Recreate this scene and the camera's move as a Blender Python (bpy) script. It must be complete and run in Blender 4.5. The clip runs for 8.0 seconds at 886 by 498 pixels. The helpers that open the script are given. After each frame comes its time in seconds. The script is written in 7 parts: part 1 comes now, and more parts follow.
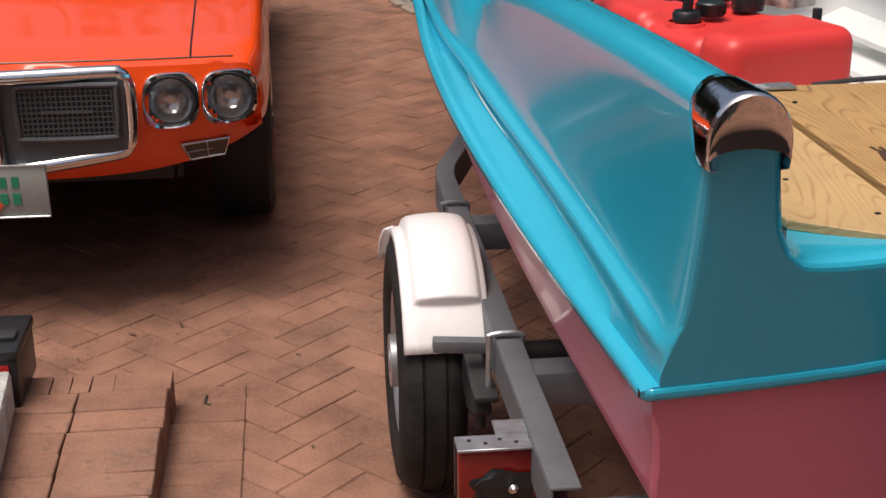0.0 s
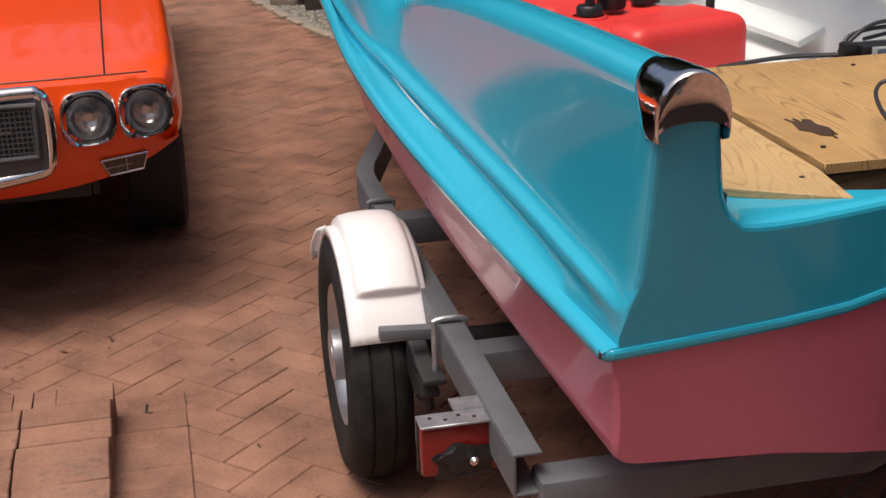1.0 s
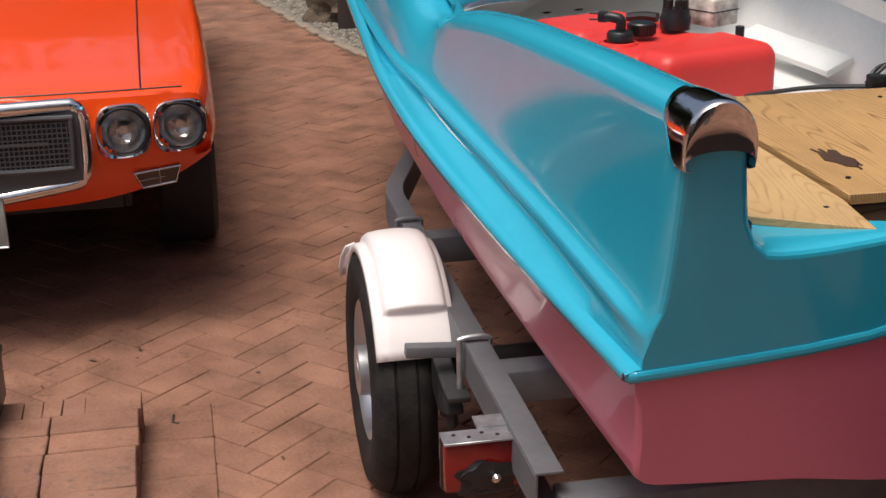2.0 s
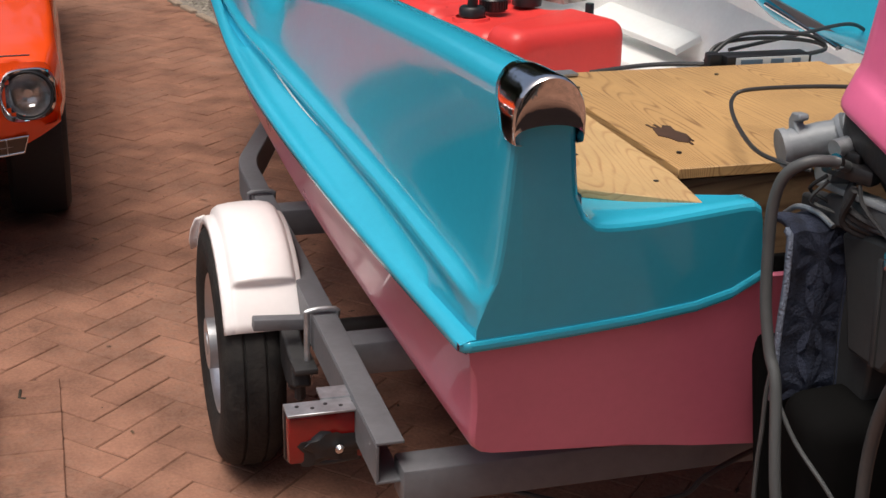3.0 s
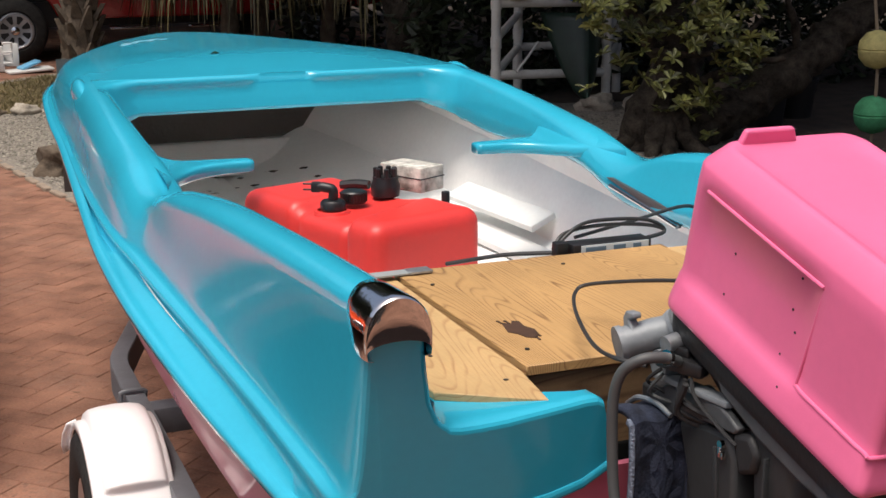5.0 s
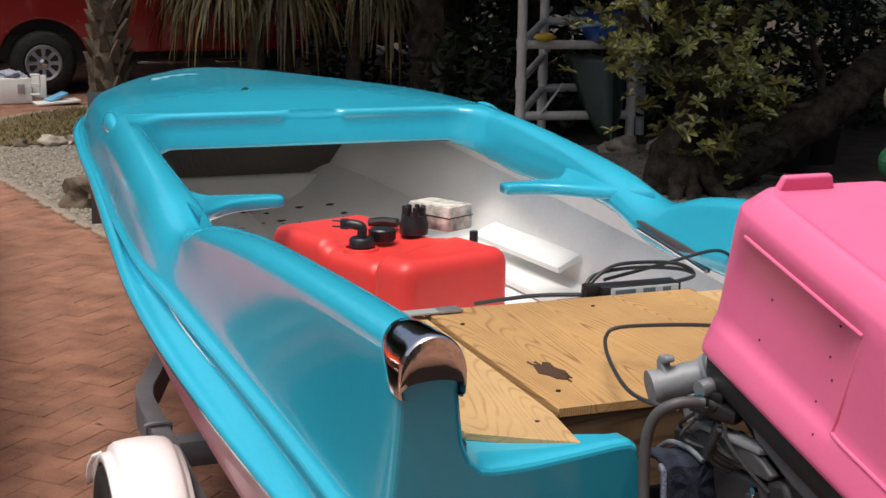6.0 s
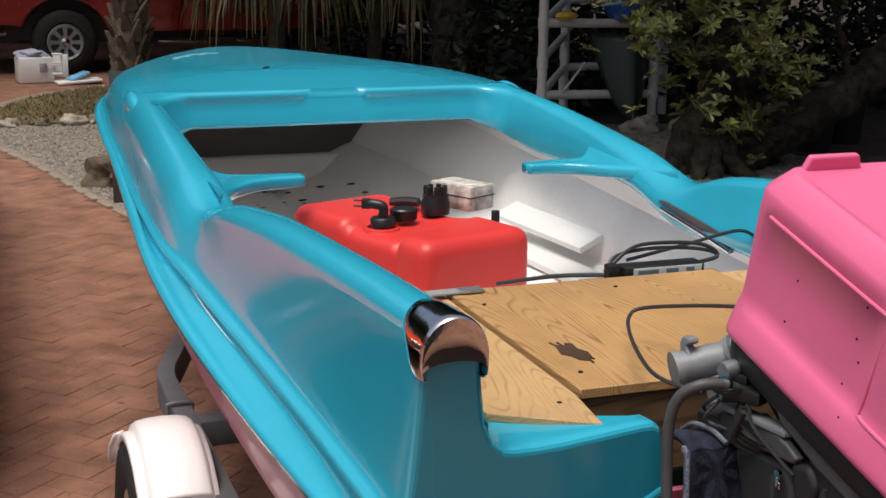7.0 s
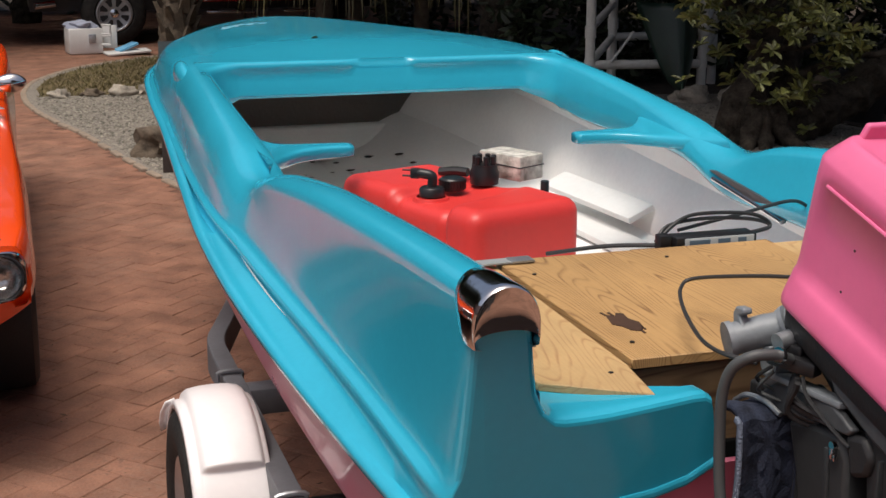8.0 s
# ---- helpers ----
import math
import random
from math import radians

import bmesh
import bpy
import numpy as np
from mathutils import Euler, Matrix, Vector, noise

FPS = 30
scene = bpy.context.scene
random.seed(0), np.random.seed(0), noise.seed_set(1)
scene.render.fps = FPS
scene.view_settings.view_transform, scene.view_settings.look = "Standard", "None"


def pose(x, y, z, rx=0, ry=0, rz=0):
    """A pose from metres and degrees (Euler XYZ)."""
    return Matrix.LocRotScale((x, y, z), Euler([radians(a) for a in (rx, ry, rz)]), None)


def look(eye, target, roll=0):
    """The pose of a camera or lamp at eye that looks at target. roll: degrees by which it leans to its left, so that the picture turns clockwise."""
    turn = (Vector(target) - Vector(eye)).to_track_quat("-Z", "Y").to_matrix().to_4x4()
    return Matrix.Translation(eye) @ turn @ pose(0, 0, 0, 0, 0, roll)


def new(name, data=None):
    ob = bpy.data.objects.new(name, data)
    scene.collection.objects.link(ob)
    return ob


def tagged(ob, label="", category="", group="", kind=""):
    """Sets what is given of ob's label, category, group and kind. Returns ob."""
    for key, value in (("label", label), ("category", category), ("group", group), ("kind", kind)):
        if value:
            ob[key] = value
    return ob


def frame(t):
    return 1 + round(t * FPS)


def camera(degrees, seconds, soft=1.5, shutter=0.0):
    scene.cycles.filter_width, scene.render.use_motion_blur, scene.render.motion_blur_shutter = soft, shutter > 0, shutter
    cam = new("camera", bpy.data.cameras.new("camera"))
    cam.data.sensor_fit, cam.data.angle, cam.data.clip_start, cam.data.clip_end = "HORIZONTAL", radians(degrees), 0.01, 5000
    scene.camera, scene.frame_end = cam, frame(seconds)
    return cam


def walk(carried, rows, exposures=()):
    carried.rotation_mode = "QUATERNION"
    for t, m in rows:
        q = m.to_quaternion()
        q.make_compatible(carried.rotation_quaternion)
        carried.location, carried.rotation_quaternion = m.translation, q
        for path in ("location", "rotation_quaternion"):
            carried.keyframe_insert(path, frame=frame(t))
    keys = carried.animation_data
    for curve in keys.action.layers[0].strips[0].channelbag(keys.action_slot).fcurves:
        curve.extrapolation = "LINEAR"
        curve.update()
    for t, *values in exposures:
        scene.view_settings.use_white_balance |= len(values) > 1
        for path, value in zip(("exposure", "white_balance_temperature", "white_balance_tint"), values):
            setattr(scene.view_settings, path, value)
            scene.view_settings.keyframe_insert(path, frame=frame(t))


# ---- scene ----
cam = camera(36.2, 8.0)


def aim(x, y, z, yaw, pitch, roll):
    """A camera pose from its place, heading (left is positive), tilt and lean."""
    a, b = radians(yaw), radians(pitch)
    way = Vector((-math.sin(a) * math.cos(b), math.cos(a) * math.cos(b), math.sin(b)))
    return look(Vector((x, y, z)), Vector((x, y, z)) + way, roll)


PATH = [
    (0.0, -1.134, -1.502, 1.594, -6.50, -20.54, -0.06),
    (0.5, -1.187, -1.559, 1.604, -8.17, -18.86, 0.60),
    (1.0, -1.271, -1.612, 1.607, -11.87, -20.26, -1.80),
    (1.2, -1.288, -1.625, 1.615, -10.87, -19.77, -1.01),
    (2.3, -1.283, -1.658, 1.626, -10.93, -19.45, -0.63),
    (2.5, -1.275, -1.666, 1.628, -11.32, -19.63, -0.49),
    (3.0, -1.239, -1.677, 1.626, -16.54, -20.52, 1.29),
    (3.5, -1.249, -1.727, 1.668, -21.85, -19.30, 2.23),
    (4.0, -1.240, -1.769, 1.698, -19.45, -18.64, 1.95),
    (4.5, -1.230, -1.785, 1.719, -20.69, -17.19, 0.32),
    (5.0, -1.228, -1.768, 1.742, -21.68, -13.99, -0.20),
    (5.2, -1.246, -1.775, 1.740, -21.83, -12.22, 0.50),
    (6.5, -1.254, -1.752, 1.746, -20.55, -12.75, 0.63),
    (7.0, -1.250, -1.748, 1.742, -19.98, -13.24, 0.68),
    (7.5, -1.252, -1.742, 1.737, -18.34, -13.56, 0.59),
    (8.0, -1.256, -1.739, 1.737, -18.00, -14.48, 0.35),
]
walk(cam, [(t, aim(*p)) for t, *p in PATH], [(0.0, 0.03), (2.5, 0.03), (4.5, 0.2), (5.2, 0.27), (6.5, 0.05), (8.0, -0.04)])

# ---- light ----
world = bpy.data.worlds.new("sky")
scene.world = world
world.use_nodes = True
wn = world.node_tree
sky = wn.nodes.new("ShaderNodeTexSky")
sky.sky_type = "NISHITA"
sky.sun_disc = False
sky.sun_elevation = radians(71.6)
sky.sun_rotation = radians(-126.9)
sky.air_density, sky.dust_density, sky.ozone_density = 0.75, 6.5, 0.1
wn.links.new(sky.outputs[0], wn.nodes["Background"].inputs[0])
wn.nodes["Background"].inputs[1].default_value = 0.128
sun_data = bpy.data.lights.new("sun", "SUN")
sun_data.energy, sun_data.angle, sun_data.color = 2.15, radians(30), (1.0, 0.95, 0.89)
sun = new("sun", sun_data)
sun.matrix_world = look((-3.2, -2.4, 12.0), (0, 0, 0))


# ---- materials ----
def mat(name, color, rough=0.5, metal=0.0, coat=0.0, var=0.12, scale=4.0, fine=60.0, bump=0.0, bscale=120.0, tint=None, rvar=0.08, pieces=0.0, spec=0.5, placed=False):
    """A surface with two scales of colour variation, varied gloss and fine relief. pieces: how much single pieces differ."""
    m = bpy.data.materials.new(name)
    m.use_nodes = True
    nt = m.node_tree
    n, l = nt.nodes, nt.links
    b = n["Principled BSDF"]
    where = n.new("ShaderNodeNewGeometry").outputs["Position"] if placed else n.new("ShaderNodeTexCoord").outputs["Object"]
    big, small = n.new("ShaderNodeTexNoise"), n.new("ShaderNodeTexNoise")
    big.inputs["Scale"].default_value, small.inputs["Scale"].default_value = scale, fine
    big.inputs["Detail"].default_value, small.inputs["Detail"].default_value = 4, 3
    for x in (big, small):
        l.new(where, x.inputs["Vector"])
    mixv = n.new("ShaderNodeMath")
    mixv.operation = "MULTIPLY_ADD"
    l.new(small.outputs[0], mixv.inputs[0])
    mixv.inputs[1].default_value = 0.4
    l.new(big.outputs[0], mixv.inputs[2])
    ramp = n.new("ShaderNodeValToRGB")
    ramp.color_ramp.elements[0].position, ramp.color_ramp.elements[1].position = 0.45, 0.95
    c2 = tint or color
    ramp.color_ramp.elements[0].color = (*[c * (1 - var) for c in color], 1)
    ramp.color_ramp.elements[1].color = (*[min(1, c * (1 + var)) for c in c2], 1)
    l.new(mixv.outputs[0], ramp.inputs[0])
    out = ramp.outputs[0]
    if pieces:
        oi, geo = n.new("ShaderNodeObjectInfo"), n.new("ShaderNodeNewGeometry")
        add = n.new("ShaderNodeMath")
        l.new(oi.outputs["Random"], add.inputs[0])
        l.new(geo.outputs["Random Per Island"], add.inputs[1])
        fr = n.new("ShaderNodeMath")
        fr.operation = "FRACT"
        l.new(add.outputs[0], fr.inputs[0])
        mr = n.new("ShaderNodeMapRange")
        mr.inputs["To Min"].default_value, mr.inputs["To Max"].default_value = 1 - pieces, 1 + pieces
        l.new(fr.outputs[0], mr.inputs["Value"])
        hsv = n.new("ShaderNodeHueSaturation")
        l.new(out, hsv.inputs["Color"])
        l.new(mr.outputs[0], hsv.inputs["Value"])
        out = hsv.outputs[0]
    l.new(out, b.inputs["Base Color"])
    b.inputs["Metallic"].default_value = metal
    rr = n.new("ShaderNodeMapRange")
    rr.inputs["To Min"].default_value, rr.inputs["To Max"].default_value = max(0.0, rough - rvar), min(1, rough + rvar)
    l.new(big.outputs[0], rr.inputs["Value"])
    l.new(rr.outputs[0], b.inputs["Roughness"])
    b.inputs["Coat Weight"].default_value = coat
    b.inputs["Coat Roughness"].default_value = 0.04
    b.inputs["Specular IOR Level"].default_value = spec
    if bump:
        bn = n.new("ShaderNodeTexNoise")
        bn.inputs["Scale"].default_value, bn.inputs["Detail"].default_value = bscale, 4
        l.new(where, bn.inputs["Vector"])
        bp = n.new("ShaderNodeBump")
        bp.inputs["Strength"].default_value, bp.inputs["Distance"].default_value = bump, 0.01
        l.new(bn.outputs[0], bp.inputs["Height"])
        l.new(bp.outputs[0], b.inputs["Normal"])
    return m


def plywood(name, light, dark, across=False, lines=84.0):
    """Rotary-cut fir: long wandering grain with darker late wood, and fine fibre."""
    m = mat(name, light, 0.62, bump=0.15, bscale=90)
    n, l = m.node_tree.nodes, m.node_tree.links
    tc = n.new("ShaderNodeTexCoord")
    mp = n.new("ShaderNodeMapping")
    mp.inputs["Scale"].default_value = (0.2, 1.0, 3.2) if across else (1.9, 0.17, 1.0)
    l.new(tc.outputs["Object"], mp.inputs["Vector"])
    w = n.new("ShaderNodeTexNoise")
    w.inputs["Scale"].default_value, w.inputs["Detail"].default_value, w.inputs["Distortion"].default_value = 2.6, 1.5, 0.3
    l.new(mp.outputs[0], w.inputs["Vector"])
    mul = n.new("ShaderNodeMath")
    mul.operation = "MULTIPLY"
    mul.inputs[1].default_value = lines
    l.new(w.outputs[0], mul.inputs[0])
    fr = n.new("ShaderNodeMath")
    fr.operation = "FRACT"
    l.new(mul.outputs[0], fr.inputs[0])
    ramp = n.new("ShaderNodeValToRGB")
    e = ramp.color_ramp.elements
    e[0].position, e[1].position = 0.0, 1.0
    e[0].color, e[1].color = (*light, 1), (*light, 1)
    k = e.new(0.62)
    k.color = (*light, 1)
    k = e.new(0.86)
    k.color = (*dark, 1)
    l.new(fr.outputs[0], ramp.inputs[0])
    brk = n.new("ShaderNodeTexNoise")
    brk.inputs["Scale"].default_value, brk.inputs["Detail"].default_value = 9.0, 5
    l.new(tc.outputs["Object"], brk.inputs["Vector"])
    bm_ = n.new("ShaderNodeMapRange")
    bm_.inputs["From Min"].default_value, bm_.inputs["From Max"].default_value = 0.36, 0.62
    bm_.inputs["To Min"].default_value, bm_.inputs["To Max"].default_value = 0.8, 0.05
    l.new(brk.outputs[0], bm_.inputs["Value"])
    plain = n.new("ShaderNodeMix")
    plain.data_type = "RGBA"
    l.new(bm_.outputs[0], plain.inputs["Factor"])
    l.new(ramp.outputs[0], plain.inputs["A"])
    plain.inputs["B"].default_value = (*light, 1)
    blot = n.new("ShaderNodeTexNoise")
    blot.inputs["Scale"].default_value, blot.inputs["Detail"].default_value = 3.0, 5
    l.new(tc.outputs["Object"], blot.inputs["Vector"])
    fib = n.new("ShaderNodeTexNoise")
    mp2 = n.new("ShaderNodeMapping")
    mp2.inputs["Scale"].default_value = (8, 40, 160) if across else (160, 8, 40)
    l.new(tc.outputs["Object"], mp2.inputs["Vector"])
    l.new(mp2.outputs[0], fib.inputs["Vector"])
    fib.inputs["Scale"].default_value = 1.0
    s = n.new("ShaderNodeMath")
    s.operation = "MULTIPLY_ADD"
    l.new(fib.outputs[0], s.inputs[0])
    s.inputs[1].default_value = 0.35
    l.new(blot.outputs[0], s.inputs[2])
    mr = n.new("ShaderNodeMapRange")
    mr.inputs["From Min"].default_value, mr.inputs["From Max"].default_value = 0.35, 0.95
    mr.inputs["To Min"].default_value, mr.inputs["To Max"].default_value = 0.74, 1.15
    l.new(s.outputs[0], mr.inputs["Value"])
    hsv = n.new("ShaderNodeHueSaturation")
    l.new(plain.outputs["Result"], hsv.inputs["Color"])
    l.new(mr.outputs[0], hsv.inputs["Value"])
    l.new(hsv.outputs[0], n["Principled BSDF"].inputs["Base Color"])
    return m


BLUE = mat("blue_gelcoat", (0.03, 0.395, 0.56), 0.13, coat=0.22, spec=0.5, rvar=0.05, var=0.05, scale=2.5, bump=0.06, bscale=8)
PINK = mat("pink_gelcoat", (0.56, 0.145, 0.215), 0.3, coat=0.35, var=0.07, scale=3, bump=0.02, bscale=10)
LINER = mat("white_liner", (0.91, 0.90, 0.875), 0.5, var=0.07, scale=2.2, bump=0.05, bscale=70)
DARKIN = mat("under_deck_shade", (0.10, 0.09, 0.08), 0.8, bump=0.2, bscale=60)
CHROME = mat("chrome", (0.74, 0.73, 0.72), 0.09, 1.0, var=0.1, rvar=0.06, bump=0.10, bscale=26)
DULLCHROME = mat("dull_trim", (0.55, 0.55, 0.56), 0.22, 1.0, var=0.1)
PLY = plywood("plywood", (0.46, 0.275, 0.108), (0.17, 0.075, 0.025))
PLYPALE = plywood("pale_plywood", (0.53, 0.35, 0.16), (0.36, 0.19, 0.075))
PLYRISER = plywood("weathered_plywood", (0.19, 0.12, 0.06), (0.07, 0.035, 0.016), True, 30.0)
PLYEDGE = mat("old_plywood_edge", (0.17, 0.105, 0.055), 0.75, var=0.3, scale=14, bump=0.4, bscale=60)
KNOT = mat("knot_stain", (0.06, 0.028, 0.014), 0.7, var=0.4, scale=30)
COWL = mat("pink_cowl_paint", (0.77, 0.155, 0.315), 0.38, coat=0.1, var=0.05, bump=0.02, bscale=260)
RUBBER = mat("black_rubber", (0.018, 0.018, 0.019), 0.6, var=0.25, bump=0.1, bscale=120)
BLACK = mat("black_plastic", (0.014, 0.014, 0.015), 0.38, var=0.2, bump=0.03)
TYRE = mat("tyre_rubber", (0.016, 0.016, 0.017), 0.72, var=0.3, scale=18, bump=0.25, bscale=90, tint=(0.024, 0.023, 0.021), spec=0.25)
GREY = mat("grey_motor_paint", (0.03, 0.032, 0.033), 0.5, var=0.18, scale=9, bump=0.06, bscale=60)
GREYLIGHT = mat("light_grey_casting", (0.20, 0.22, 0.235), 0.48, 0.1, var=0.22, scale=18, bump=0.12, bscale=50)
CASTING = mat("dull_grey_casting", (0.085, 0.09, 0.095), 0.5, 0.1, var=0.25, scale=16, bump=0.1, bscale=50)
HOSE = mat("grey_hose", (0.066, 0.071, 0.072), 0.5, var=0.12, bump=0.05)
CABLE = mat("dark_cable", (0.03, 0.03, 0.03), 0.45)
LIGHTBLUE = mat("light_blue_paint", (0.17, 0.48, 0.75), 0.4, var=0.08, coat=0.2)
STEEL = mat("grey_trailer_paint", (0.125, 0.13, 0.14), 0.5, var=0.16, scale=12, bump=0.08, bscale=70)
GALV = mat("galvanised_steel", (0.42, 0.44, 0.46), 0.42, 0.75, var=0.2, scale=30, bump=0.05)
WHITEPL = mat("white_fender_plastic", (0.84, 0.81, 0.80), 0.32, var=0.04, scale=5, bump=0.02, bscale=30, coat=0.2)
RIM = mat("galvanised_rim", (0.50, 0.51, 0.53), 0.35, 0.8, var=0.12)
REDLENS = mat("red_lens", (0.22, 0.009, 0.008), 0.2, var=0.2, coat=0.5)
TANKRED = mat("red_polyethylene", (0.68, 0.042, 0.036), 0.42, var=0.07, scale=3, bump=0.04, bscale=180)
CARRED = mat("orange_red_car_paint", (0.85, 0.075, 0.008), 0.22, coat=0.5, spec=0.35, var=0.04, scale=1.5)
TRUCKRED = mat("dark_red_truck_paint", (0.22, 0.010, 0.010), 0.25, coat=0.8, var=0.06)
GLASS = mat("dark_car_glass", (0.02, 0.025, 0.025), 0.05, coat=1.0)
LAMP = mat("headlamp_reflector", (0.6, 0.6, 0.59), 0.14, 0.9, var=0.15, scale=26, bump=0.1, bscale=60)
GRILLE = mat("dark_silver_grille", (0.09, 0.09, 0.095), 0.4, 0.4)
PLATE = mat("plate_white", (0.38, 0.39, 0.36), 0.35)
GREEN = mat("plate_green", (0.02, 0.25, 0.13), 0.4)
ORANGEMARK = mat("plate_orange", (0.65, 0.08, 0.03), 0.4)
BRICK = mat("brick_paver", (0.192, 0.095, 0.063), 0.82, var=0.26, scale=5.5, fine=110, bump=0.3, bscale=80, tint=(0.264, 0.134, 0.089), pieces=0.10, spec=0.3, placed=True)
JOINT = mat("joint_sand", (0.135, 0.066, 0.043), 0.95, var=0.6, scale=7, fine=40, bump=0.3, bscale=90, tint=(0.15, 0.074, 0.048), placed=True)
def dusty(m, dust, big=1.7, lo=0.24, hi=0.5, most=0.75):
    """Dust or stains in soft patches and flecks over a surface."""
    n, l = m.node_tree.nodes, m.node_tree.links
    b = n["Principled BSDF"]
    src = b.inputs["Base Color"].links[0].from_socket
    where = n.new("ShaderNodeNewGeometry").outputs["Position"]
    a, f = n.new("ShaderNodeTexNoise"), n.new("ShaderNodeTexNoise")
    a.inputs["Scale"].default_value, a.inputs["Detail"].default_value = big, 6
    f.inputs["Scale"].default_value, f.inputs["Detail"].default_value = 42, 9
    mul = n.new("ShaderNodeMath")
    mul.operation = "MULTIPLY"
    for x, s in ((a, 0), (f, 1)):
        l.new(where, x.inputs["Vector"])
        l.new(x.outputs[0], mul.inputs[s])
    mr = n.new("ShaderNodeMapRange")
    mr.inputs["From Min"].default_value, mr.inputs["From Max"].default_value = lo, hi
    mr.inputs["To Max"].default_value = most
    l.new(mul.outputs[0], mr.inputs["Value"])
    mix = n.new("ShaderNodeMix")
    mix.data_type = "RGBA"
    l.new(mr.outputs[0], mix.inputs["Factor"])
    l.new(src, mix.inputs["A"])
    mix.inputs["B"].default_value = (*dust, 1)
    l.new(mix.outputs["Result"], b.inputs["Base Color"])


dusty(BRICK, (0.26, 0.162, 0.12))
dusty(BRICK, (0.085, 0.042, 0.028), 3.1, 0.33, 0.44, 0.5)
KERB = mat("kerb_concrete", (0.28, 0.22, 0.165), 0.9, var=0.2, scale=8, bump=0.5, bscale=70)
GRAVEL = mat("shell_gravel", (0.17, 0.15, 0.122), 0.95, var=0.35, scale=60, fine=220, bump=0.6, bscale=160, tint=(0.25, 0.225, 0.19))
PEBBLE = mat("pale_pebbles", (0.215, 0.195, 0.16), 0.9, var=0.25, scale=30, pieces=0.5)
SOIL = mat("leaf_litter_soil", (0.05, 0.036, 0.026), 0.95, var=0.5, scale=6, fine=70, bump=0.8, bscale=50)
GRASSM = mat("dry_grass", (0.13, 0.10, 0.045), 0.85, var=0.3, scale=5, pieces=0.35, tint=(0.15, 0.13, 0.055))
ROCK = mat("limestone_rock", (0.36, 0.32, 0.26), 0.9, var=0.4, scale=9, bump=0.9, bscale=24)
ROCKDARK = mat("dark_coral_rock", (0.11, 0.085, 0.06), 0.9, var=0.45, scale=12, bump=1.0, bscale=26)
BARK = mat("tree_bark", (0.021, 0.016, 0.012), 0.95, spec=0.2, var=0.5, scale=12, bump=1.0, bscale=45, tint=(0.05, 0.042, 0.032))
PALMBARK = mat("palm_boots", (0.12, 0.093, 0.066), 0.9, var=0.35, scale=14, bump=0.7, bscale=50, pieces=0.25)
LEAF = mat("sea_grape_leaves", (0.034, 0.050, 0.014), 0.45, var=0.4, scale=2.5, pieces=0.6, tint=(0.15, 0.155, 0.04))
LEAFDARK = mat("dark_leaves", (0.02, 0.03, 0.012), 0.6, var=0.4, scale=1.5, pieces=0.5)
FROND = mat("palm_fronds", (0.085, 0.085, 0.03), 0.55, var=0.4, scale=3, pieces=0.6, tint=(0.14, 0.115, 0.05))
PVC = mat("weathered_pvc", (0.62, 0.62, 0.58), 0.5, var=0.12, scale=9, bump=0.04)
KAYAK = mat("blue_kayak_plastic", (0.02, 0.12, 0.48), 0.35, var=0.1)
CANOE = mat("dark_green_canoe", (0.012, 0.032, 0.021), 0.4, var=0.25, scale=6)
CANOEKEEL = mat("worn_keel_green", (0.10, 0.17, 0.12), 0.5)
YELLOW = mat("yellow_plastic", (0.65, 0.45, 0.05), 0.45)
VOID = mat("near_black_fill", (0.006, 0.006, 0.006), 0.95, spec=0.03)
POT = mat("black_pot", (0.012, 0.012, 0.013), 0.6)
BUOYY = mat("old_yellow_foam", (0.44, 0.40, 0.16), 0.8, var=0.2, scale=20, bump=0.3)
BUOYG = mat("old_green_foam", (0.05, 0.26, 0.12), 0.8, var=0.25, scale=20, bump=0.3)
ROPE = mat("old_rope", (0.25, 0.2, 0.14), 0.9)
WHITE = mat("white_plastic", (0.74, 0.74, 0.72), 0.45, var=0.06)
CARTON = mat("worn_white_paint", (0.36, 0.35, 0.29), 0.8, var=0.5, scale=26, bump=0.3, tint=(0.52, 0.51, 0.46))
CLOTHBLUE = mat("faded_navy_towel", (0.007, 0.010, 0.027), 0.95, var=0.6, scale=34, fine=300, bump=0.35, bscale=220, tint=(0.02, 0.026, 0.046))
CLOTHEDGE = mat("pale_towel_edge", (0.22, 0.26, 0.34), 0.95, bump=0.8, bscale=200)
CLOTHMOTIF = mat("faded_woven_motif", (0.028, 0.036, 0.062), 0.95, bump=0.4, bscale=200)
CLOTHGREY = mat("grey_blue_cloth", (0.33, 0.36, 0.45), 0.9, bump=0.5, bscale=60)
TAPE = mat("grey_tape", (0.30, 0.32, 0.32), 0.4, var=0.1)
LABELW = mat("printed_label", (0.55, 0.6, 0.62), 0.4, var=0.1)
LABELB = mat("label_blue_grey", (0.10, 0.16, 0.22), 0.4)
BATRED = mat("battery_red_label", (0.5, 0.02, 0.02), 0.4)
BLOCK = mat("whitewashed_block", (0.46, 0.45, 0.42), 0.9, var=0.35, scale=14, bump=0.8, bscale=60)
DEBRIS = mat("dry_leaf_bits", (0.09, 0.055, 0.03), 0.9, pieces=0.4)


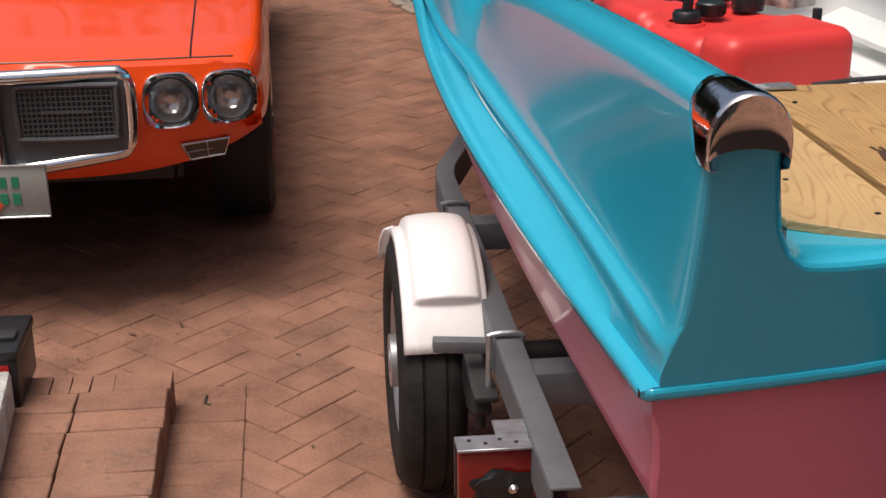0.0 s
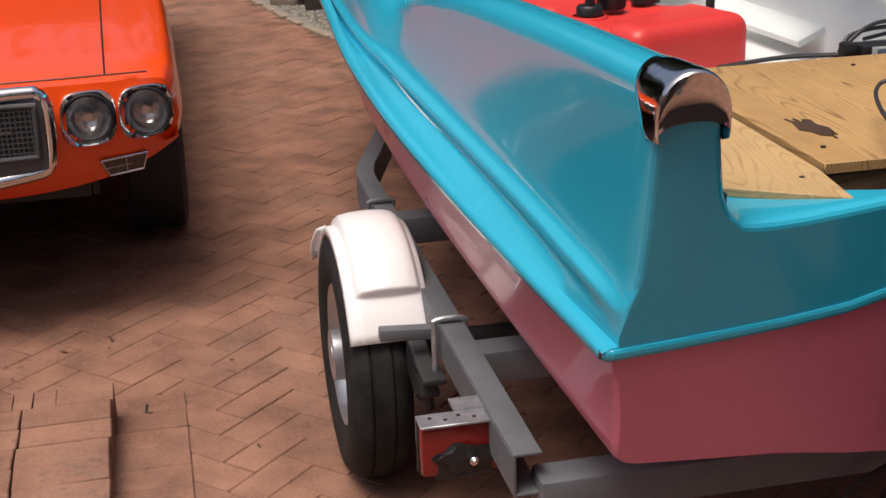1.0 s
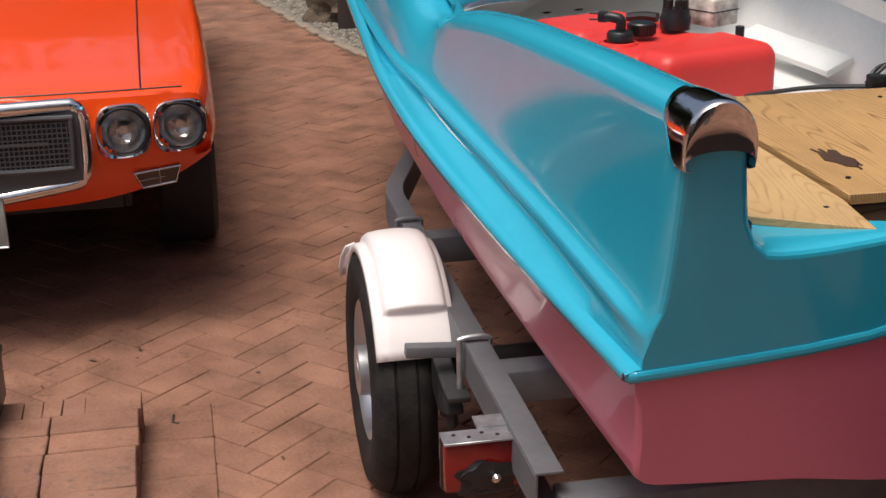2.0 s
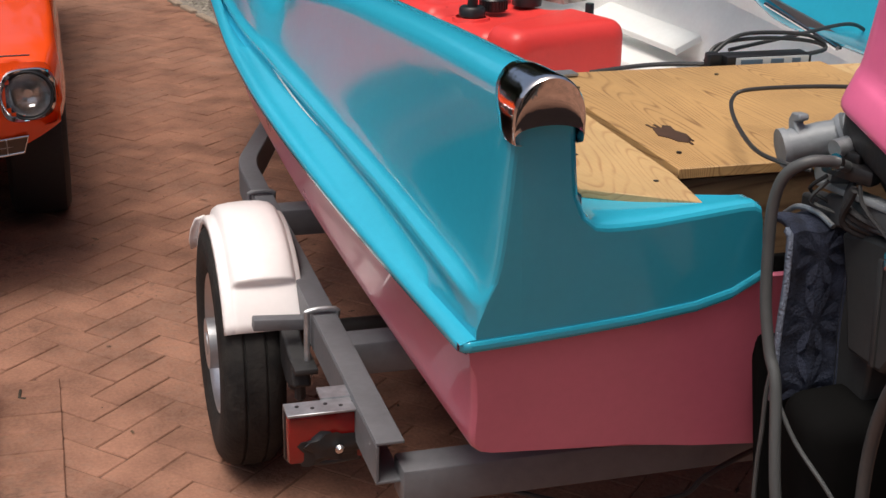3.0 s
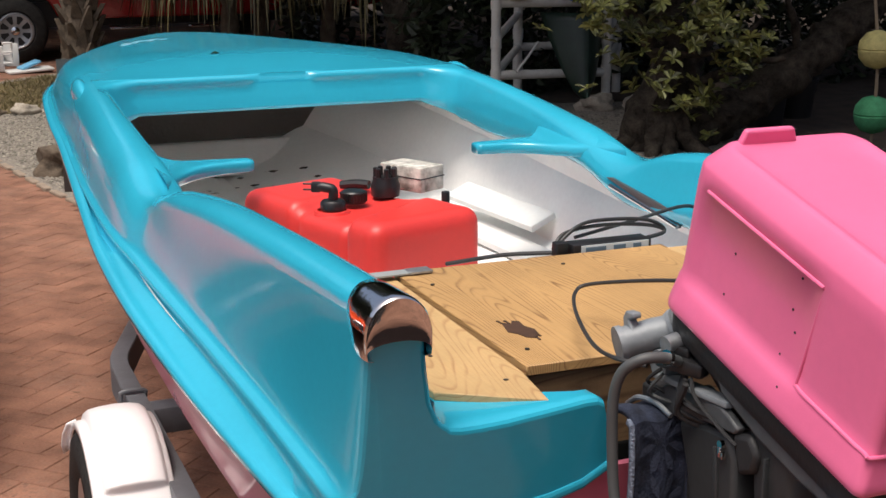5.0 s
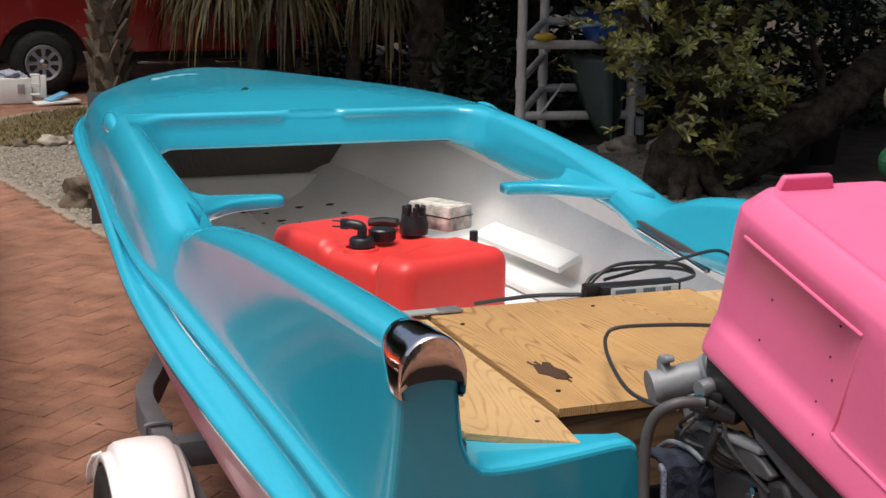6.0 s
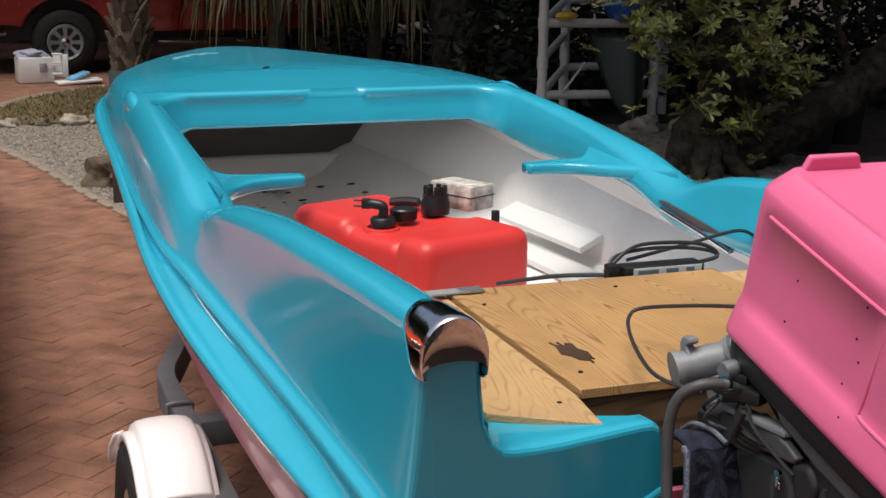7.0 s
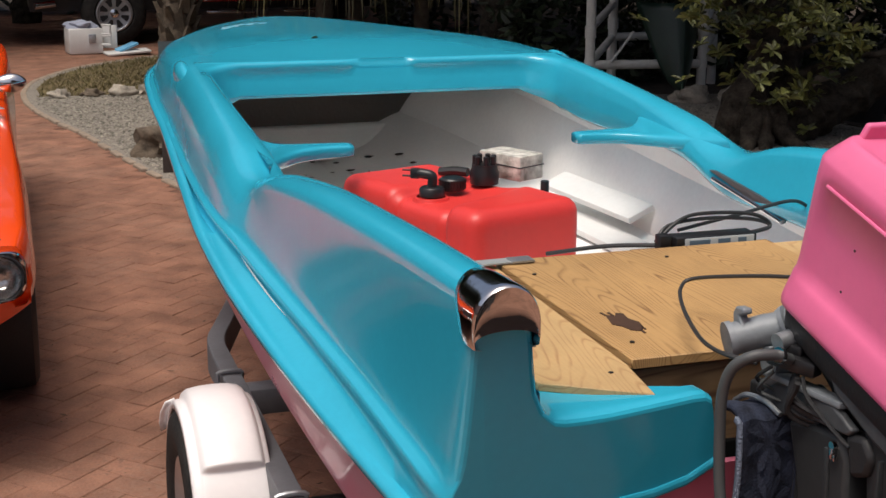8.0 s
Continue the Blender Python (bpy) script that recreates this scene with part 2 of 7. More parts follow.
# ---- shaping helpers ----
def part(name, bm, material, parent=None, label="", smooth=True, bevel=0.0, sharp=40, seg=2, plain=None):
    """Links a bmesh as one mesh object under its thing or part."""
    bmesh.ops.recalc_face_normals(bm, faces=bm.faces[:])
    me = bpy.data.meshes.new(name)
    for f in bm.faces:
        f.smooth = smooth and not (plain and plain(f))
    if smooth:
        for e in bm.edges:
            if len(e.link_faces) == 2 and e.calc_face_angle(0) > radians(sharp):
                e.smooth = False
    bm.to_mesh(me)
    bm.free()
    me.materials.append(material)
    ob = new(name, me)
    ob.parent = parent
    if parent is not None and parent.parent is None:
        ob.matrix_parent_inverse = parent.matrix_basis.inverted()
    if bevel:
        b = ob.modifiers.new("round", "BEVEL")
        b.width, b.segments, b.limit_method, b.angle_limit = bevel, seg, "ANGLE", radians(35)
        b.harden_normals = False
    if label:
        tagged(ob, label)
    return ob


def thing(name, label, category, at=(0, 0, 0), group="", kind="", turn=0):
    ob = new(name)
    ob.matrix_basis = pose(*at, 0, 0, turn)
    return tagged(ob, label, category, group, kind)


def box(sx, sy, sz, at=(0, 0, 0), rot=(0, 0, 0), bm=None, bevel=0.0, seg=2):
    own = bmesh.new()
    bmesh.ops.create_cube(own, size=1.0)
    bmesh.ops.scale(own, vec=(sx, sy, sz), verts=own.verts[:])
    if bevel:
        bmesh.ops.bevel(own, geom=own.edges[:] , offset=bevel, segments=seg, affect="EDGES", profile=0.5)
    bmesh.ops.transform(own, matrix=pose(*at, *rot), verts=own.verts[:])
    return join(bm, own)


def join(bm, own):
    if bm is None:
        return own
    me = bpy.data.meshes.new("tmp")
    own.to_mesh(me)
    own.free()
    bm.from_mesh(me)
    bpy.data.meshes.remove(me)
    return bm


def tube(points, r, n=10, bm=None, smooth_steps=6, taper=None, caps=True):
    """A round tube along a smoothed line."""
    pts = curve(points, smooth_steps) if smooth_steps > 1 else [Vector(p) for p in points]
    own = bmesh.new()
    rings, side = [], None
    for i, p in enumerate(pts):
        d = (pts[min(i + 1, len(pts) - 1)] - pts[max(i - 1, 0)]).normalized()
        if side is None:
            side = d.orthogonal().normalized()
        side = (side - d * side.dot(d)).normalized()
        up = d.cross(side)
        rr = r if taper is None else r + (taper - r) * i / (len(pts) - 1)
        rings.append([own.verts.new(p + (side * math.cos(k * math.tau / n) + up * math.sin(k * math.tau / n)) * rr) for k in range(n)])
    for a, b in zip(rings, rings[1:]):
        for k in range(n):
            own.faces.new((a[k], a[(k + 1) % n], b[(k + 1) % n], b[k]))
    if caps:
        own.faces.new(rings[0])
        own.faces.new(rings[-1])
    return join(bm, own)


def curve(points, steps):
    """A smooth line through the points."""
    p = [Vector(q) for q in points]
    p = [p[0] * 2 - p[1]] + p + [p[-1] * 2 - p[-2]]
    out = []
    for i in range(1, len(p) - 2):
        for s in range(steps):
            t = s / steps
            out.append(0.5 * (2 * p[i] + (p[i + 1] - p[i - 1]) * t + (2 * p[i - 1] - 5 * p[i] + 4 * p[i + 1] - p[i + 2]) * t * t + (3 * p[i] - p[i - 1] - 3 * p[i + 1] + p[i + 2]) * t ** 3))
    return out + [p[-2]]


def lathe(profile, axis="z", n=28, at=(0, 0, 0), bm=None, close=True):
    """Turns (radius, height) pairs round an axis."""
    own = bmesh.new()
    rings = []
    for r, h in profile:
        ring = []
        for k in range(n):
            a = k * math.tau / n
            c, s = r * math.cos(a), r * math.sin(a)
            ring.append(own.verts.new({"z": (c, s, h), "x": (h, c, s), "y": (c, h, s)}[axis]))
        rings.append(ring)
    for a, b in zip(rings, rings[1:]):
        for k in range(n):
            own.faces.new((a[k], a[(k + 1) % n], b[(k + 1) % n], b[k]))
    if close:
        own.faces.new(rings[0])
        own.faces.new(rings[-1])
    bmesh.ops.translate(own, vec=at, verts=own.verts[:])
    return join(bm, own)


def sheet(rows, bm=None, closed=False):
    """A skin over rows of points."""
    own = bmesh.new()
    v = [[own.verts.new(p) for p in row] for row in rows]
    for a, b in zip(v, v[1:]):
        k = len(a)
        for i in range(k if closed else k - 1):
            j = (i + 1) % k
            try:
                own.faces.new((a[i], a[j], b[j], b[i]))
            except ValueError:
                pass
    bmesh.ops.remove_doubles(own, verts=own.verts[:], dist=1e-5)
    return join(bm, own)


def prism(outline, depth, bm=None, axis="z"):
    """An outline in the plane across an axis, given that depth along it."""
    own = bmesh.new()
    put = {"z": lambda a, b, h: (a, b, h), "y": lambda a, b, h: (a, h, b), "x": lambda a, b, h: (h, a, b)}[axis]
    lo = [own.verts.new(put(a, b, depth[0])) for a, b in outline]
    hi = [own.verts.new(put(a, b, depth[1])) for a, b in outline]
    own.faces.new(lo)
    own.faces.new(hi)
    n = len(lo)
    for i in range(n):
        own.faces.new((lo[i], lo[(i + 1) % n], hi[(i + 1) % n], hi[i]))
    return join(bm, own)


def key(y, ys, vs):
    """Smooth value between keys."""
    ys, vs = np.array(ys, float), np.array(vs, float)
    m = np.gradient(vs, ys)
    i = int(np.clip(np.searchsorted(ys, y) - 1, 0, len(ys) - 2))
    h = ys[i + 1] - ys[i]
    t = min(max((y - ys[i]) / h, 0), 1)
    return float((2 * t**3 - 3 * t**2 + 1) * vs[i] + (t**3 - 2 * t**2 + t) * h * m[i] + (-2 * t**3 + 3 * t**2) * vs[i + 1] + (t**3 - t**2) * h * m[i + 1])


def blob(r, at, seed, rough=0.35, squash=(1, 1, 1), sub=2, bm=None):
    """An uneven stone-like lump."""
    own = bmesh.new()
    bmesh.ops.create_icosphere(own, subdivisions=sub, radius=1.0)
    for v in own.verts:
        k = 1 + rough * noise.noise(v.co * 1.6 + Vector((seed * 3.1, seed, 0))) + rough * 0.5 * noise.noise(v.co * 4 + Vector((seed, 0, seed)))
        v.co = Vector((v.co.x * squash[0], v.co.y * squash[1], v.co.z * squash[2])) * k * r + Vector(at)
    return join(bm, own)


# ---- ground ----
ISLAND = [(-0.19, 6.3), (-0.27, 6.55), (-0.44, 7.25), (-0.71, 8.65), (-0.88, 9.3), (-1.04, 10.1), (-1.1, 10.8), (-1.07, 11.4), (-0.95, 12.0), (-0.7, 12.6), (-0.3, 13.2),
          (0.4, 13.8), (1.6, 14.2), (14.0, 14.4), (14.0, 4.0), (4.0, 4.2), (1.5, 4.6), (0.6, 5.1), (0.1, 5.7)]


def inside(x, y, poly=ISLAND):
    c = False
    for (x1, y1), (x2, y2) in zip(poly, poly[1:] + poly[:1]):
        if (y1 > y) != (y2 > y) and x < (x2 - x1) * (y - y1) / (y2 - y1) + x1:
            c = not c
    return c


bm = bmesh.new()
bmesh.ops.create_grid(bm, x_segments=40, y_segments=40, size=300)
bmesh.ops.translate(bm, vec=(0, 0, -0.05), verts=bm.verts[:])
ground = tagged(part("ground", bm, SOIL), "dark soil ground reaching to the horizon", "ground", kind="structure")
bm = prism([(-9.4, -8.8), (-0.5, -8.8), (-0.5, -2.25), (13, -2.25), (13, 21), (-9.4, 21)], (-0.045, -0.0036))
tagged(part("joint_bed", bm, JOINT, smooth=False), "reddish jointing sand under the pavers", "ground", kind="structure")

bm = prism(ISLAND, (-0.01, 0.012))
tagged(part("gravel_bed", bm, GRAVEL, smooth=False), "pale shell gravel bed beside the brick drive", "ground", kind="structure")
bm = prism([(2.2, 4.6), (13.6, 4.4), (13.6, 13.3), (3.2, 13.0), (1.2, 12.6), (1.6, 10.6), (3.4, 9.7), (5.2, 9.3), (5.1, 7.6), (5.2, 6.9), (4.2, 6.2), (2.6, 5.6)], (0.0, 0.02))
tagged(part("litter_bed", bm, SOIL, smooth=False), "dark soil and leaf litter under the trees", "ground", kind="structure")

rnd = random.Random(4)
kerb_line = [Vector((*p, 0)) for p in ISLAND[:13]]
kerb_pts = curve(kerb_line, 10)
kerb = tagged(new("kerb"), "narrow concrete paver kerb edging the gravel", "kerb", kind="structure")
run, last = 0.0, kerb_pts[0]
bm = box(0.05, 0.203, 0.06, bevel=0.006, seg=1)
paver_mesh = bpy.data.meshes.new("paver")
bm.to_mesh(paver_mesh)
bm.free()
paver_mesh.materials.append(KERB)
for a, b in zip(kerb_pts, kerb_pts[1:]):
    d = b - a
    if (a - last).length >= 0.2 or run == 0:
        ob = new("paver", paver_mesh)
        ob.parent = kerb
        ob.matrix_basis = pose(a.x, a.y, -0.012 + rnd.uniform(-0.002, 0.002), 0, 0, math.degrees(math.atan2(d.y, d.x)) - 90 + rnd.uniform(-2, 2))
        last, run = a, 1

# pebbles, litter and grass
verts, faces = [], []
for i in range(26000):
    x, y = rnd.uniform(-1.0, 1.4), rnd.uniform(6.3, 10.7)
    if rnd.random() < 0.3:
        x, y = rnd.uniform(2.5, 5.5), rnd.uniform(5.2, 8.7)
    if not inside(x + 0.06, y) or not inside(x - 0.06, y):
        continue
    r = rnd.choice((0.006, 0.008, 0.01, 0.013, 0.018)) * rnd.uniform(0.8, 1.2)
    a, k, h = rnd.uniform(0, 6.28), rnd.uniform(0.6, 1.0), rnd.uniform(0.5, 0.9)
    n0 = len(verts)
    for q in range(5):
        c, d = r * math.cos(q * 1.257) * rnd.uniform(0.8, 1.15), r * k * math.sin(q * 1.257) * rnd.uniform(0.8, 1.15)
        verts.append((x + c * math.cos(a) - d * math.sin(a), y + c * math.sin(a) + d * math.cos(a), 0.012 + 0.15 * r))
    verts += [(x + rnd.uniform(-0.3, 0.3) * r, y + rnd.uniform(-0.3, 0.3) * r, 0.012 + r * h), (x, y, 0.008)]
    for q in range(5):
        faces += [(n0 + q, n0 + (q + 1) % 5, n0 + 5), (n0 + (q + 1) % 5, n0 + q, n0 + 6)]
me = bpy.data.meshes.new("pebbles")
me.from_pydata(verts, [], faces)
me.materials.append(PEBBLE)
tagged(new("pebbles", me), "pale loose shell and limestone pebbles", "pebbles", kind="stuff")
verts, faces = [], []
for i in range(13000):
    x, y = rnd.uniform(-1.0, 2.6), rnd.uniform(10.75, 14.0)
    if not inside(x + 0.1, y) or not inside(x - 0.12, y) or not inside(x, y + 0.12):
        continue
    h, a, w = rnd.uniform(0.02, 0.06), rnd.uniform(0, 6.28), 0.007
    k = len(verts)
    lx, ly = rnd.uniform(-0.05, 0.05), rnd.uniform(-0.05, 0.05)
    verts += [(x - w * math.cos(a), y - w * math.sin(a), 0.01), (x + w * math.cos(a), y + w * math.sin(a), 0.01), (x + lx, y + ly, 0.01 + h)]
    faces.append((k, k + 1, k + 2))
me = bpy.data.meshes.new("grass")
me.from_pydata(verts, [], faces)
me.materials.append(GRASSM)
tagged(new("grass", me), "dry brownish grass patch in the planting bed", "grass", kind="stuff")
bm = prism([(-0.95, 10.8), (2.4, 10.6), (2.6, 14.1), (0.5, 13.72), (-0.22, 13.1), (-0.62, 12.5), (-0.86, 11.95), (-0.98, 11.3)], (0.0, 0.018))
tagged(part("grass_soil", bm, mat("grass_soil", (0.14, 0.105, 0.05), 0.95, var=0.4, scale=6, bump=0.8), smooth=False), "brown thatch under the dry grass", "ground", kind="structure")

for i, (x, y, r, m) in enumerate([(-0.80, 10.65, 0.11, ROCK), (-0.52, 10.7, 0.10, ROCKDARK), (-0.26, 10.65, 0.13, ROCK), (0.0, 10.7, 0.14, ROCK), (0.3, 10.68, 0.10, ROCKDARK), (0.55, 10.75, 0.11, ROCK), (0.85, 10.7, 0.12, ROCK),
                                  (-0.12, 7.62, 0.22, ROCKDARK), (4.5, 8.95, 0.13, ROCK), (4.95, 8.9, 0.14, ROCK), (5.35, 7.9, 0.26, ROCKDARK)]):
    if 10.5 < y < 11:
        r *= 0.66
    bm = blob(r, (x, y, r * 0.42), i + 1, 0.75, (1.25, 0.8, 0.75), 3)
    tagged(part("rock", bm, m, sharp=80), "rough weathered limestone rock on the gravel" if m is ROCK else "dark pitted coral rock on the gravel", "rock", group="rocks edging the bed")


# ---- boat ----
YB = [0, 0.3, 0.73, 1.27, 1.6, 2.1, 2.8, 3.3, 3.74, 4.1, 4.6, 5.0, 5.25]
lip_u = lambda y: key(y, YB, [0.707, 0.742, 0.782, 0.815, 0.818, 0.80, 0.77, 0.755, 0.715, 0.60, 0.40, 0.20, 0.02])
lip_z = lambda y: key(y, YB, [0.822, 0.84, 0.862, 0.895, 0.915, 0.95, 1.0, 1.03, 1.06, 1.08, 1.10, 1.12, 1.13])
YD = [0, 0.5, 1.0, 1.3, 1.47, 1.8, 2.3, 2.8]
YF = [2.8, 3.3, 3.74, 4.1, 4.6, 5.0, 5.25]


def crest(y):
    if y <= 2.8:
        return key(y, YD, [0.597, 0.622, 0.645, 0.658, 0.664, 0.665, 0.66, 0.65]), key(y, YD, [1.205, 1.19, 1.16, 1.118, 1.075, 1.12, 1.168, 1.2])
    return lip_u(y) * key(y, YF, [0.845, 0.83, 0.8, 0.76, 0.7, 0.6, 0.5]), key(y, YF, [1.2, 1.2, 1.19, 1.185, 1.17, 1.15, 1.135])


def outer_base(y):
    """Where the bead above the lip ends and the side begins."""
    b = lip_u(y)
    f = min(1.0, b / 0.5)
    rz = lip_z(y) + f * key(y, [0, 0.5, 1.0, 1.4, 1.7, 5.3], [0.062, 0.06, 0.05, 0.04, 0.028, 0.02])
    ru = b - f * key(y, [0, 0.5, 1.0, 1.4, 1.7, 5.3], [0.018, 0.05, 0.062, 0.055, 0.04, 0.035])
    return ru - 0.012 * f, rz + 0.003 * f


def outer(y):
    """The skin from the lip up to the outer shoulder of the fin or gunwale."""
    b, z = lip_u(y), lip_z(y)
    cu, cz = crest(y)
    fin = 1 / (1 + math.exp((y - 1.47) / 0.05))
    f = min(1.0, b / 0.5)
    r = [(b - 0.012, z - 0.022), (b + 0.004, z - 0.014), (b + 0.004, z), (b - 0.012 * f, z + 0.006), (b - 0.02 * f, z + 0.006)]
    bu, bz = outer_base(y)
    ru, rz = bu + 0.012 * f, bz - 0.003 * f
    r += [(ru + 0.004 * f, rz - 0.034 * f), (ru - 0.005 * f, rz - 0.022 * f), (ru + 0.004 * f, rz - 0.007 * f), (ru, rz + 0.002 * f), (ru - 0.012 * f, rz + 0.003 * f)]
    k = min(1.0, max(0.0, y / 0.11)) ** 0.7
    a0, a1 = r[4], (ru - 0.012 * f, rz + 0.003 * f)
    for i in range(5, 10):
        t = (i - 4) / 5
        r[i] = (r[i][0] * k + (a0[0] + (a1[0] - a0[0]) * t) * (1 - k), r[i][1] * k + (a0[1] + (a1[1] - a0[1]) * t) * (1 - k))
    su, sz = cu + 0.047 * f, cz - 0.042 * f
    roll = rolled_side(y, ru - 0.012 * f, rz + 0.003 * f)
    for i in range(1, 10):
        s = i / 9
        p = (ru - 0.012 * f + (su - ru + 0.012 * f) * s**0.62, rz + (sz - rz) * s**1.15)
        q = roll[i]
        r.append((p[0] * fin + q[0] * (1 - fin), p[1] * fin + q[1] * (1 - fin)))
    return r


def bezier(a, b, c, d, n):
    """n + 1 points of a cubic arc."""
    out = []
    for i in range(n + 1):
        t = i / n
        k = ((1 - t) ** 3, 3 * t * (1 - t) ** 2, 3 * t * t * (1 - t), t**3)
        out.append(tuple(k[0] * a[j] + k[1] * b[j] + k[2] * c[j] + k[3] * d[j] for j in (0, 1)))
    return out


def rolled_side(y, bu, bz):
    """The gunwale's outer side: a valley above the lip that swells up to a broad crest."""
    cu, cz = crest(y)
    w = bu - cu
    return bezier((bu, bz), (bu - 0.12 * w, bz + 0.34 * (cz - bz)), (cu + 0.62 * w, cz + 0.002), (cu, cz), 13)


def inner_edge(y):
    return (key(y, [0, 0.8, 1.2, 1.5, 1.75, 2.1, 2.5, 2.7, 2.8], [0.535, 0.555, 0.57, 0.575, 0.588, 0.603, 0.606, 0.6, 0.595]),
            key(y, [0, 0.8, 1.2, 1.45, 1.7, 2.0, 2.3, 2.6, 2.8], [0.985, 0.98, 0.975, 0.975, 1.025, 1.035, 1.02, 1.03, 1.068]))


def inner(y):
    """From the shoulder over the crest and down inside."""
    cu, cz = crest(y)
    fin = 1 / (1 + math.exp((y - 1.47) / 0.05))
    eu, ez = inner_edge(y)
    r = []
    for i in range(1, 9):
        a = i / 9 * math.pi
        r.append((cu + 0.047 * math.cos(a), cz - 0.042 + 0.042 * math.sin(a) ** 0.8))
    iu, iz = r[-1]
    for s in (0.25, 0.5, 0.75, 1.0):
        r.append((iu + (eu - iu) * s**1.4, iz + (ez - iz) * s))
    base = outer_base(y)
    soft = rolled_side(y, *base)[10:] + bezier((cu, cz), (cu - 0.05, cz - 0.004), (eu + 0.004, cz - 0.012), (eu, ez), 8)[1:]
    r = [(p[0] * fin + q[0] * (1 - fin), p[1] * fin + q[1] * (1 - fin)) for p, q in zip(r, soft)]
    return r + [(eu + 0.012, ez - 0.014), (eu + 0.05, ez - 0.004)]


def end_face(bm, outline, s, rim, soft, core):
    """A flat end with a rounded rim; soft(i) tells which points of the outline are rounded, core(p) what they draw in to."""
    outline = [Vector(p) for p in outline]
    loops = []
    for y, d in rim:
        loop = []
        for i, p in enumerate(outline):
            q = p + (Vector(core(p)) - p).normalized() * (d if soft(i) else 0.0)
            loop.append((s * q.x, y, q.y))
        loops.append(loop)
    sheet(loops, bm, closed=True)
    f = bm.faces.new([bm.verts.new(q) for q in loops[-1]])
    f.normal_update()
    bmesh.ops.triangulate(bm, faces=[f], ngon_method="EAR_CLIP")


def rake(bm):
    """Leans the stern: its foot stands forward of its top and draws in a little."""
    for v in bm.verts:
        w = max(0.0, min(1.0, 1 - v.co.y / 0.9))
        d = 0.23 * (0.99 - v.co.z) * w * w * (3 - 2 * w)
        u = abs(v.co.x)
        v.co = Vector((math.copysign(u - d * (0.72 - 0.58 * u) * min(1, u / 0.3), v.co.x), v.co.y + d, v.co.z - d * (0.98 - 0.58 * v.co.z)))
    return bm


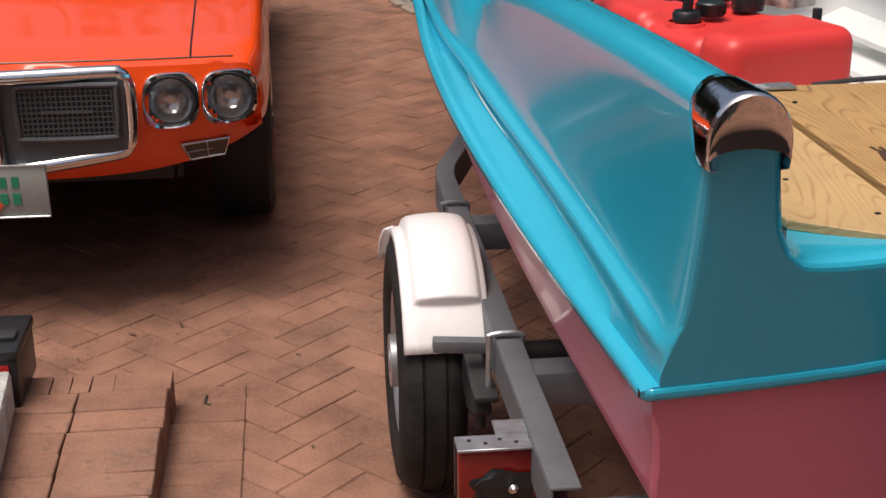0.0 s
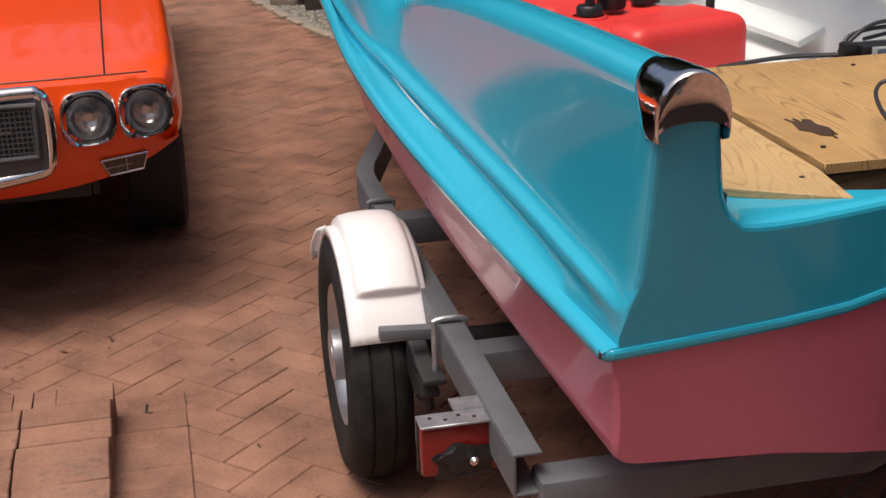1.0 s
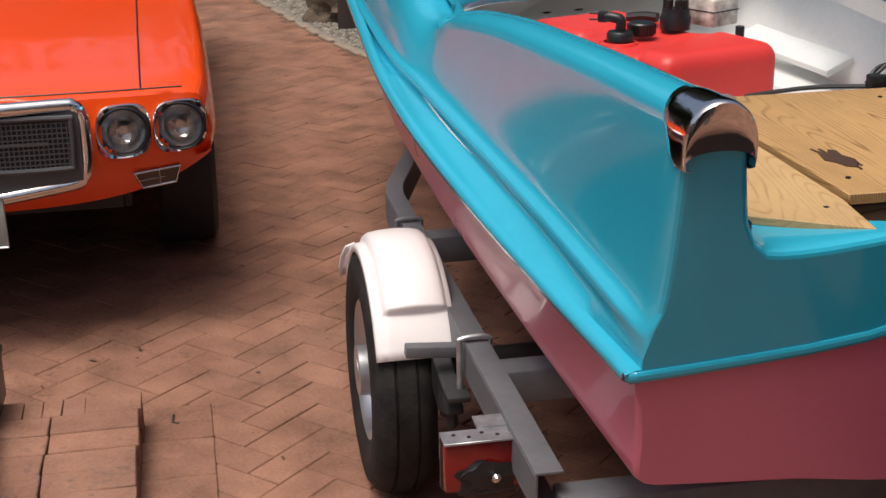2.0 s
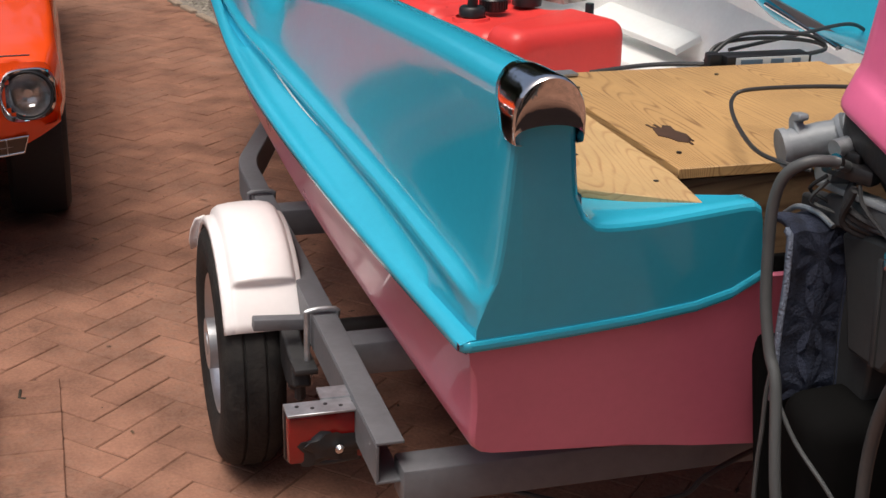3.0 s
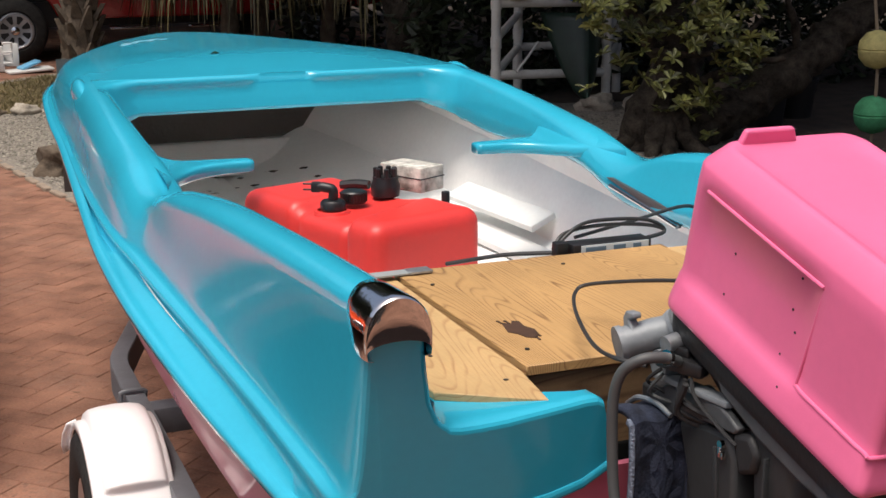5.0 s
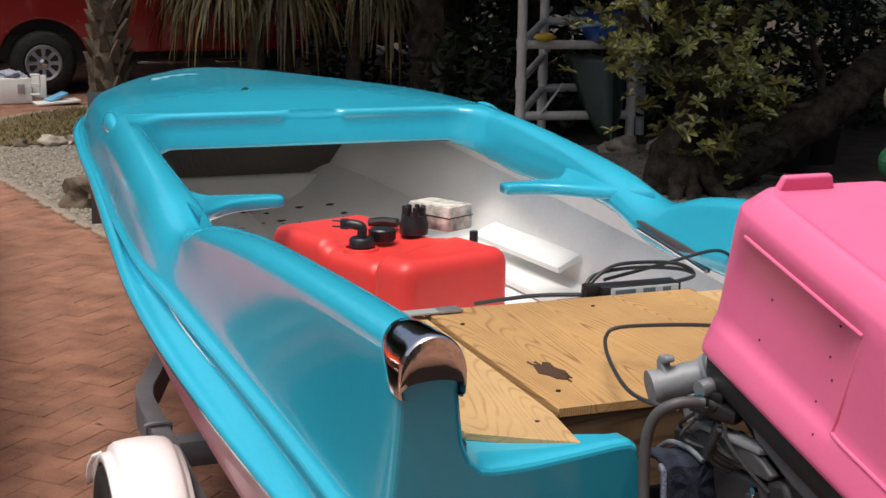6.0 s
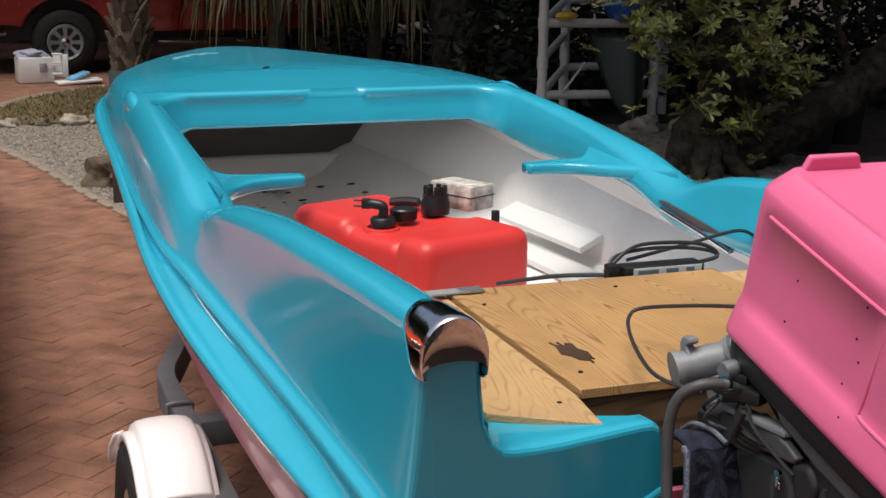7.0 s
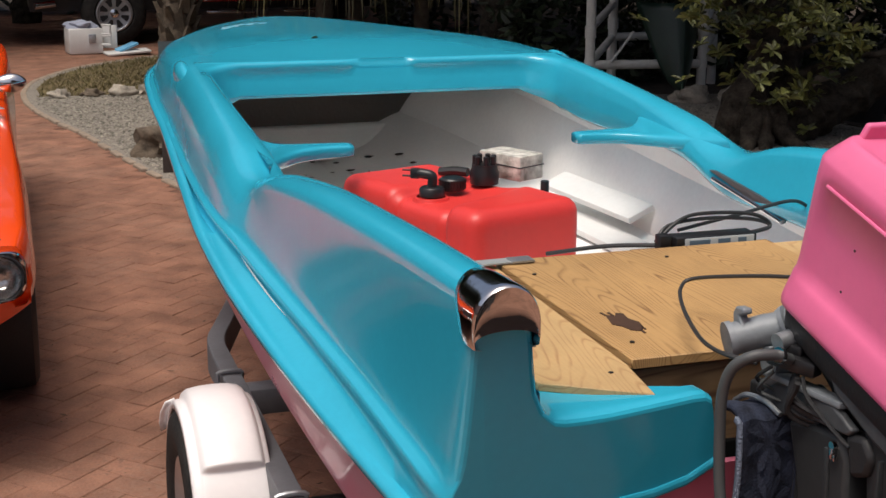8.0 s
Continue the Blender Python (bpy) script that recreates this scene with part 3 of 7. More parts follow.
def deck_mesh():
    bm = bmesh.new()
    ys = list(np.concatenate([np.linspace(0.014, 1.2, 25), np.linspace(1.24, 1.7, 24), np.linspace(1.75, 2.62, 19)]))
    fs = list(np.concatenate([np.linspace(2.84, 3.6, 9), np.linspace(3.7, 5.25, 24)]))
    for s in (-1, 1):
        sheet([[(s * u, y, z) for u, z in outer(y) + inner(y)] for y in ys], bm)
        rows = []
        for y in fs:
            o = outer(y)
            cu, cz = crest(y)
            zc = key(y, YF, [1.195, 1.232, 1.226, 1.22, 1.20, 1.165, 1.138])
            o += [(cu + 0.028 * min(1, lip_u(y) / 0.5), cz - 0.014), (cu, cz)]
            for i in range(1, 9):
                t = i / 8
                o.append((cu * (1 - t), cz + (zc - cz) * (1 - (1 - t) ** 2.2)))
            rows.append([(s * u, y, z) for u, z in o])
        sheet(rows, bm)
        # coaming: the dash, swept round the corner into the gunwale's inner face
        sheet([[(s * u, y, z) for u, z in outer(y) + inner(y)[:4]] for y in np.linspace(2.62, 2.84, 6)], bm)
        cu, cz = crest(2.62)
        side = [(cu - u, z) for u, z in inner(2.62)[3:]]
        front = [(0.0, 1.2), (0.012, 1.2), (0.022, 1.197), (0.029, 1.189), (0.029, 1.177), (0.025, 1.168), (0.034, 1.13), (0.044, 1.092), (0.044, 1.083), (0.03, 1.077), (-0.03, 1.084)]
        R, Y0 = 0.15, 2.84
        way = [(u, Y0, 0.0) for u in np.linspace(0, cu - R, 40)]
        way += [(cu - R + R * math.sin(a), Y0 - R + R * math.cos(a), a) for a in np.linspace(0, math.pi / 2, 15)[1:]]
        way += [(cu, y, math.pi / 2) for y in (2.66, 2.62)]
        rows = []
        for u, y, a in way:
            w = (a / (math.pi / 2)) ** 0.8
            notch = 1 / (1 + math.exp((u - 0.1) / 0.006)) if a == 0 else 0
            row = []
            for k, (p, q) in enumerate(zip(front, side)):
                d, z = p[0] * (1 - w) + q[0] * w, p[1] * (1 - w) + q[1] * w
                if 2 <= k <= 4:
                    d, z = d - 0.008 * notch, z - 0.011 * notch
                row.append((s * (u - d * math.sin(a)), y - d * math.cos(a), z))
            rows.append(row)
        sheet(rows, bm)
        # the deck's corner outside that sweep
        rows = []
        for u, y, a in way[39:]:
            c = crest(y)
            far = (cu, Y0) if 0 < a < math.pi / 2 else (u, Y0) if a == 0 else (c[0], y)
            z0 = 1.2 * (1 - a / 1.571) + cz * a / 1.571
            rows.append([(s * (u + (far[0] - u) * t), y + (far[1] - y) * t, z0 + (crest(y + (far[1] - y) * t)[1] - z0) * t - 0.0005) for t in (0, 0.5, 1)])
        sheet(rows, bm)
        # transom face with a rounded rim
        ring = [p for p in (outer(0.014) + inner(0.014))[2:-3]]
        top = [(0.5335, 1.014), (0.527, 1.0), (0.514, 0.991), (0.495, 0.988), (0.46, 0.988), (0.42, 0.990), (0.35, 0.997), (0.285, 1.004), (0.264, 1.004), (0.253, 0.998), (0.25, 0.975)]
        low = [(0.24, 0.894), (0.29, 0.868), (0.347, 0.853), (0.44, 0.841), (0.535, 0.833), (0.62, 0.827)]
        n0, n1 = len(ring), len(ring) + len(top) - 1
        end_face(bm, ring + top + low, s, ((0.014, 0.0), (0.006, 0.0025), (0.0015, 0.007), (0.0, 0.012)), lambda i: 4 < i < n1, lambda p: (0.597, min(max(p.y, 0.95), 1.15)) if p.x > 0.525 else (p.x + 0.001, 0.9))
        # lip along the transom
        lipline = [(0.711, 0.822, 0.012), (0.707, 0.822, 0.004), (0.697, 0.8225, 0.0)] + [(u, z, 0.0) for u, z in low[::-1]]
        sheet([[(s * u, y0 + y, z + dz) for u, z, y0 in lipline] for y, dz in ((0.0, 0.004), (-0.003, 0.003), (-0.0055, -0.001), (-0.006, -0.007), (-0.003, -0.012), (0.004, -0.013))], bm)
        # top of the transom running in to the cover boards
        rows = []
        for y, dz in ((0.014, 0), (0.04, 0.0), (0.09, -0.001), (0.16, -0.002)):
            rows.append([(s * u, 0.014 + (y - 0.014) * min(1, max(0.22, (u - 0.25) / 0.2)), z + dz) for u, z in [(0.5345, 1.03)] + top])
        sheet(rows, bm)
        sheet([[(s * (0.25 if z > 0.95 else 0.24), y, z) for y in (0.014, 0.03, 0.046)] for z in (0.965, 0.93, 0.894)], bm)
    bmesh.ops.remove_doubles(bm, verts=bm.verts[:], dist=0.0006)
    return rake(bm)


boat = thing("motorboat", "turquoise and pink finned fibreglass runabout on its trailer", "boat", (0, 2.0, 0.57))
deck = part("deck", deck_mesh(), BLUE, boat, "glossy turquoise gelcoat deck with tail fins", sharp=75, plain=lambda f: all(abs(v.co.y - 0.23 * (0.99 - v.co.z)) < 0.012 for v in f.verts) and abs(f.calc_center_median().x) < 0.66)

# pink hull
chine_u = lambda y: key(y, YB, [0.69, 0.70, 0.712, 0.72, 0.72, 0.71, 0.66, 0.6, 0.5, 0.38, 0.22, 0.09, 0.01])
chine_z = lambda y: key(y, YB, [0.648, 0.648, 0.648, 0.65, 0.655, 0.665, 0.69, 0.72, 0.76, 0.80, 0.87, 0.96, 1.06])
keel_z = lambda y: key(y, YB, [0.585, 0.58, 0.575, 0.575, 0.575, 0.575, 0.58, 0.59, 0.61, 0.64, 0.72, 0.86, 1.05])
bm = bmesh.new()
for s in (-1, 1):
    rows = []
    for y in np.concatenate([np.linspace(0.018, 3.6, 37), np.linspace(3.7, 5.24, 18)]):
        b, z = lip_u(y) - 0.012, lip_z(y) - 0.016
        c, cz, kz = chine_u(y), chine_z(y), keel_z(y)
        row = []
        for i in range(9):
            t = i / 8
            wob = 0.0022 * noise.noise(Vector((y * 5, t * 4, s))) * math.sin(t * math.pi)
            row.append((b + (c - b) * t - (0.004 + 0.012 * min(1, y / 1.2)) * math.sin(t * math.pi) + wob, z + (cz + 0.012 - z) * t))
        row += [(c - 0.004, cz + 0.004), (c - 0.014, cz - 0.004), (c - 0.03, cz - 0.008)]
        for i in range(1, 7):
            t = i / 6
            row.append(((c - 0.03) * (1 - t), cz - 0.008 + (kz - cz + 0.008) * t))
        rows.append([(s * u, y, z) for u, z in row])
    sheet(rows, bm)
    low = [(0.0, 0.894), (0.24, 0.894), (0.29, 0.868), (0.347, 0.853), (0.44, 0.841), (0.535, 0.833), (0.62, 0.827)]
    prof = [(abs(q[0]), q[2]) for q in rows[0]][::-1] 
    hi = [(u, z - 0.01) for u, z in low[::-1]]
    end_face(bm, prof + hi, s, ((0.018, 0.0), (0.012, 0.0008), (0.006, 0.003), (0.0025, 0.007)), lambda i: 3 < i < 16, lambda p: (0.4, 0.73))
bmesh.ops.remove_doubles(bm, verts=bm.verts[:], dist=0.0006)
part("hull", rake(bm), PINK, boat, "glossy pink gelcoat hull with slight ripples", sharp=35)

# white inside
def hull_u(y, t):
    return (lip_u(y) - 0.012) * t + chine_u(y) * (1 - t) - 0.016 * math.sin(t * math.pi)


rows = []
for y in np.linspace(0.2, 4.4, 44):
    zt, zc, c = lip_z(y) - 0.016, chine_z(y), chine_u(y)
    half = [(hull_u(y, 1) - 0.05, zt + 0.04)] + [(hull_u(y, t) - 0.028, zc + (zt - zc) * t) for t in (0.9, 0.7, 0.5, 0.3, 0.12)] + [(max(0.05, c - 0.045), zc + 0.02), (max(0.04, c - 0.07), zc + 0.008), (c * 0.5, max((zc + keel_z(y)) / 2 + 0.02, 0.624)), (0.0, max(keel_z(y) + 0.03, 0.62))]
    rows.append([(-u, y, z) for u, z in half] + [(u, y, z) for u, z in half[-2::-1]])
part("liner", sheet(rows), LINER, boat, "matt white painted inside with scuffs", sharp=24)
bm = sheet([[(x, y, z) for x in np.linspace(-0.56, 0.56, 9)] for y, z in ((3.80, 0.66), (3.95, 0.772), (3.965, 0.78), (4.05, 0.782))])
part("front_step", bm, LINER, boat, "white raised step under the foredeck", smooth=False)
# dark-coloured panel that closes the bow and stands in for its deep shade
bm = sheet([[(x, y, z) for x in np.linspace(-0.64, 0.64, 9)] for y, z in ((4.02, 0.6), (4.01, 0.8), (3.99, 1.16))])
part("foredeck_shade_panel", bm, DARKIN, boat, "dark panel standing in for the shade under the foredeck")
# unseen white sheet below the foredeck, added to bounce light onto the floor
bm = sheet([[(u * (0.62 if y < 3.4 else 0.5), y, 1.055 + 0.03 * (1 - u * u)) for u in np.linspace(-1, 1, 9)] for y in (2.88, 3.2, 3.6, 3.95, 4.26)])
part("underside_bounce_sheet", bm, LINER, boat)
bm = box(0.05, 2.3, 0.03, (0.36, 2.3, 0.63), bevel=0.008)
part("stringer", bm, LINER, boat)


def spur(s):
    """A thin finger that grows out of the gunwale with wide fillets."""
    rows = []
    for i in range(25):
        t = i / 24
        u = 0.645 - 0.305 * t
        ya = 1.885 - 0.33 * (1 - t) ** 3.2 - 0.012 * (1 - t)
        yb = 1.945 + 0.02 * (1 - t) + 0.17 * (1 - t) ** 5
        end = min(1.0, (1 - t) / 0.035) ** 0.5 if t > 0.965 else 1.0
        z, h = 1.054 + 0.045 * max(0, 1 - t / 0.38) ** 2, 0.021 - 0.004 * t
        ring = []
        for k in range(24):
            a = k / 24 * math.tau
            cy = math.copysign(abs(math.cos(a)) ** 0.45, math.cos(a))
            cz = math.copysign(abs(math.sin(a)) ** 0.45, math.sin(a))
            ring.append((s * u, (ya + yb) / 2 + (yb - ya) / 2 * cy * (0.93 + 0.07 * end), z + h * cz * (0.88 + 0.12 * end) - 0.012 * (1 - cy) * max(0, 1 - t / 0.4) ** 2))
        rows.append(ring)
    bm = sheet(rows, closed=True)
    bm.faces.new([v for v in bm.verts if abs(v.co.x - s * 0.34) < 1e-6])
    return bm


for s in (-1, 1):
    rows = []
    for i in range(17):
        t = i / 16
        y = 3.0 - 0.34 * t
        k = math.sin(t**0.7 * math.pi) ** 0.6 + 0.02
        rows.append([(s * (0.682 + 0.028 * k * math.cos(a)), y, 1.158 + 0.05 * k * math.sin(a) - 0.02 * t) for a in np.linspace(0, math.tau, 16, endpoint=False)])
    part("windscreen_foot", sheet(rows, closed=True), BLUE, boat, sharp=80)
for s in (-1, 1):
    part("cockpit_spur", spur(s), BLUE, boat, sharp=80)

# worn white scuffs on the foredeck
def deck_z(u, y):
    cu, cz = crest(y)
    t = 1 - min(abs(u) / cu, 1)
    return cz + (key(y, YF, [1.195, 1.232, 1.226, 1.22, 1.20, 1.165, 1.138]) - cz) * (1 - (1 - t) ** 2.2)


SCUFF = mat("worn_gelcoat", (0.45, 0.62, 0.68), 0.5, var=0.15, scale=40)
for x, y, ln, w, a in ((-0.35, 4.02, 0.03, 0.012, 30), (-0.33, 4.1, 0.026, 0.01, -20), (-0.30, 4.06, 0.022, 0.009, 60), (-0.27, 4.14, 0.035, 0.01, 10), (-0.24, 4.08, 0.02, 0.008, -50), (-0.21, 4.15, 0.028, 0.009, 25), (-0.18, 4.1, 0.018, 0.008, 0)):
    c, d = math.cos(radians(a)), math.sin(radians(a))
    pts = [(x + ln * p * c - w * q * d, y + ln * p * d + w * q * c) for p, q in ((-1, 0), (-0.4, 0.8), (0.3, 0.5), (1, 0.1), (0.4, -0.7), (-0.3, -1))]
    bm = bmesh.new()
    top = [bm.verts.new((u, v, deck_z(u, v) + 0.0012)) for u, v in pts]
    low = [bm.verts.new((u, v, deck_z(u, v) - 0.002)) for u, v in pts]
    bm.faces.new(top)
    for k in range(6):
        bm.faces.new((top[k], low[k], low[(k + 1) % 6], top[(k + 1) % 6]))
    part("scuff", bm, SCUFF, boat, "worn pale scuff in the gelcoat", smooth=False)

# chrome fin caps
for s in (-1, 1):
    prof = [(0.043, 1.117)] + [(0.0525 + 0.0015 * k, 1.118 + 0.011 * k) for k in range(2)] + [(0.0545 * math.cos(a), 1.147 + 0.064 * math.sin(a) ** 0.9) for a in np.linspace(0.06, math.pi - 0.06, 25)] + [(-0.0525 - 0.0015 * k, 1.118 + 0.011 * k) for k in (1, 0)] + [(-0.043, 1.117)]
    prof = [(u if u > 0 else u * 0.93, z) for u, z in prof]
    n = len(prof) - 1
    rows = []
    for q, sc in ((1.0, 0.90), (1.0, 0.965), (0.98, 0.985), (0.7, 1.0), (0.4, 1.005), (0.15, 1.008), (0.0, 1.006), (-0.008, 1.0), (-0.013, 0.985), (-0.0155, 0.96)):
        row = []
        for i, (u, z) in enumerate(prof):
            front = 0.012 + 0.094 * math.sin(i / n * math.pi) ** 0.7
            y = q * front if q > 0 else q
            row.append((s * (0.598 + u * sc + 0.03 * max(0, y)), y - 0.004, 1.13 + (z - 1.13) * sc - 0.03 * max(0, y)))
        rows.append(row)
    last = rows[-1]
    arch = [(p[0] * 0.985 + s * 0.598 * 0.015, -0.0185, min(p[2] - 0.001, 1.1165 + 0.027 * math.sin(i / n * math.pi) ** 0.8)) for i, p in enumerate(last)]
    for t in (0.12, 0.3, 0.5, 0.7, 0.88, 1.0):
        rows.append([(p[0] + (q[0] - p[0]) * t, p[1] + (q[1] - p[1]) * t + 0.007 * math.sin(t * math.pi) * math.sin(i / n * math.pi), p[2] + (q[2] - p[2]) * t) for i, (p, q) in enumerate(zip(last, arch))])
    rows.append([(x, 0.002, z - 0.001) for x, y, z in arch])
    part("fin_cap", rake(sheet(rows)), CHROME, boat, "polished chrome fin tip", sharp=60)
bm = prism([(1.53, 1.018), (1.50, 1.022), (1.14, 0.99), (1.14, 0.955)], (0.575, 0.583), axis="x")
part("trim_strip", bm, GRILLE, boat, "dull chrome trim strip inside the gunwale")

bm = tube([(0.572, 1.5, 1.0), (0.572, 1.3, 0.978), (0.572, 1.14, 0.958)], 0.006, 8, smooth_steps=2)
part("trim_edge", bm, DULLCHROME, boat)

# engine cover boards
cover = thing("engine_cover", "plywood motor well cover boards with a dark knot", "cover", (0, 0.5, 0.62))
bm = box(0.64, 0.655, 0.018, (0.012, 0.498, 0.998), bevel=0.0015, seg=1)
part("main_board", bm, PLY, cover, "grained yellow plywood board")
for s in (-1, 1):
    bm = prism([(s * 0.314, 0.82), (s * 0.53, 0.82), (s * 0.515, 0.4), (s * 0.49, 0.13), (s * 0.335, 0.03), (s * 0.317, 0.17)], (0.986, 1.0))
    part("side_board", bm, PLYPALE, cover, "pale plywood side board", bevel=0.0015, seg=1)
bm = box(0.62, 0.02, 0.16, (0.01, 0.19, 0.905))
part("rear_board", bm, PLYRISER, cover, "dark weathered plywood riser")
bm = box(0.66, 0.018, 0.3, (0.0, 0.805, 0.835))
part("front_board", bm, PLYEDGE, cover)
bm = prism([(-0.256, 0.372), (-0.248, 0.408), (-0.236, 0.392), (-0.226, 0.412), (-0.214, 0.404), (-0.218, 0.375), (-0.208, 0.35), (-0.214, 0.318), (-0.228, 0.302), (-0.242, 0.312), (-0.248, 0.335), (-0.26, 0.352)], (1.007, 1.0085))
for k, (x, y, ln, a) in enumerate(((-0.25, 0.412, 0.02, 8), (-0.237, 0.408, 0.022, 4), (-0.225, 0.30, 0.02, -4), (-0.216, 0.317, 0.016, 3))):
    box(0.004, ln, 0.0015, (x, y, 1.00775), (0, 0, a), bm)
part("knot", bm, KNOT, cover, "dark brown knot", smooth=False)
for x, y in ((-0.27, 0.25), (-0.27, 0.7), (0.05, 0.75), (0.28, 0.3), (-0.43, 0.3), (-0.36, 0.14), (-0.45, 0.62)):
    part("screw", lathe([(0.0045, 0), (0.0045, 0.003), (0.001, 0.0035)], n=8, at=(x, y, 1.0065 if abs(x) < 0.3 else 0.998)), BLACK, cover)
bm = box(0.15, 0.036, 0.003, (-0.33, 0.80, 1.0115), (0, 0, 2))
part("tape", bm, TAPE, cover, "strip of grey tape")
bm = box(0.05, 0.038, 0.004, (-0.262, 0.80, 1.0125), (0, 0, 2))
part("tape_end", bm, GALV, cover)

# fuel tank
tank = thing("fuel_tank", "large red plastic boat fuel tank with black caps", "fuel tank", (-0.083, 1.757, 0.625), turn=18)
def tank_mesh():
    """A blow-moulded can: a sunk middle with the caps, and grooves over its near block."""
    bm = bmesh.new()
    bmesh.ops.create_cube(bm, size=1.0)
    bmesh.ops.scale(bm, vec=(0.37, 0.65, 0.345), verts=bm.verts[:])
    bmesh.ops.translate(bm, vec=(0, 0, 0.1725), verts=bm.verts[:])
    bmesh.ops.bevel(bm, geom=bm.edges[:], offset=0.048, segments=6, affect="EDGES", profile=0.55)
    bmesh.ops.subdivide_edges(bm, edges=[e for e in bm.edges if e.calc_length() > 0.2], cuts=50, use_grid_fill=True)
    step = lambda t: 1 / (1 + math.exp(-max(-40, min(40, t))))
    for v in bm.verts:
        x, y = v.co.x, v.co.y
        top = max(0.0, (v.co.z - 0.05) / 0.295)
        far, near = 0.045 + 0.10 * max(0, x + 0.19), -0.185 + 0.35 * max(0, x + 0.19) ** 1.4
        mid = step((far - y) / 0.008) * step((y - near) / 0.008)
        left = step(-(x - 0.07) / 0.02)
        v.co.z -= top**2 * 0.026 * mid * (0.45 + 0.55 * left)
        left = max(0.0, min(1.0, (-x - 0.02) / 0.12))
        g = math.exp(-((y - near) / 0.013) ** 2) + 0.6 * math.exp(-((y - far) / 0.014) ** 2)
        v.co.z -= top**2 * 0.02 * g * left
        if x < -0.12:
            v.co.x += (0.02 * g + 0.008 * mid) * min(1, 0.25 + top)
        v.co.z -= top**2 * 0.03 * step((x - 0.135) / 0.006) * step((y + 0.05) / 0.008)
    return bm
part("tank_body", tank_mesh(), TANKRED, tank, "red moulded tank body", sharp=80).matrix_parent_inverse = Matrix()
bm = lathe([(0.031, 0), (0.035, 0.004), (0.035, 0.022), (0.03, 0.028), (0.0, 0.029)], n=22, at=(-0.098, -0.022, 0.326), close=False)
tube([(-0.098, -0.022, 0.352), (-0.098, -0.022, 0.382), (-0.114, -0.004, 0.389), (-0.122, 0.008, 0.389)], 0.0135, 10, bm)
fitting = part("gauge_fitting", bm, BLACK, tank, "black fuel outlet fitting")
fitting.matrix_parent_inverse = Matrix()
bm = box(0.02, 0.026, 0.028, (-0.128, 0.014, 0.389), (0, 0, 42), bevel=0.004)
part("outlet_body", bm, BLACK, fitting).matrix_parent_inverse = Matrix()
for dz in (-0.008, 0.008):
    part("prong", tube([(-0.136, 0.023, 0.389 + dz), (-0.152, 0.041, 0.389 + dz)], 0.0026, 6, smooth_steps=1), BLACK, fitting).matrix_parent_inverse = Matrix()
bm = lathe([(0.034, 0), (0.036, 0.004), (0.036, 0.03), (0.032, 0.034), (0.0, 0.034)], n=26, at=(-0.013, 0.0, 0.332), close=False)
filler = part("filler_cap", bm, BLACK, tank, "black ribbed filler cap")
filler.matrix_parent_inverse = Matrix()
for k in range(26):
    a = k * math.tau / 26
    part("rib", box(0.004, 0.005, 0.024, (-0.013 + 0.0365 * math.cos(a), 0.0365 * math.sin(a), 0.349), (0, 0, math.degrees(a))), BLACK, filler).matrix_parent_inverse = Matrix()
part("cap_ring", lathe([(0.052, -0.008), (0.048, 0.002), (0.04, 0.003)], n=30, at=(-0.1, -0.02, 0.324), close=False), TANKRED, tank).matrix_parent_inverse = Matrix()

dist = thing("distributor_cap", "black distributor cap lying on the fuel tank", "engine part", (0.012, 1.79, 0.962))
bm = lathe([(0.04, 0), (0.042, 0.03), (0.036, 0.045), (0.036, 0.055)], n=22, at=(0.012, 1.79, 0.962))
dcap = part("cap_body", bm, BLACK, dist)
for k in range(7):
    a = k * math.tau / 7
    part("tower", lathe([(0.008, 0.05), (0.008, 0.078), (0.005, 0.08)], n=10, at=(0.012 + 0.027 * math.cos(a), 1.79 + 0.027 * math.sin(a), 0.962)), BLACK, dcap)
bm = tube([(-0.02, 1.84, 0.985), (-0.05, 1.87, 0.985), (-0.085, 1.90, 0.978)], 0.013, 8)
part("lead", bm, BLACK, dist).matrix_parent_inverse = dist.matrix_basis.inverted()

carton = thing("small_box", "battered white painted block lying on the fuel tank", "box", (0.112, 1.845, 0.966), turn=27)
part("block", box(0.10, 0.16, 0.072, (0, 0, 0.036), bevel=0.005), CARTON, carton).matrix_parent_inverse = Matrix()
part("seam", box(0.102, 0.162, 0.003, (0, 0, 0.04)), GREY, carton).matrix_parent_inverse = Matrix()
vial = part("bottle", lathe([(0.012, 0), (0.012, 0.03), (0.011, 0.032)], n=12, at=(0.165, 1.715, 0.943)), BLACK)
tagged(vial, "small black plastic cap on the tank edge", "cap")
for x, y, z, turn, tilt, sx, sy in ((0.605, 2.33, 0.775, 9, -22, 0.10, 0.52), (0.545, 2.28, 0.69, 7, -6, 0.11, 0.95)):
    bm = box(sx, sy, 0.022, (x, y, z), (2, tilt, turn), bevel=0.003)
    tagged(part("white_panel", bm, WHITE, smooth=False), "loose white painted board lying in the hull", "panel")
for k, (x, y, z, r) in enumerate(((0.183, 3.70, 0.684, 0.017), (0.293, 3.62, 0.704, 0.016), (0.078, 3.60, 0.650, 0.016), (0.01, 3.64, 0.637, 0.007), (0.053, 3.75, 0.655, 0.012), (-0.042, 3.80, 0.655, 0.011), (0.309, 3.476, 0.693, 0.014))):
    bm = blob(r, (x, y, z + 0.002), 40 + k, 0.7, (1.2, 0.6, 0.25), 2)
    tagged(part("dead_leaf", bm, BARK), "small curled brown leaf on the white hull floor", "leaf", "leaves in the hull")
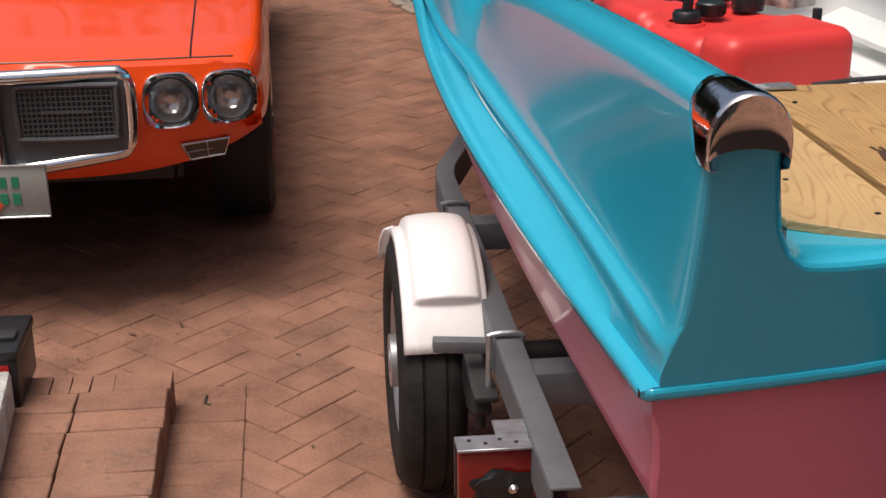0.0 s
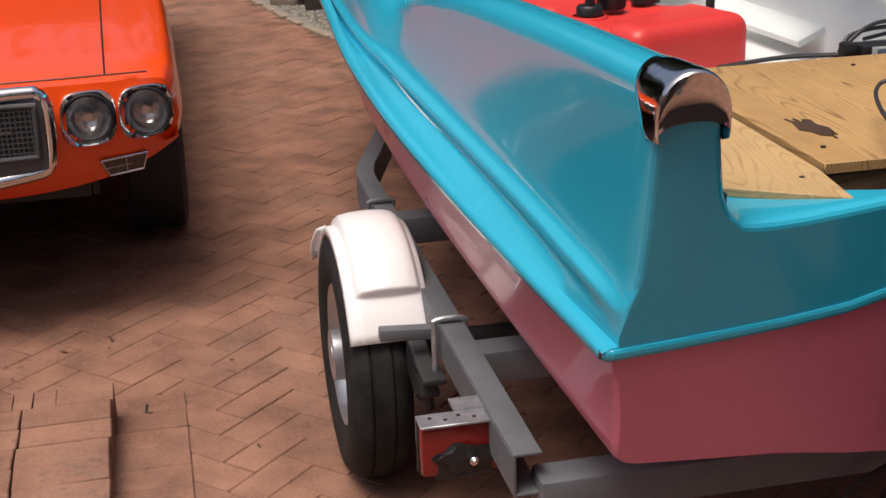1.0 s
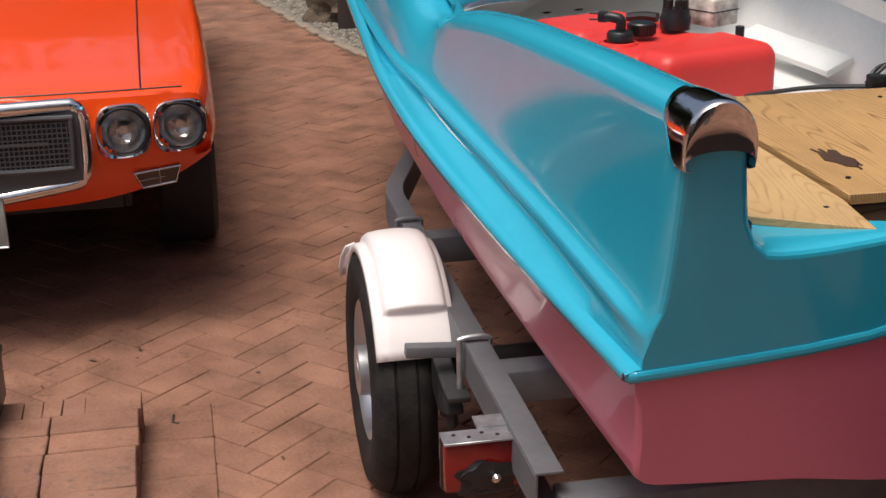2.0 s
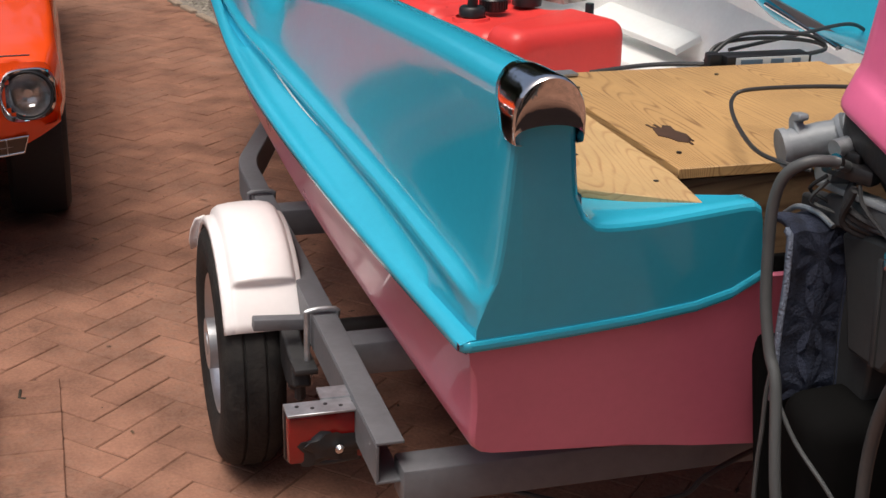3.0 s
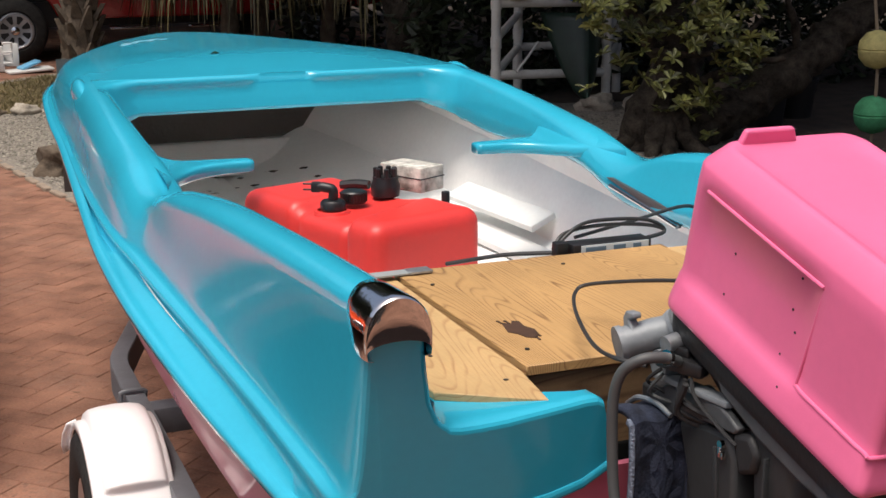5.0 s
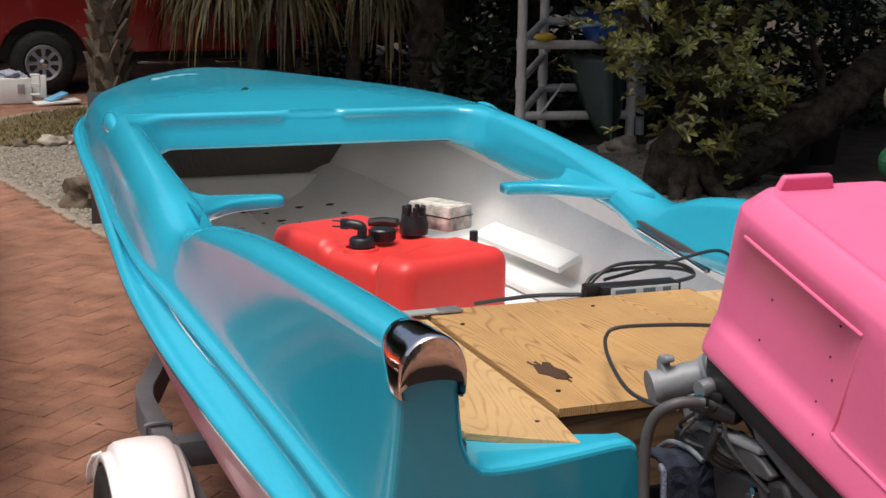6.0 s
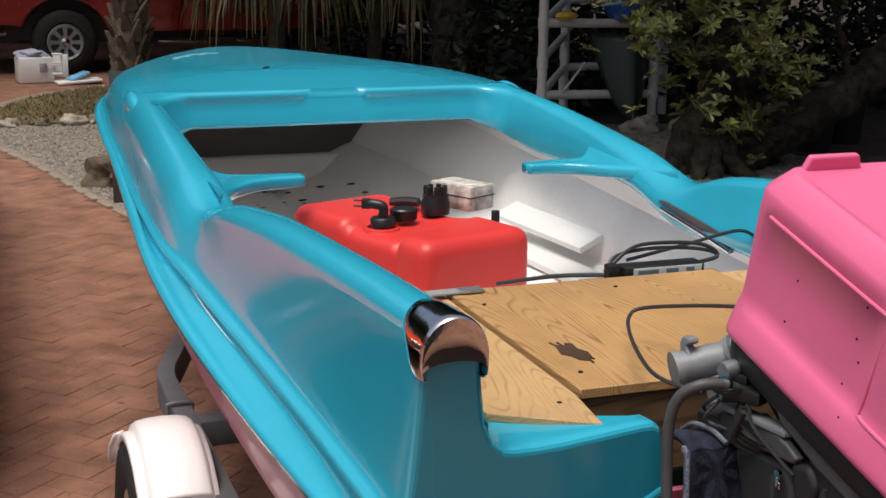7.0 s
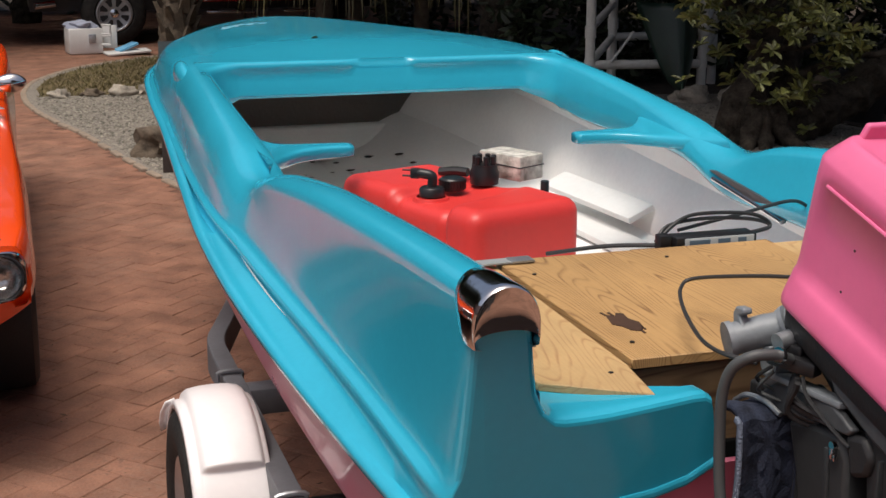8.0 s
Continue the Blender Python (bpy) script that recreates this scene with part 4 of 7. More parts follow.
pump = thing("battery_tender", "small white-labelled battery charger with black cables on the cover edge", "charger", (0.2, 0.87, 0.985))
part("shelf", box(0.34, 0.05, 0.012, (0.2, 0.86, 0.985)), PLYEDGE, pump)
part("case", box(0.2, 0.05, 0.03, (0.22, 0.865, 1.006), bevel=0.005), BLACK, pump)
part("label", box(0.17, 0.003, 0.02, (0.225, 0.838, 1.008)), LABELW, pump)
for i, (dx, w) in enumerate(((-0.05, 0.05), (0.01, 0.03), (0.055, 0.02))):
    part("print_bar", box(w, 0.002, 0.012, (0.225 + dx, 0.8355, 1.008)), LABELB, pump)
part("plug", box(0.03, 0.03, 0.036, (0.1, 0.865, 1.008), bevel=0.005), BLACK, pump)
coil = thing("cable_coil", "coiled black battery cables lying in the hull", "cable", (0.25, 0.9, 0.99))
for k, (dz, w) in enumerate(((0.0, 0.0), (0.012, 0.03))):
    part("loop", tube([(0.1, 0.9, 1.0), (0.14 + w, 0.92, 1.03 + dz), (0.24, 0.93, 1.038 + dz), (0.36, 0.93, 1.028 + dz), (0.4, 0.92, 1.01), (0.3, 0.9, 1.0)], 0.0045, 8), CABLE, coil)
part("lead", tube([(0.17, 0.93, 1.015), (0.35, 0.97, 1.032), (0.52, 1.03, 1.04), (0.6, 1.06, 1.01)], 0.0045, 8), CABLE, coil)
part("wire", tube([(0.1, 0.87, 1.0), (0.0, 0.95, 0.985), (-0.1, 1.05, 0.95)], 0.005, 8), CABLE, coil)
rnd = random.Random(8)
bm = bmesh.new()
for i in range(26):
    x, y = rnd.uniform(-0.2, 0.3), rnd.uniform(2.7, 3.6)
    z = max(chine_z(y) - 0.04, 0.616) + 0.005
    a, r = rnd.uniform(0, 6.28), rnd.uniform(0.006, 0.02)
    bm.faces.new([bm.verts.new((x + r * math.cos(a + k) * (1 if k % 2 else 0.5), y + r * math.sin(a + k), z + rnd.uniform(0, 0.006))) for k in (0, 1.6, 3.1, 4.7)])
tagged(part("leaf_bits", bm, DEBRIS, smooth=False), "dry leaf bits scattered on the white floor", "leaves", kind="stuff")
leaf = bmesh.new()
leaf.faces.new([leaf.verts.new(p) for p in ((-0.16, 3.28, 1.226), (-0.14, 3.265, 1.24), (-0.12, 3.28, 1.232), (-0.135, 3.3, 1.228))])
tagged(part("dead_leaf", leaf, mat("dead_leaf", (0.3, 0.13, 0.06), 0.8), smooth=False), "small brown dead leaf on the foredeck", "leaf")

# ---- outboard motor ----
motor = thing("outboard_motor", "outboard motor with pink cowl and grey midsection", "outboard motor", (0, -0.25, 0.57))


PITCH = radians(15)


def hood(x, a, n):
    """A place on the motor head: across, back along its rim, and up from the rim."""
    a, n = a * 1.04, n * 1.04
    return (x * 0.8, -0.005 - a * math.cos(PITCH) - n * math.sin(PITCH), 1.153 - a * math.sin(PITCH) + n * math.cos(PITCH))


def hood_ring(n, w, a0, a1, rad, panel=0.0):
    ring = []
    r2 = rad * 0.4
    for cx, ca, t0, rr in ((w - rad, a0 + rad, 0, rad), (-w + rad, a0 + rad, 90, rad), (-w + r2, a1 - r2, 180, r2), (w - r2, a1 - r2, 270, r2)):
        for k in range(8):
            t = radians(t0 + k * 90 / 7)
            ring.append([cx + rr * math.cos(t), ca - rr * math.sin(t)])
        if t0 in (90, 270):
            # flank between the corners, set in over its front part
            q = ring[-1]
            to = a1 - r2 if t0 == 90 else a0 + rad
            for s in np.linspace(0, 1, 30)[1:-1]:
                aa = q[1] + (to - q[1]) * s
                dent = panel * (1 / (1 + math.exp((aa - a0 - 0.318) / 0.005)) if aa > a0 + 0.2 else 1)
                ring.append([q[0] - math.copysign(dent, q[0]) * min(1.0, (aa - a0) / 0.06), aa])
    return [hood(x, a, n) for x, a in ring]


rows = [hood_ring(*r) for r in ((0.0, 0.203, 0.002, 0.487, 0.04), (0.004, 0.208, 0.0, 0.491, 0.042), (0.012, 0.209, 0.0, 0.492, 0.042), (0.022, 0.206, 0.0, 0.489, 0.042), (0.042, 0.199, 0.0, 0.484, 0.042), (0.052, 0.196, 0.0, 0.482, 0.042, 0.004), (0.058, 0.192, 0.0, 0.48, 0.042, 0.007), (0.075, 0.190, 0.0, 0.479, 0.042, 0.008),
                                (0.13, 0.188, -0.004, 0.478, 0.042, 0.008), (0.198, 0.185, -0.01, 0.476, 0.042, 0.008), (0.2025, 0.185, -0.01, 0.475, 0.042, 0.0), (0.226, 0.183, -0.01, 0.474, 0.042), (0.232, 0.180, -0.008, 0.471, 0.042),
                                (0.2585, 0.153, 0.008, 0.452, 0.04), (0.262, 0.146, 0.014, 0.446, 0.038), (0.261, 0.138, 0.022, 0.441, 0.036), (0.2565, 0.128, 0.04, 0.434, 0.034), (0.2545, 0.115, 0.05, 0.424, 0.03), (0.256, 0.08, 0.072, 0.40, 0.03))]
bm = sheet(rows, closed=True)
bm.faces.new([bm.verts.new(p) for p in rows[-1]])
bmesh.ops.remove_doubles(bm, verts=bm.verts[:], dist=1e-5)
cowl = part("cowl", bm, COWL, motor, "satin pink moulded cowl", sharp=75)
grip = [(-0.125, 0.246), (-0.108, 0.281), (-0.004, 0.281), (0.014, 0.246)]
bm = sheet([[hood(x, a, n) for x, n in grip] for a in (0.014, 0.026)])
for a in (0.014, 0.026):
    bm.faces.new([bm.verts.new(hood(x, a, n)) for x, n in grip])
bmesh.ops.remove_doubles(bm, verts=bm.verts[:], dist=1e-5)
part("lifting_handle", bm, COWL, cowl, bevel=0.004, seg=3)
for sd in (-1, 1):
    bead = [hood(sd * 0.1850, 0.045, 0.201), hood(sd * 0.1850, 0.16, 0.201), hood(sd * 0.1848, 0.31, 0.201), hood(sd * 0.182, 0.32, 0.201)]
    part("flank_bead", tube(bead, 0.0032, 8, smooth_steps=4), COWL, cowl)
    bead = [hood(sd * 0.190, 0.32, 0.056), hood(sd * 0.1935, 0.34, 0.055), hood(sd * 0.194, 0.40, 0.055), hood(sd * 0.193, 0.468, 0.055), hood(sd * 0.18, 0.481, 0.055), hood(sd * 0.02, 0.482, 0.055)]
    part("panel_edge", tube([hood(sd * 0.1815, 0.322, 0.198), hood(sd * 0.186, 0.322, 0.13), hood(sd * 0.1905, 0.321, 0.058)], 0.0022, 8, smooth_steps=3), COWL, cowl)
    part("lower_bead", tube(bead, 0.0032, 8, smooth_steps=4), COWL, cowl)
for a, n in ((0.126, 0.08), (0.272, 0.14), (0.287, 0.114), (0.27, 0.071), (0.296, 0.038), (0.161, 0.004), (0.356, 0.004), (0.13, 0.146), (0.274, 0.187)):
    w = float(np.interp(n, [0.0, 0.02, 0.05, 0.062, 0.2], [0.2045, 0.2075, 0.195, 0.1825, 0.1772]))
    part("rivet_hole", lathe([(0.0006, -0.0012), (0.002, -0.0008), (0.002, 0.003)], "x", 8, hood(-w, a, n)), RUBBER, cowl)
rows = []
for n, k in ((-0.05, 0.9), (-0.035, 0.97), (-0.01, 0.99), (0.0, 0.985), (0.006, 0.95)):
    rows.append(hood_ring(n, 0.2 * k, 0.004 + 0.05 * (1 - k), 0.486 - 0.1 * (1 - k), 0.045))
bm = sheet(rows, closed=True)
bm.faces.new([bm.verts.new(p) for p in rows[0]])
part("lower_pan", bm, RUBBER, motor, "black rubber-edged lower pan", sharp=50)
# grey structure below
rows = []
for z, w, yf, yb in ((1.04, 0.14, -0.20, -0.36), (0.97, 0.14, -0.22, -0.34), (0.86, 0.135, -0.23, -0.33), (0.72, 0.12, -0.23, -0.34), (0.5, 0.06, -0.21, -0.42), (0.3, 0.035, -0.2, -0.42)):
    rows.append([(w * math.copysign(abs(math.cos(a)) ** 0.3, math.cos(a)), (yf + yb) / 2 + (yf - yb) / 2 * math.copysign(abs(math.sin(a)) ** 0.3, math.sin(a)), z) for a in np.linspace(0, math.tau, 40, endpoint=False)])
bm = sheet(rows, closed=True)
part("midsection", bm, GREY, motor, "grey painted exhaust housing")
rows = []
for n, k, a0, a1 in ((-0.03, 0.165, 0.03, 0.44), (-0.06, 0.155, 0.05, 0.42), (-0.09, 0.14, 0.10, 0.36), (-0.15, 0.13, 0.2, 0.30)):
    rows.append(hood_ring(n, k, a0, a1, 0.025))
bm = sheet(rows, closed=True)
bm.faces.new([bm.verts.new(p) for p in rows[-1]])
part("adapter", bm, GREY, motor, "grey cast adapter under the pan", sharp=50)
part("side_rib", box(0.012, 0.006, 0.22, (-0.142, -0.275, 0.88), bevel=0.002), GREY, motor)
bm = lathe([(0.01, 0.12), (0.05, 0.08), (0.062, 0.0), (0.055, -0.1), (0.02, -0.34), (0.005, -0.4)], "y", 20, (0, -0.3, 0.27))
part("gearcase", bm, GREY, motor)
bm = box(0.02, 0.16, 0.1, (0, -0.33, 0.2), bevel=0.008)
part("skeg", bm, GREY, motor)
for s in (-1, 1):
    bm = prism([(0.0, 0.99), (-0.05, 1.02), (-0.12, 1.0), (-0.15, 0.93), (-0.13, 0.72), (-0.05, 0.7), (-0.03, 0.74), (-0.03, 0.93), (0.1, 0.93), (0.1, 0.98)], (s * 0.11 - 0.02, s * 0.11 + 0.02), axis="x")
    part("clamp_bracket", bm, GREY, motor, bevel=0.006)
part("swivel", box(0.18, 0.1, 0.34, (0, -0.16, 0.87), bevel=0.015), GREY, motor, "dark grey swivel bracket")
bm = tube([(-0.205, 0.042, 1.072), (-0.15, 0.03, 1.086), (-0.11, 0.015, 1.094)], 0.026, 20, smooth_steps=1)
tilt = part("tilt_tube", bm, GREYLIGHT, motor, "chipped light grey casting")
part("flange", tube([(-0.21, 0.043, 1.071), (-0.2, 0.041, 1.073)], 0.0295, 20, smooth_steps=1), GREYLIGHT, tilt)
bm = prism([(0.018, 1.092), (0.05, 1.09), (0.055, 1.112), (0.047, 1.125), (0.025, 1.127), (0.022, 1.118), (0.037, 1.112), (0.03, 1.104)], (-0.195, -0.178), axis="x")
part("lug", bm, GREYLIGHT, tilt, bevel=0.003)
part("boss", lathe([(0.024, -0.16), (0.024, -0.03), (0.018, -0.02)], "x", 18, (0, 0.0, 1.045)), GREYLIGHT, motor)
bm = tube([(-0.12, 0.03, 1.085), (-0.09, 0.005, 1.105), (-0.07, -0.03, 1.14)], 0.032, 16)
part("elbow", bm, GREYLIGHT, motor)
bm = box(0.034, 0.19, 0.010, (-0.142, -0.085, 1.03), (-3, 6, 4), bevel=0.003)
part("steering_arm", bm, GREYLIGHT, motor)
bm = box(0.034, 0.085, 0.026, (-0.155, -0.065, 1.066), (4, 0, 28), bevel=0.008)
box(0.026, 0.03, 0.018, (-0.15, -0.06, 1.084), (0, 0, 28), bm, bevel=0.004)
part("connector", bm, BLACK, motor)
bm = tube([(-0.178, -0.05, 1.094), (-0.14, -0.045, 1.1)], 0.014, 14, smooth_steps=1)
part("ferrule", bm, GALV, motor)
bm = tube([(-0.158, -0.178, 0.976), (-0.148, -0.178, 0.976)], 0.0065, 12, smooth_steps=1)
box(0.008, 0.009, 0.016, (-0.156, -0.178, 0.964), bm=bm, bevel=0.002)
box(0.008, 0.005, 0.010, (-0.156, -0.187, 0.961), bm=bm, bevel=0.001)
part("thumb_screw", bm, CHROME, motor, "bright chrome thumb screw")
part("hose_clip", tube([(-0.19, -0.082, 1.085), (-0.197, -0.084, 1.087)], 0.0125, 12, smooth_steps=1), CHROME, motor)
bm = tube([(-0.17, -0.075, 1.075), (-0.2, -0.084, 1.087), (-0.235, -0.078, 1.087), (-0.258, -0.06, 1.064), (-0.266, -0.05, 1.019), (-0.266, -0.05, 0.949), (-0.266, -0.06, 0.869), (-0.263, -0.08, 0.8), (-0.262, -0.106, 0.754), (-0.268, -0.15, 0.6), (-0.25, -0.19, 0.45), (-0.15, -0.22, 0.36)], 0.0088, 12)
part("control_hose", bm, HOSE, motor, "thick grey rubber hose")
bm = tube([(-0.15, -0.2, 0.45), (-0.175, -0.225, 0.68), (-0.2, -0.286, 0.827), (-0.21, -0.344, 0.889), (-0.215, -0.399, 0.938), (-0.21, -0.434, 0.954), (-0.19, -0.448, 0.938), (-0.15, -0.43, 0.88)], 0.0098, 12)
part("looped_hose", bm, HOSE, motor, "thick grey rubber hose")
bm = tube([(0.02, -0.02, 1.16), (-0.025, 0.17, 1.125), (-0.065, 0.28, 1.10), (-0.10, 0.362, 1.076), (-0.126, 0.353, 1.066), (-0.157, 0.295, 1.06), (-0.196, 0.192, 1.058), (-0.23, 0.08, 1.06), (-0.238, 0.0, 1.066), (-0.21, -0.05, 1.065)], 0.0036, 8)
part("throttle_cable", bm, CABLE, motor, "thin dark control cable")
for i in range(4):
    bm = tube([(-0.14 - 0.012 * i, -0.05 - 0.02 * i, 1.05), (-0.17, -0.09, 1.02 - 0.01 * i), (-0.14 + 0.02 * i, -0.15, 1.0 - 0.012 * i), (-0.1, -0.2, 0.99)], 0.005, 6)
    part("wire", bm, RUBBER, motor)
bm = box(0.3, 0.022, 0.03, (-0.06, -0.388, 0.925), (0, 0, 0), bevel=0.004)
part("blue_lever", bm, LIGHTBLUE, motor, "light blue painted lever")
bm = prism([(-0.375, 0.915), (-0.40, 0.925), (-0.42, 0.915), (-0.50, 0.936), (-0.508, 0.925), (-0.49, 0.90), (-0.40, 0.885)], (-0.216, -0.186), axis="x")
part("lever_end", bm, LIGHTBLUE, motor, "light blue painted lever", bevel=0.005)
# near-black blocks that fill the void under the bracket; no known part
bm = box(0.17, 0.13, 0.26, (-0.135, -0.105, 0.60), (4, -3, 0), bevel=0.04, seg=4)
box(0.225, 0.022, 0.46, (-0.0975, 0.035, 0.66), (-13, 0, 0), bm, bevel=0.006)
part("void_block", bm, VOID, motor, "near-black block filling the void under the bracket")
# fittings on the bracket
bm = prism([(0.03, 0.985), (-0.01, 1.014), (-0.075, 1.026), (-0.165, 1.032), (-0.215, 1.012), (-0.205, 1.0), (-0.12, 0.992), (-0.02, 0.965)], (-0.152, -0.136), axis="x")
part("steering_link", bm, CASTING, motor, "worn light grey steering link", bevel=0.004)
bm = prism([(-0.05, 0.968), (-0.12, 0.985), (-0.186, 0.992), (-0.205, 0.96), (-0.21, 0.83), (-0.19, 0.80), (-0.1, 0.80), (-0.075, 0.9)], (-0.15, -0.1), axis="x")
part("swivel_cheek", bm, GREY, motor, "dull grey swivel cheek", bevel=0.008)
part("cheek_rib", box(0.006, 0.012, 0.16, (-0.151, -0.165, 0.885), (-4, 0, 0), bevel=0.002), GREY, motor)
bm = prism([(-0.13, 1.092), (-0.25, 1.066), (-0.41, 1.024), (-0.43, 0.975), (-0.36, 0.985), (-0.255, 1.012), (-0.16, 1.05)], (-0.149, -0.12), axis="x")
part("side_fairing", bm, CASTING, motor, "long grey fairing under the pan", bevel=0.006)
for k in range(3):
    part("casting_band", tube([(-0.118 + 0.014 * k, 0.014 - 0.012 * k, 1.094 + 0.012 * k), (-0.114 + 0.014 * k, 0.010 - 0.012 * k, 1.098 + 0.012 * k)], 0.0345, 18, smooth_steps=1), GREYLIGHT, motor)
part("bolt_head", lathe([(0.009, 0), (0.009, 0.008), (0.004, 0.01)], n=6, at=(-0.1, -0.03, 1.118)), mat("brass_bolt", (0.35, 0.27, 0.15), 0.4, 0.8), motor)
for k, pts in enumerate((((-0.165, -0.02, 1.045), (-0.175, 0.0, 1.025), (-0.165, 0.015, 1.01), (-0.15, -0.01, 1.0)), ((-0.168, -0.03, 1.04), (-0.18, -0.012, 1.012), (-0.168, 0.0, 0.995), (-0.15, -0.03, 0.99)), ((-0.155, -0.09, 1.05), (-0.165, -0.12, 1.03), (-0.155, -0.17, 1.0), (-0.15, -0.21, 0.985)))):
    part("loose_wire", tube(pts, 0.0032, 6), RUBBER if k != 1 else HOSE, motor)
for pts in (((-0.262, -0.106, 0.745), (-0.24, -0.14, 0.68), (-0.21, -0.2, 0.62), (-0.18, -0.24, 0.55), (-0.15, -0.25, 0.42)), ((-0.215, -0.03, 0.80), (-0.232, -0.035, 0.72), (-0.236, -0.04, 0.646), (-0.238, -0.04, 0.577), (-0.236, -0.05, 0.50), (-0.2, -0.08, 0.40))):
    part("slack_cable", tube(pts, 0.0036, 8), HOSE, motor, "slack grey control cable")
bm = tube([(-0.178, 0.06, 0.962), (-0.175, 0.03, 0.982), (-0.166, -0.01, 0.984), (-0.16, -0.045, 0.974)], 0.0045, 8)
part("clamp_handle", bm, GALV, motor, "bare metal clamp handle")
bm = prism([(-0.196, 1.0), (-0.24, 1.01), (-0.26, 0.985), (-0.25, 0.955), (-0.215, 0.94)], (-0.15, -0.11), axis="x")
part("rubber_mount", bm, RUBBER, motor, bevel=0.008)
towel = thing("towel", "folded navy patterned towel padding the transom", "towel", (-0.16, -0.03, 0.8))
rows = []
for i in range(19):
    t = i / 18
    y, z = (0.05 - 0.088 * min(1, t * 3), 0.966 + 0.012 * math.sin(min(1, t * 3) * math.pi)) if t < 0.34 else (-0.04 - 0.014 * (t - 0.34), 0.966 - 0.4 * (t - 0.34))
    rows.append([(-0.218 - 0.012 * t + (0.096 + 0.016 * t) * u, y - 0.003 * math.sin(u * 13 + t * 2) - 0.002 * math.sin(t * 15), z + 0.003 * math.sin(u * 11)) for u in np.linspace(0, 1, 20)])
tw = part("cloth", sheet(rows), CLOTHBLUE, towel)
so = tw.modifiers.new("thick", "SOLIDIFY")
so.thickness = 0.012
for e, d, w in ((19, 1, 0.012), (0, -1, 0.006)):
    tw = part("hem", sheet([[(r[e][0] + d * w * u, r[e][1] - 0.003, r[e][2]) for u in (0, 0.5, 1)] for r in rows[5:]]), CLOTHEDGE, towel)
    so = tw.modifiers.new("thick", "SOLIDIFY")
    so.thickness = 0.01


def on_towel(u, v, out=0.0075):
    """A point just proud of the hanging cloth; u and v run 0 to 1 across and down."""
    f, g = max(0, min(11.999, v * 12)), max(0, min(18.999, u * 19))
    i, j = int(f), int(g)
    c = [Vector(rows[6 + i + di][j + dj]) for di in (0, 1) for dj in (0, 1)]
    p = c[0].lerp(c[1], g - j).lerp(c[2].lerp(c[3], g - j), f - i)
    return (p.x, p.y - out, p.z)


for cv in (0.12, 0.52, 0.92):
    for k in range(8):
        bm = bmesh.new()
        a = radians(22.5 + 45 * k)
        ring = []
        for r, w in ((0.10, 0.0), (0.22, 0.055), (0.36, 0.07), (0.47, 0.0), (0.36, -0.05), (0.22, -0.04)):
            u, v = 0.46 + r * math.cos(a) - w * math.sin(a), cv + (r * math.sin(a) + w * math.cos(a)) * 0.46
            ring.append(bm.verts.new(on_towel(max(0.04, min(0.84, u)), max(0.0, min(1, v)))))
        bm.faces.new(ring)
        part("woven_motif", bm, CLOTHMOTIF, towel)
bm = sheet([[on_towel(0.87 + 0.045 * u, v) for u in (0, 0.5, 1)] for v in np.linspace(0, 1, 13)])
part("woven_stripe", bm, CLOTHMOTIF, towel)

# ---- trailer ----
trailer = thing("boat_trailer", "grey painted steel boat trailer with white wheel fenders", "trailer", (0, 1.2, 0))


def channel(a, b, w, h, bm=None):
    a, b = Vector(a), Vector(b)
    d = b - a
    own = box(w, d.length, h, bevel=min(0.005, 0.3 * min(w, h)))
    bmesh.ops.transform(own, matrix=Matrix.Translation((a + b) / 2) @ d.to_track_quat("Y", "Z").to_matrix().to_4x4(), verts=own.verts[:])
    return join(bm, own)


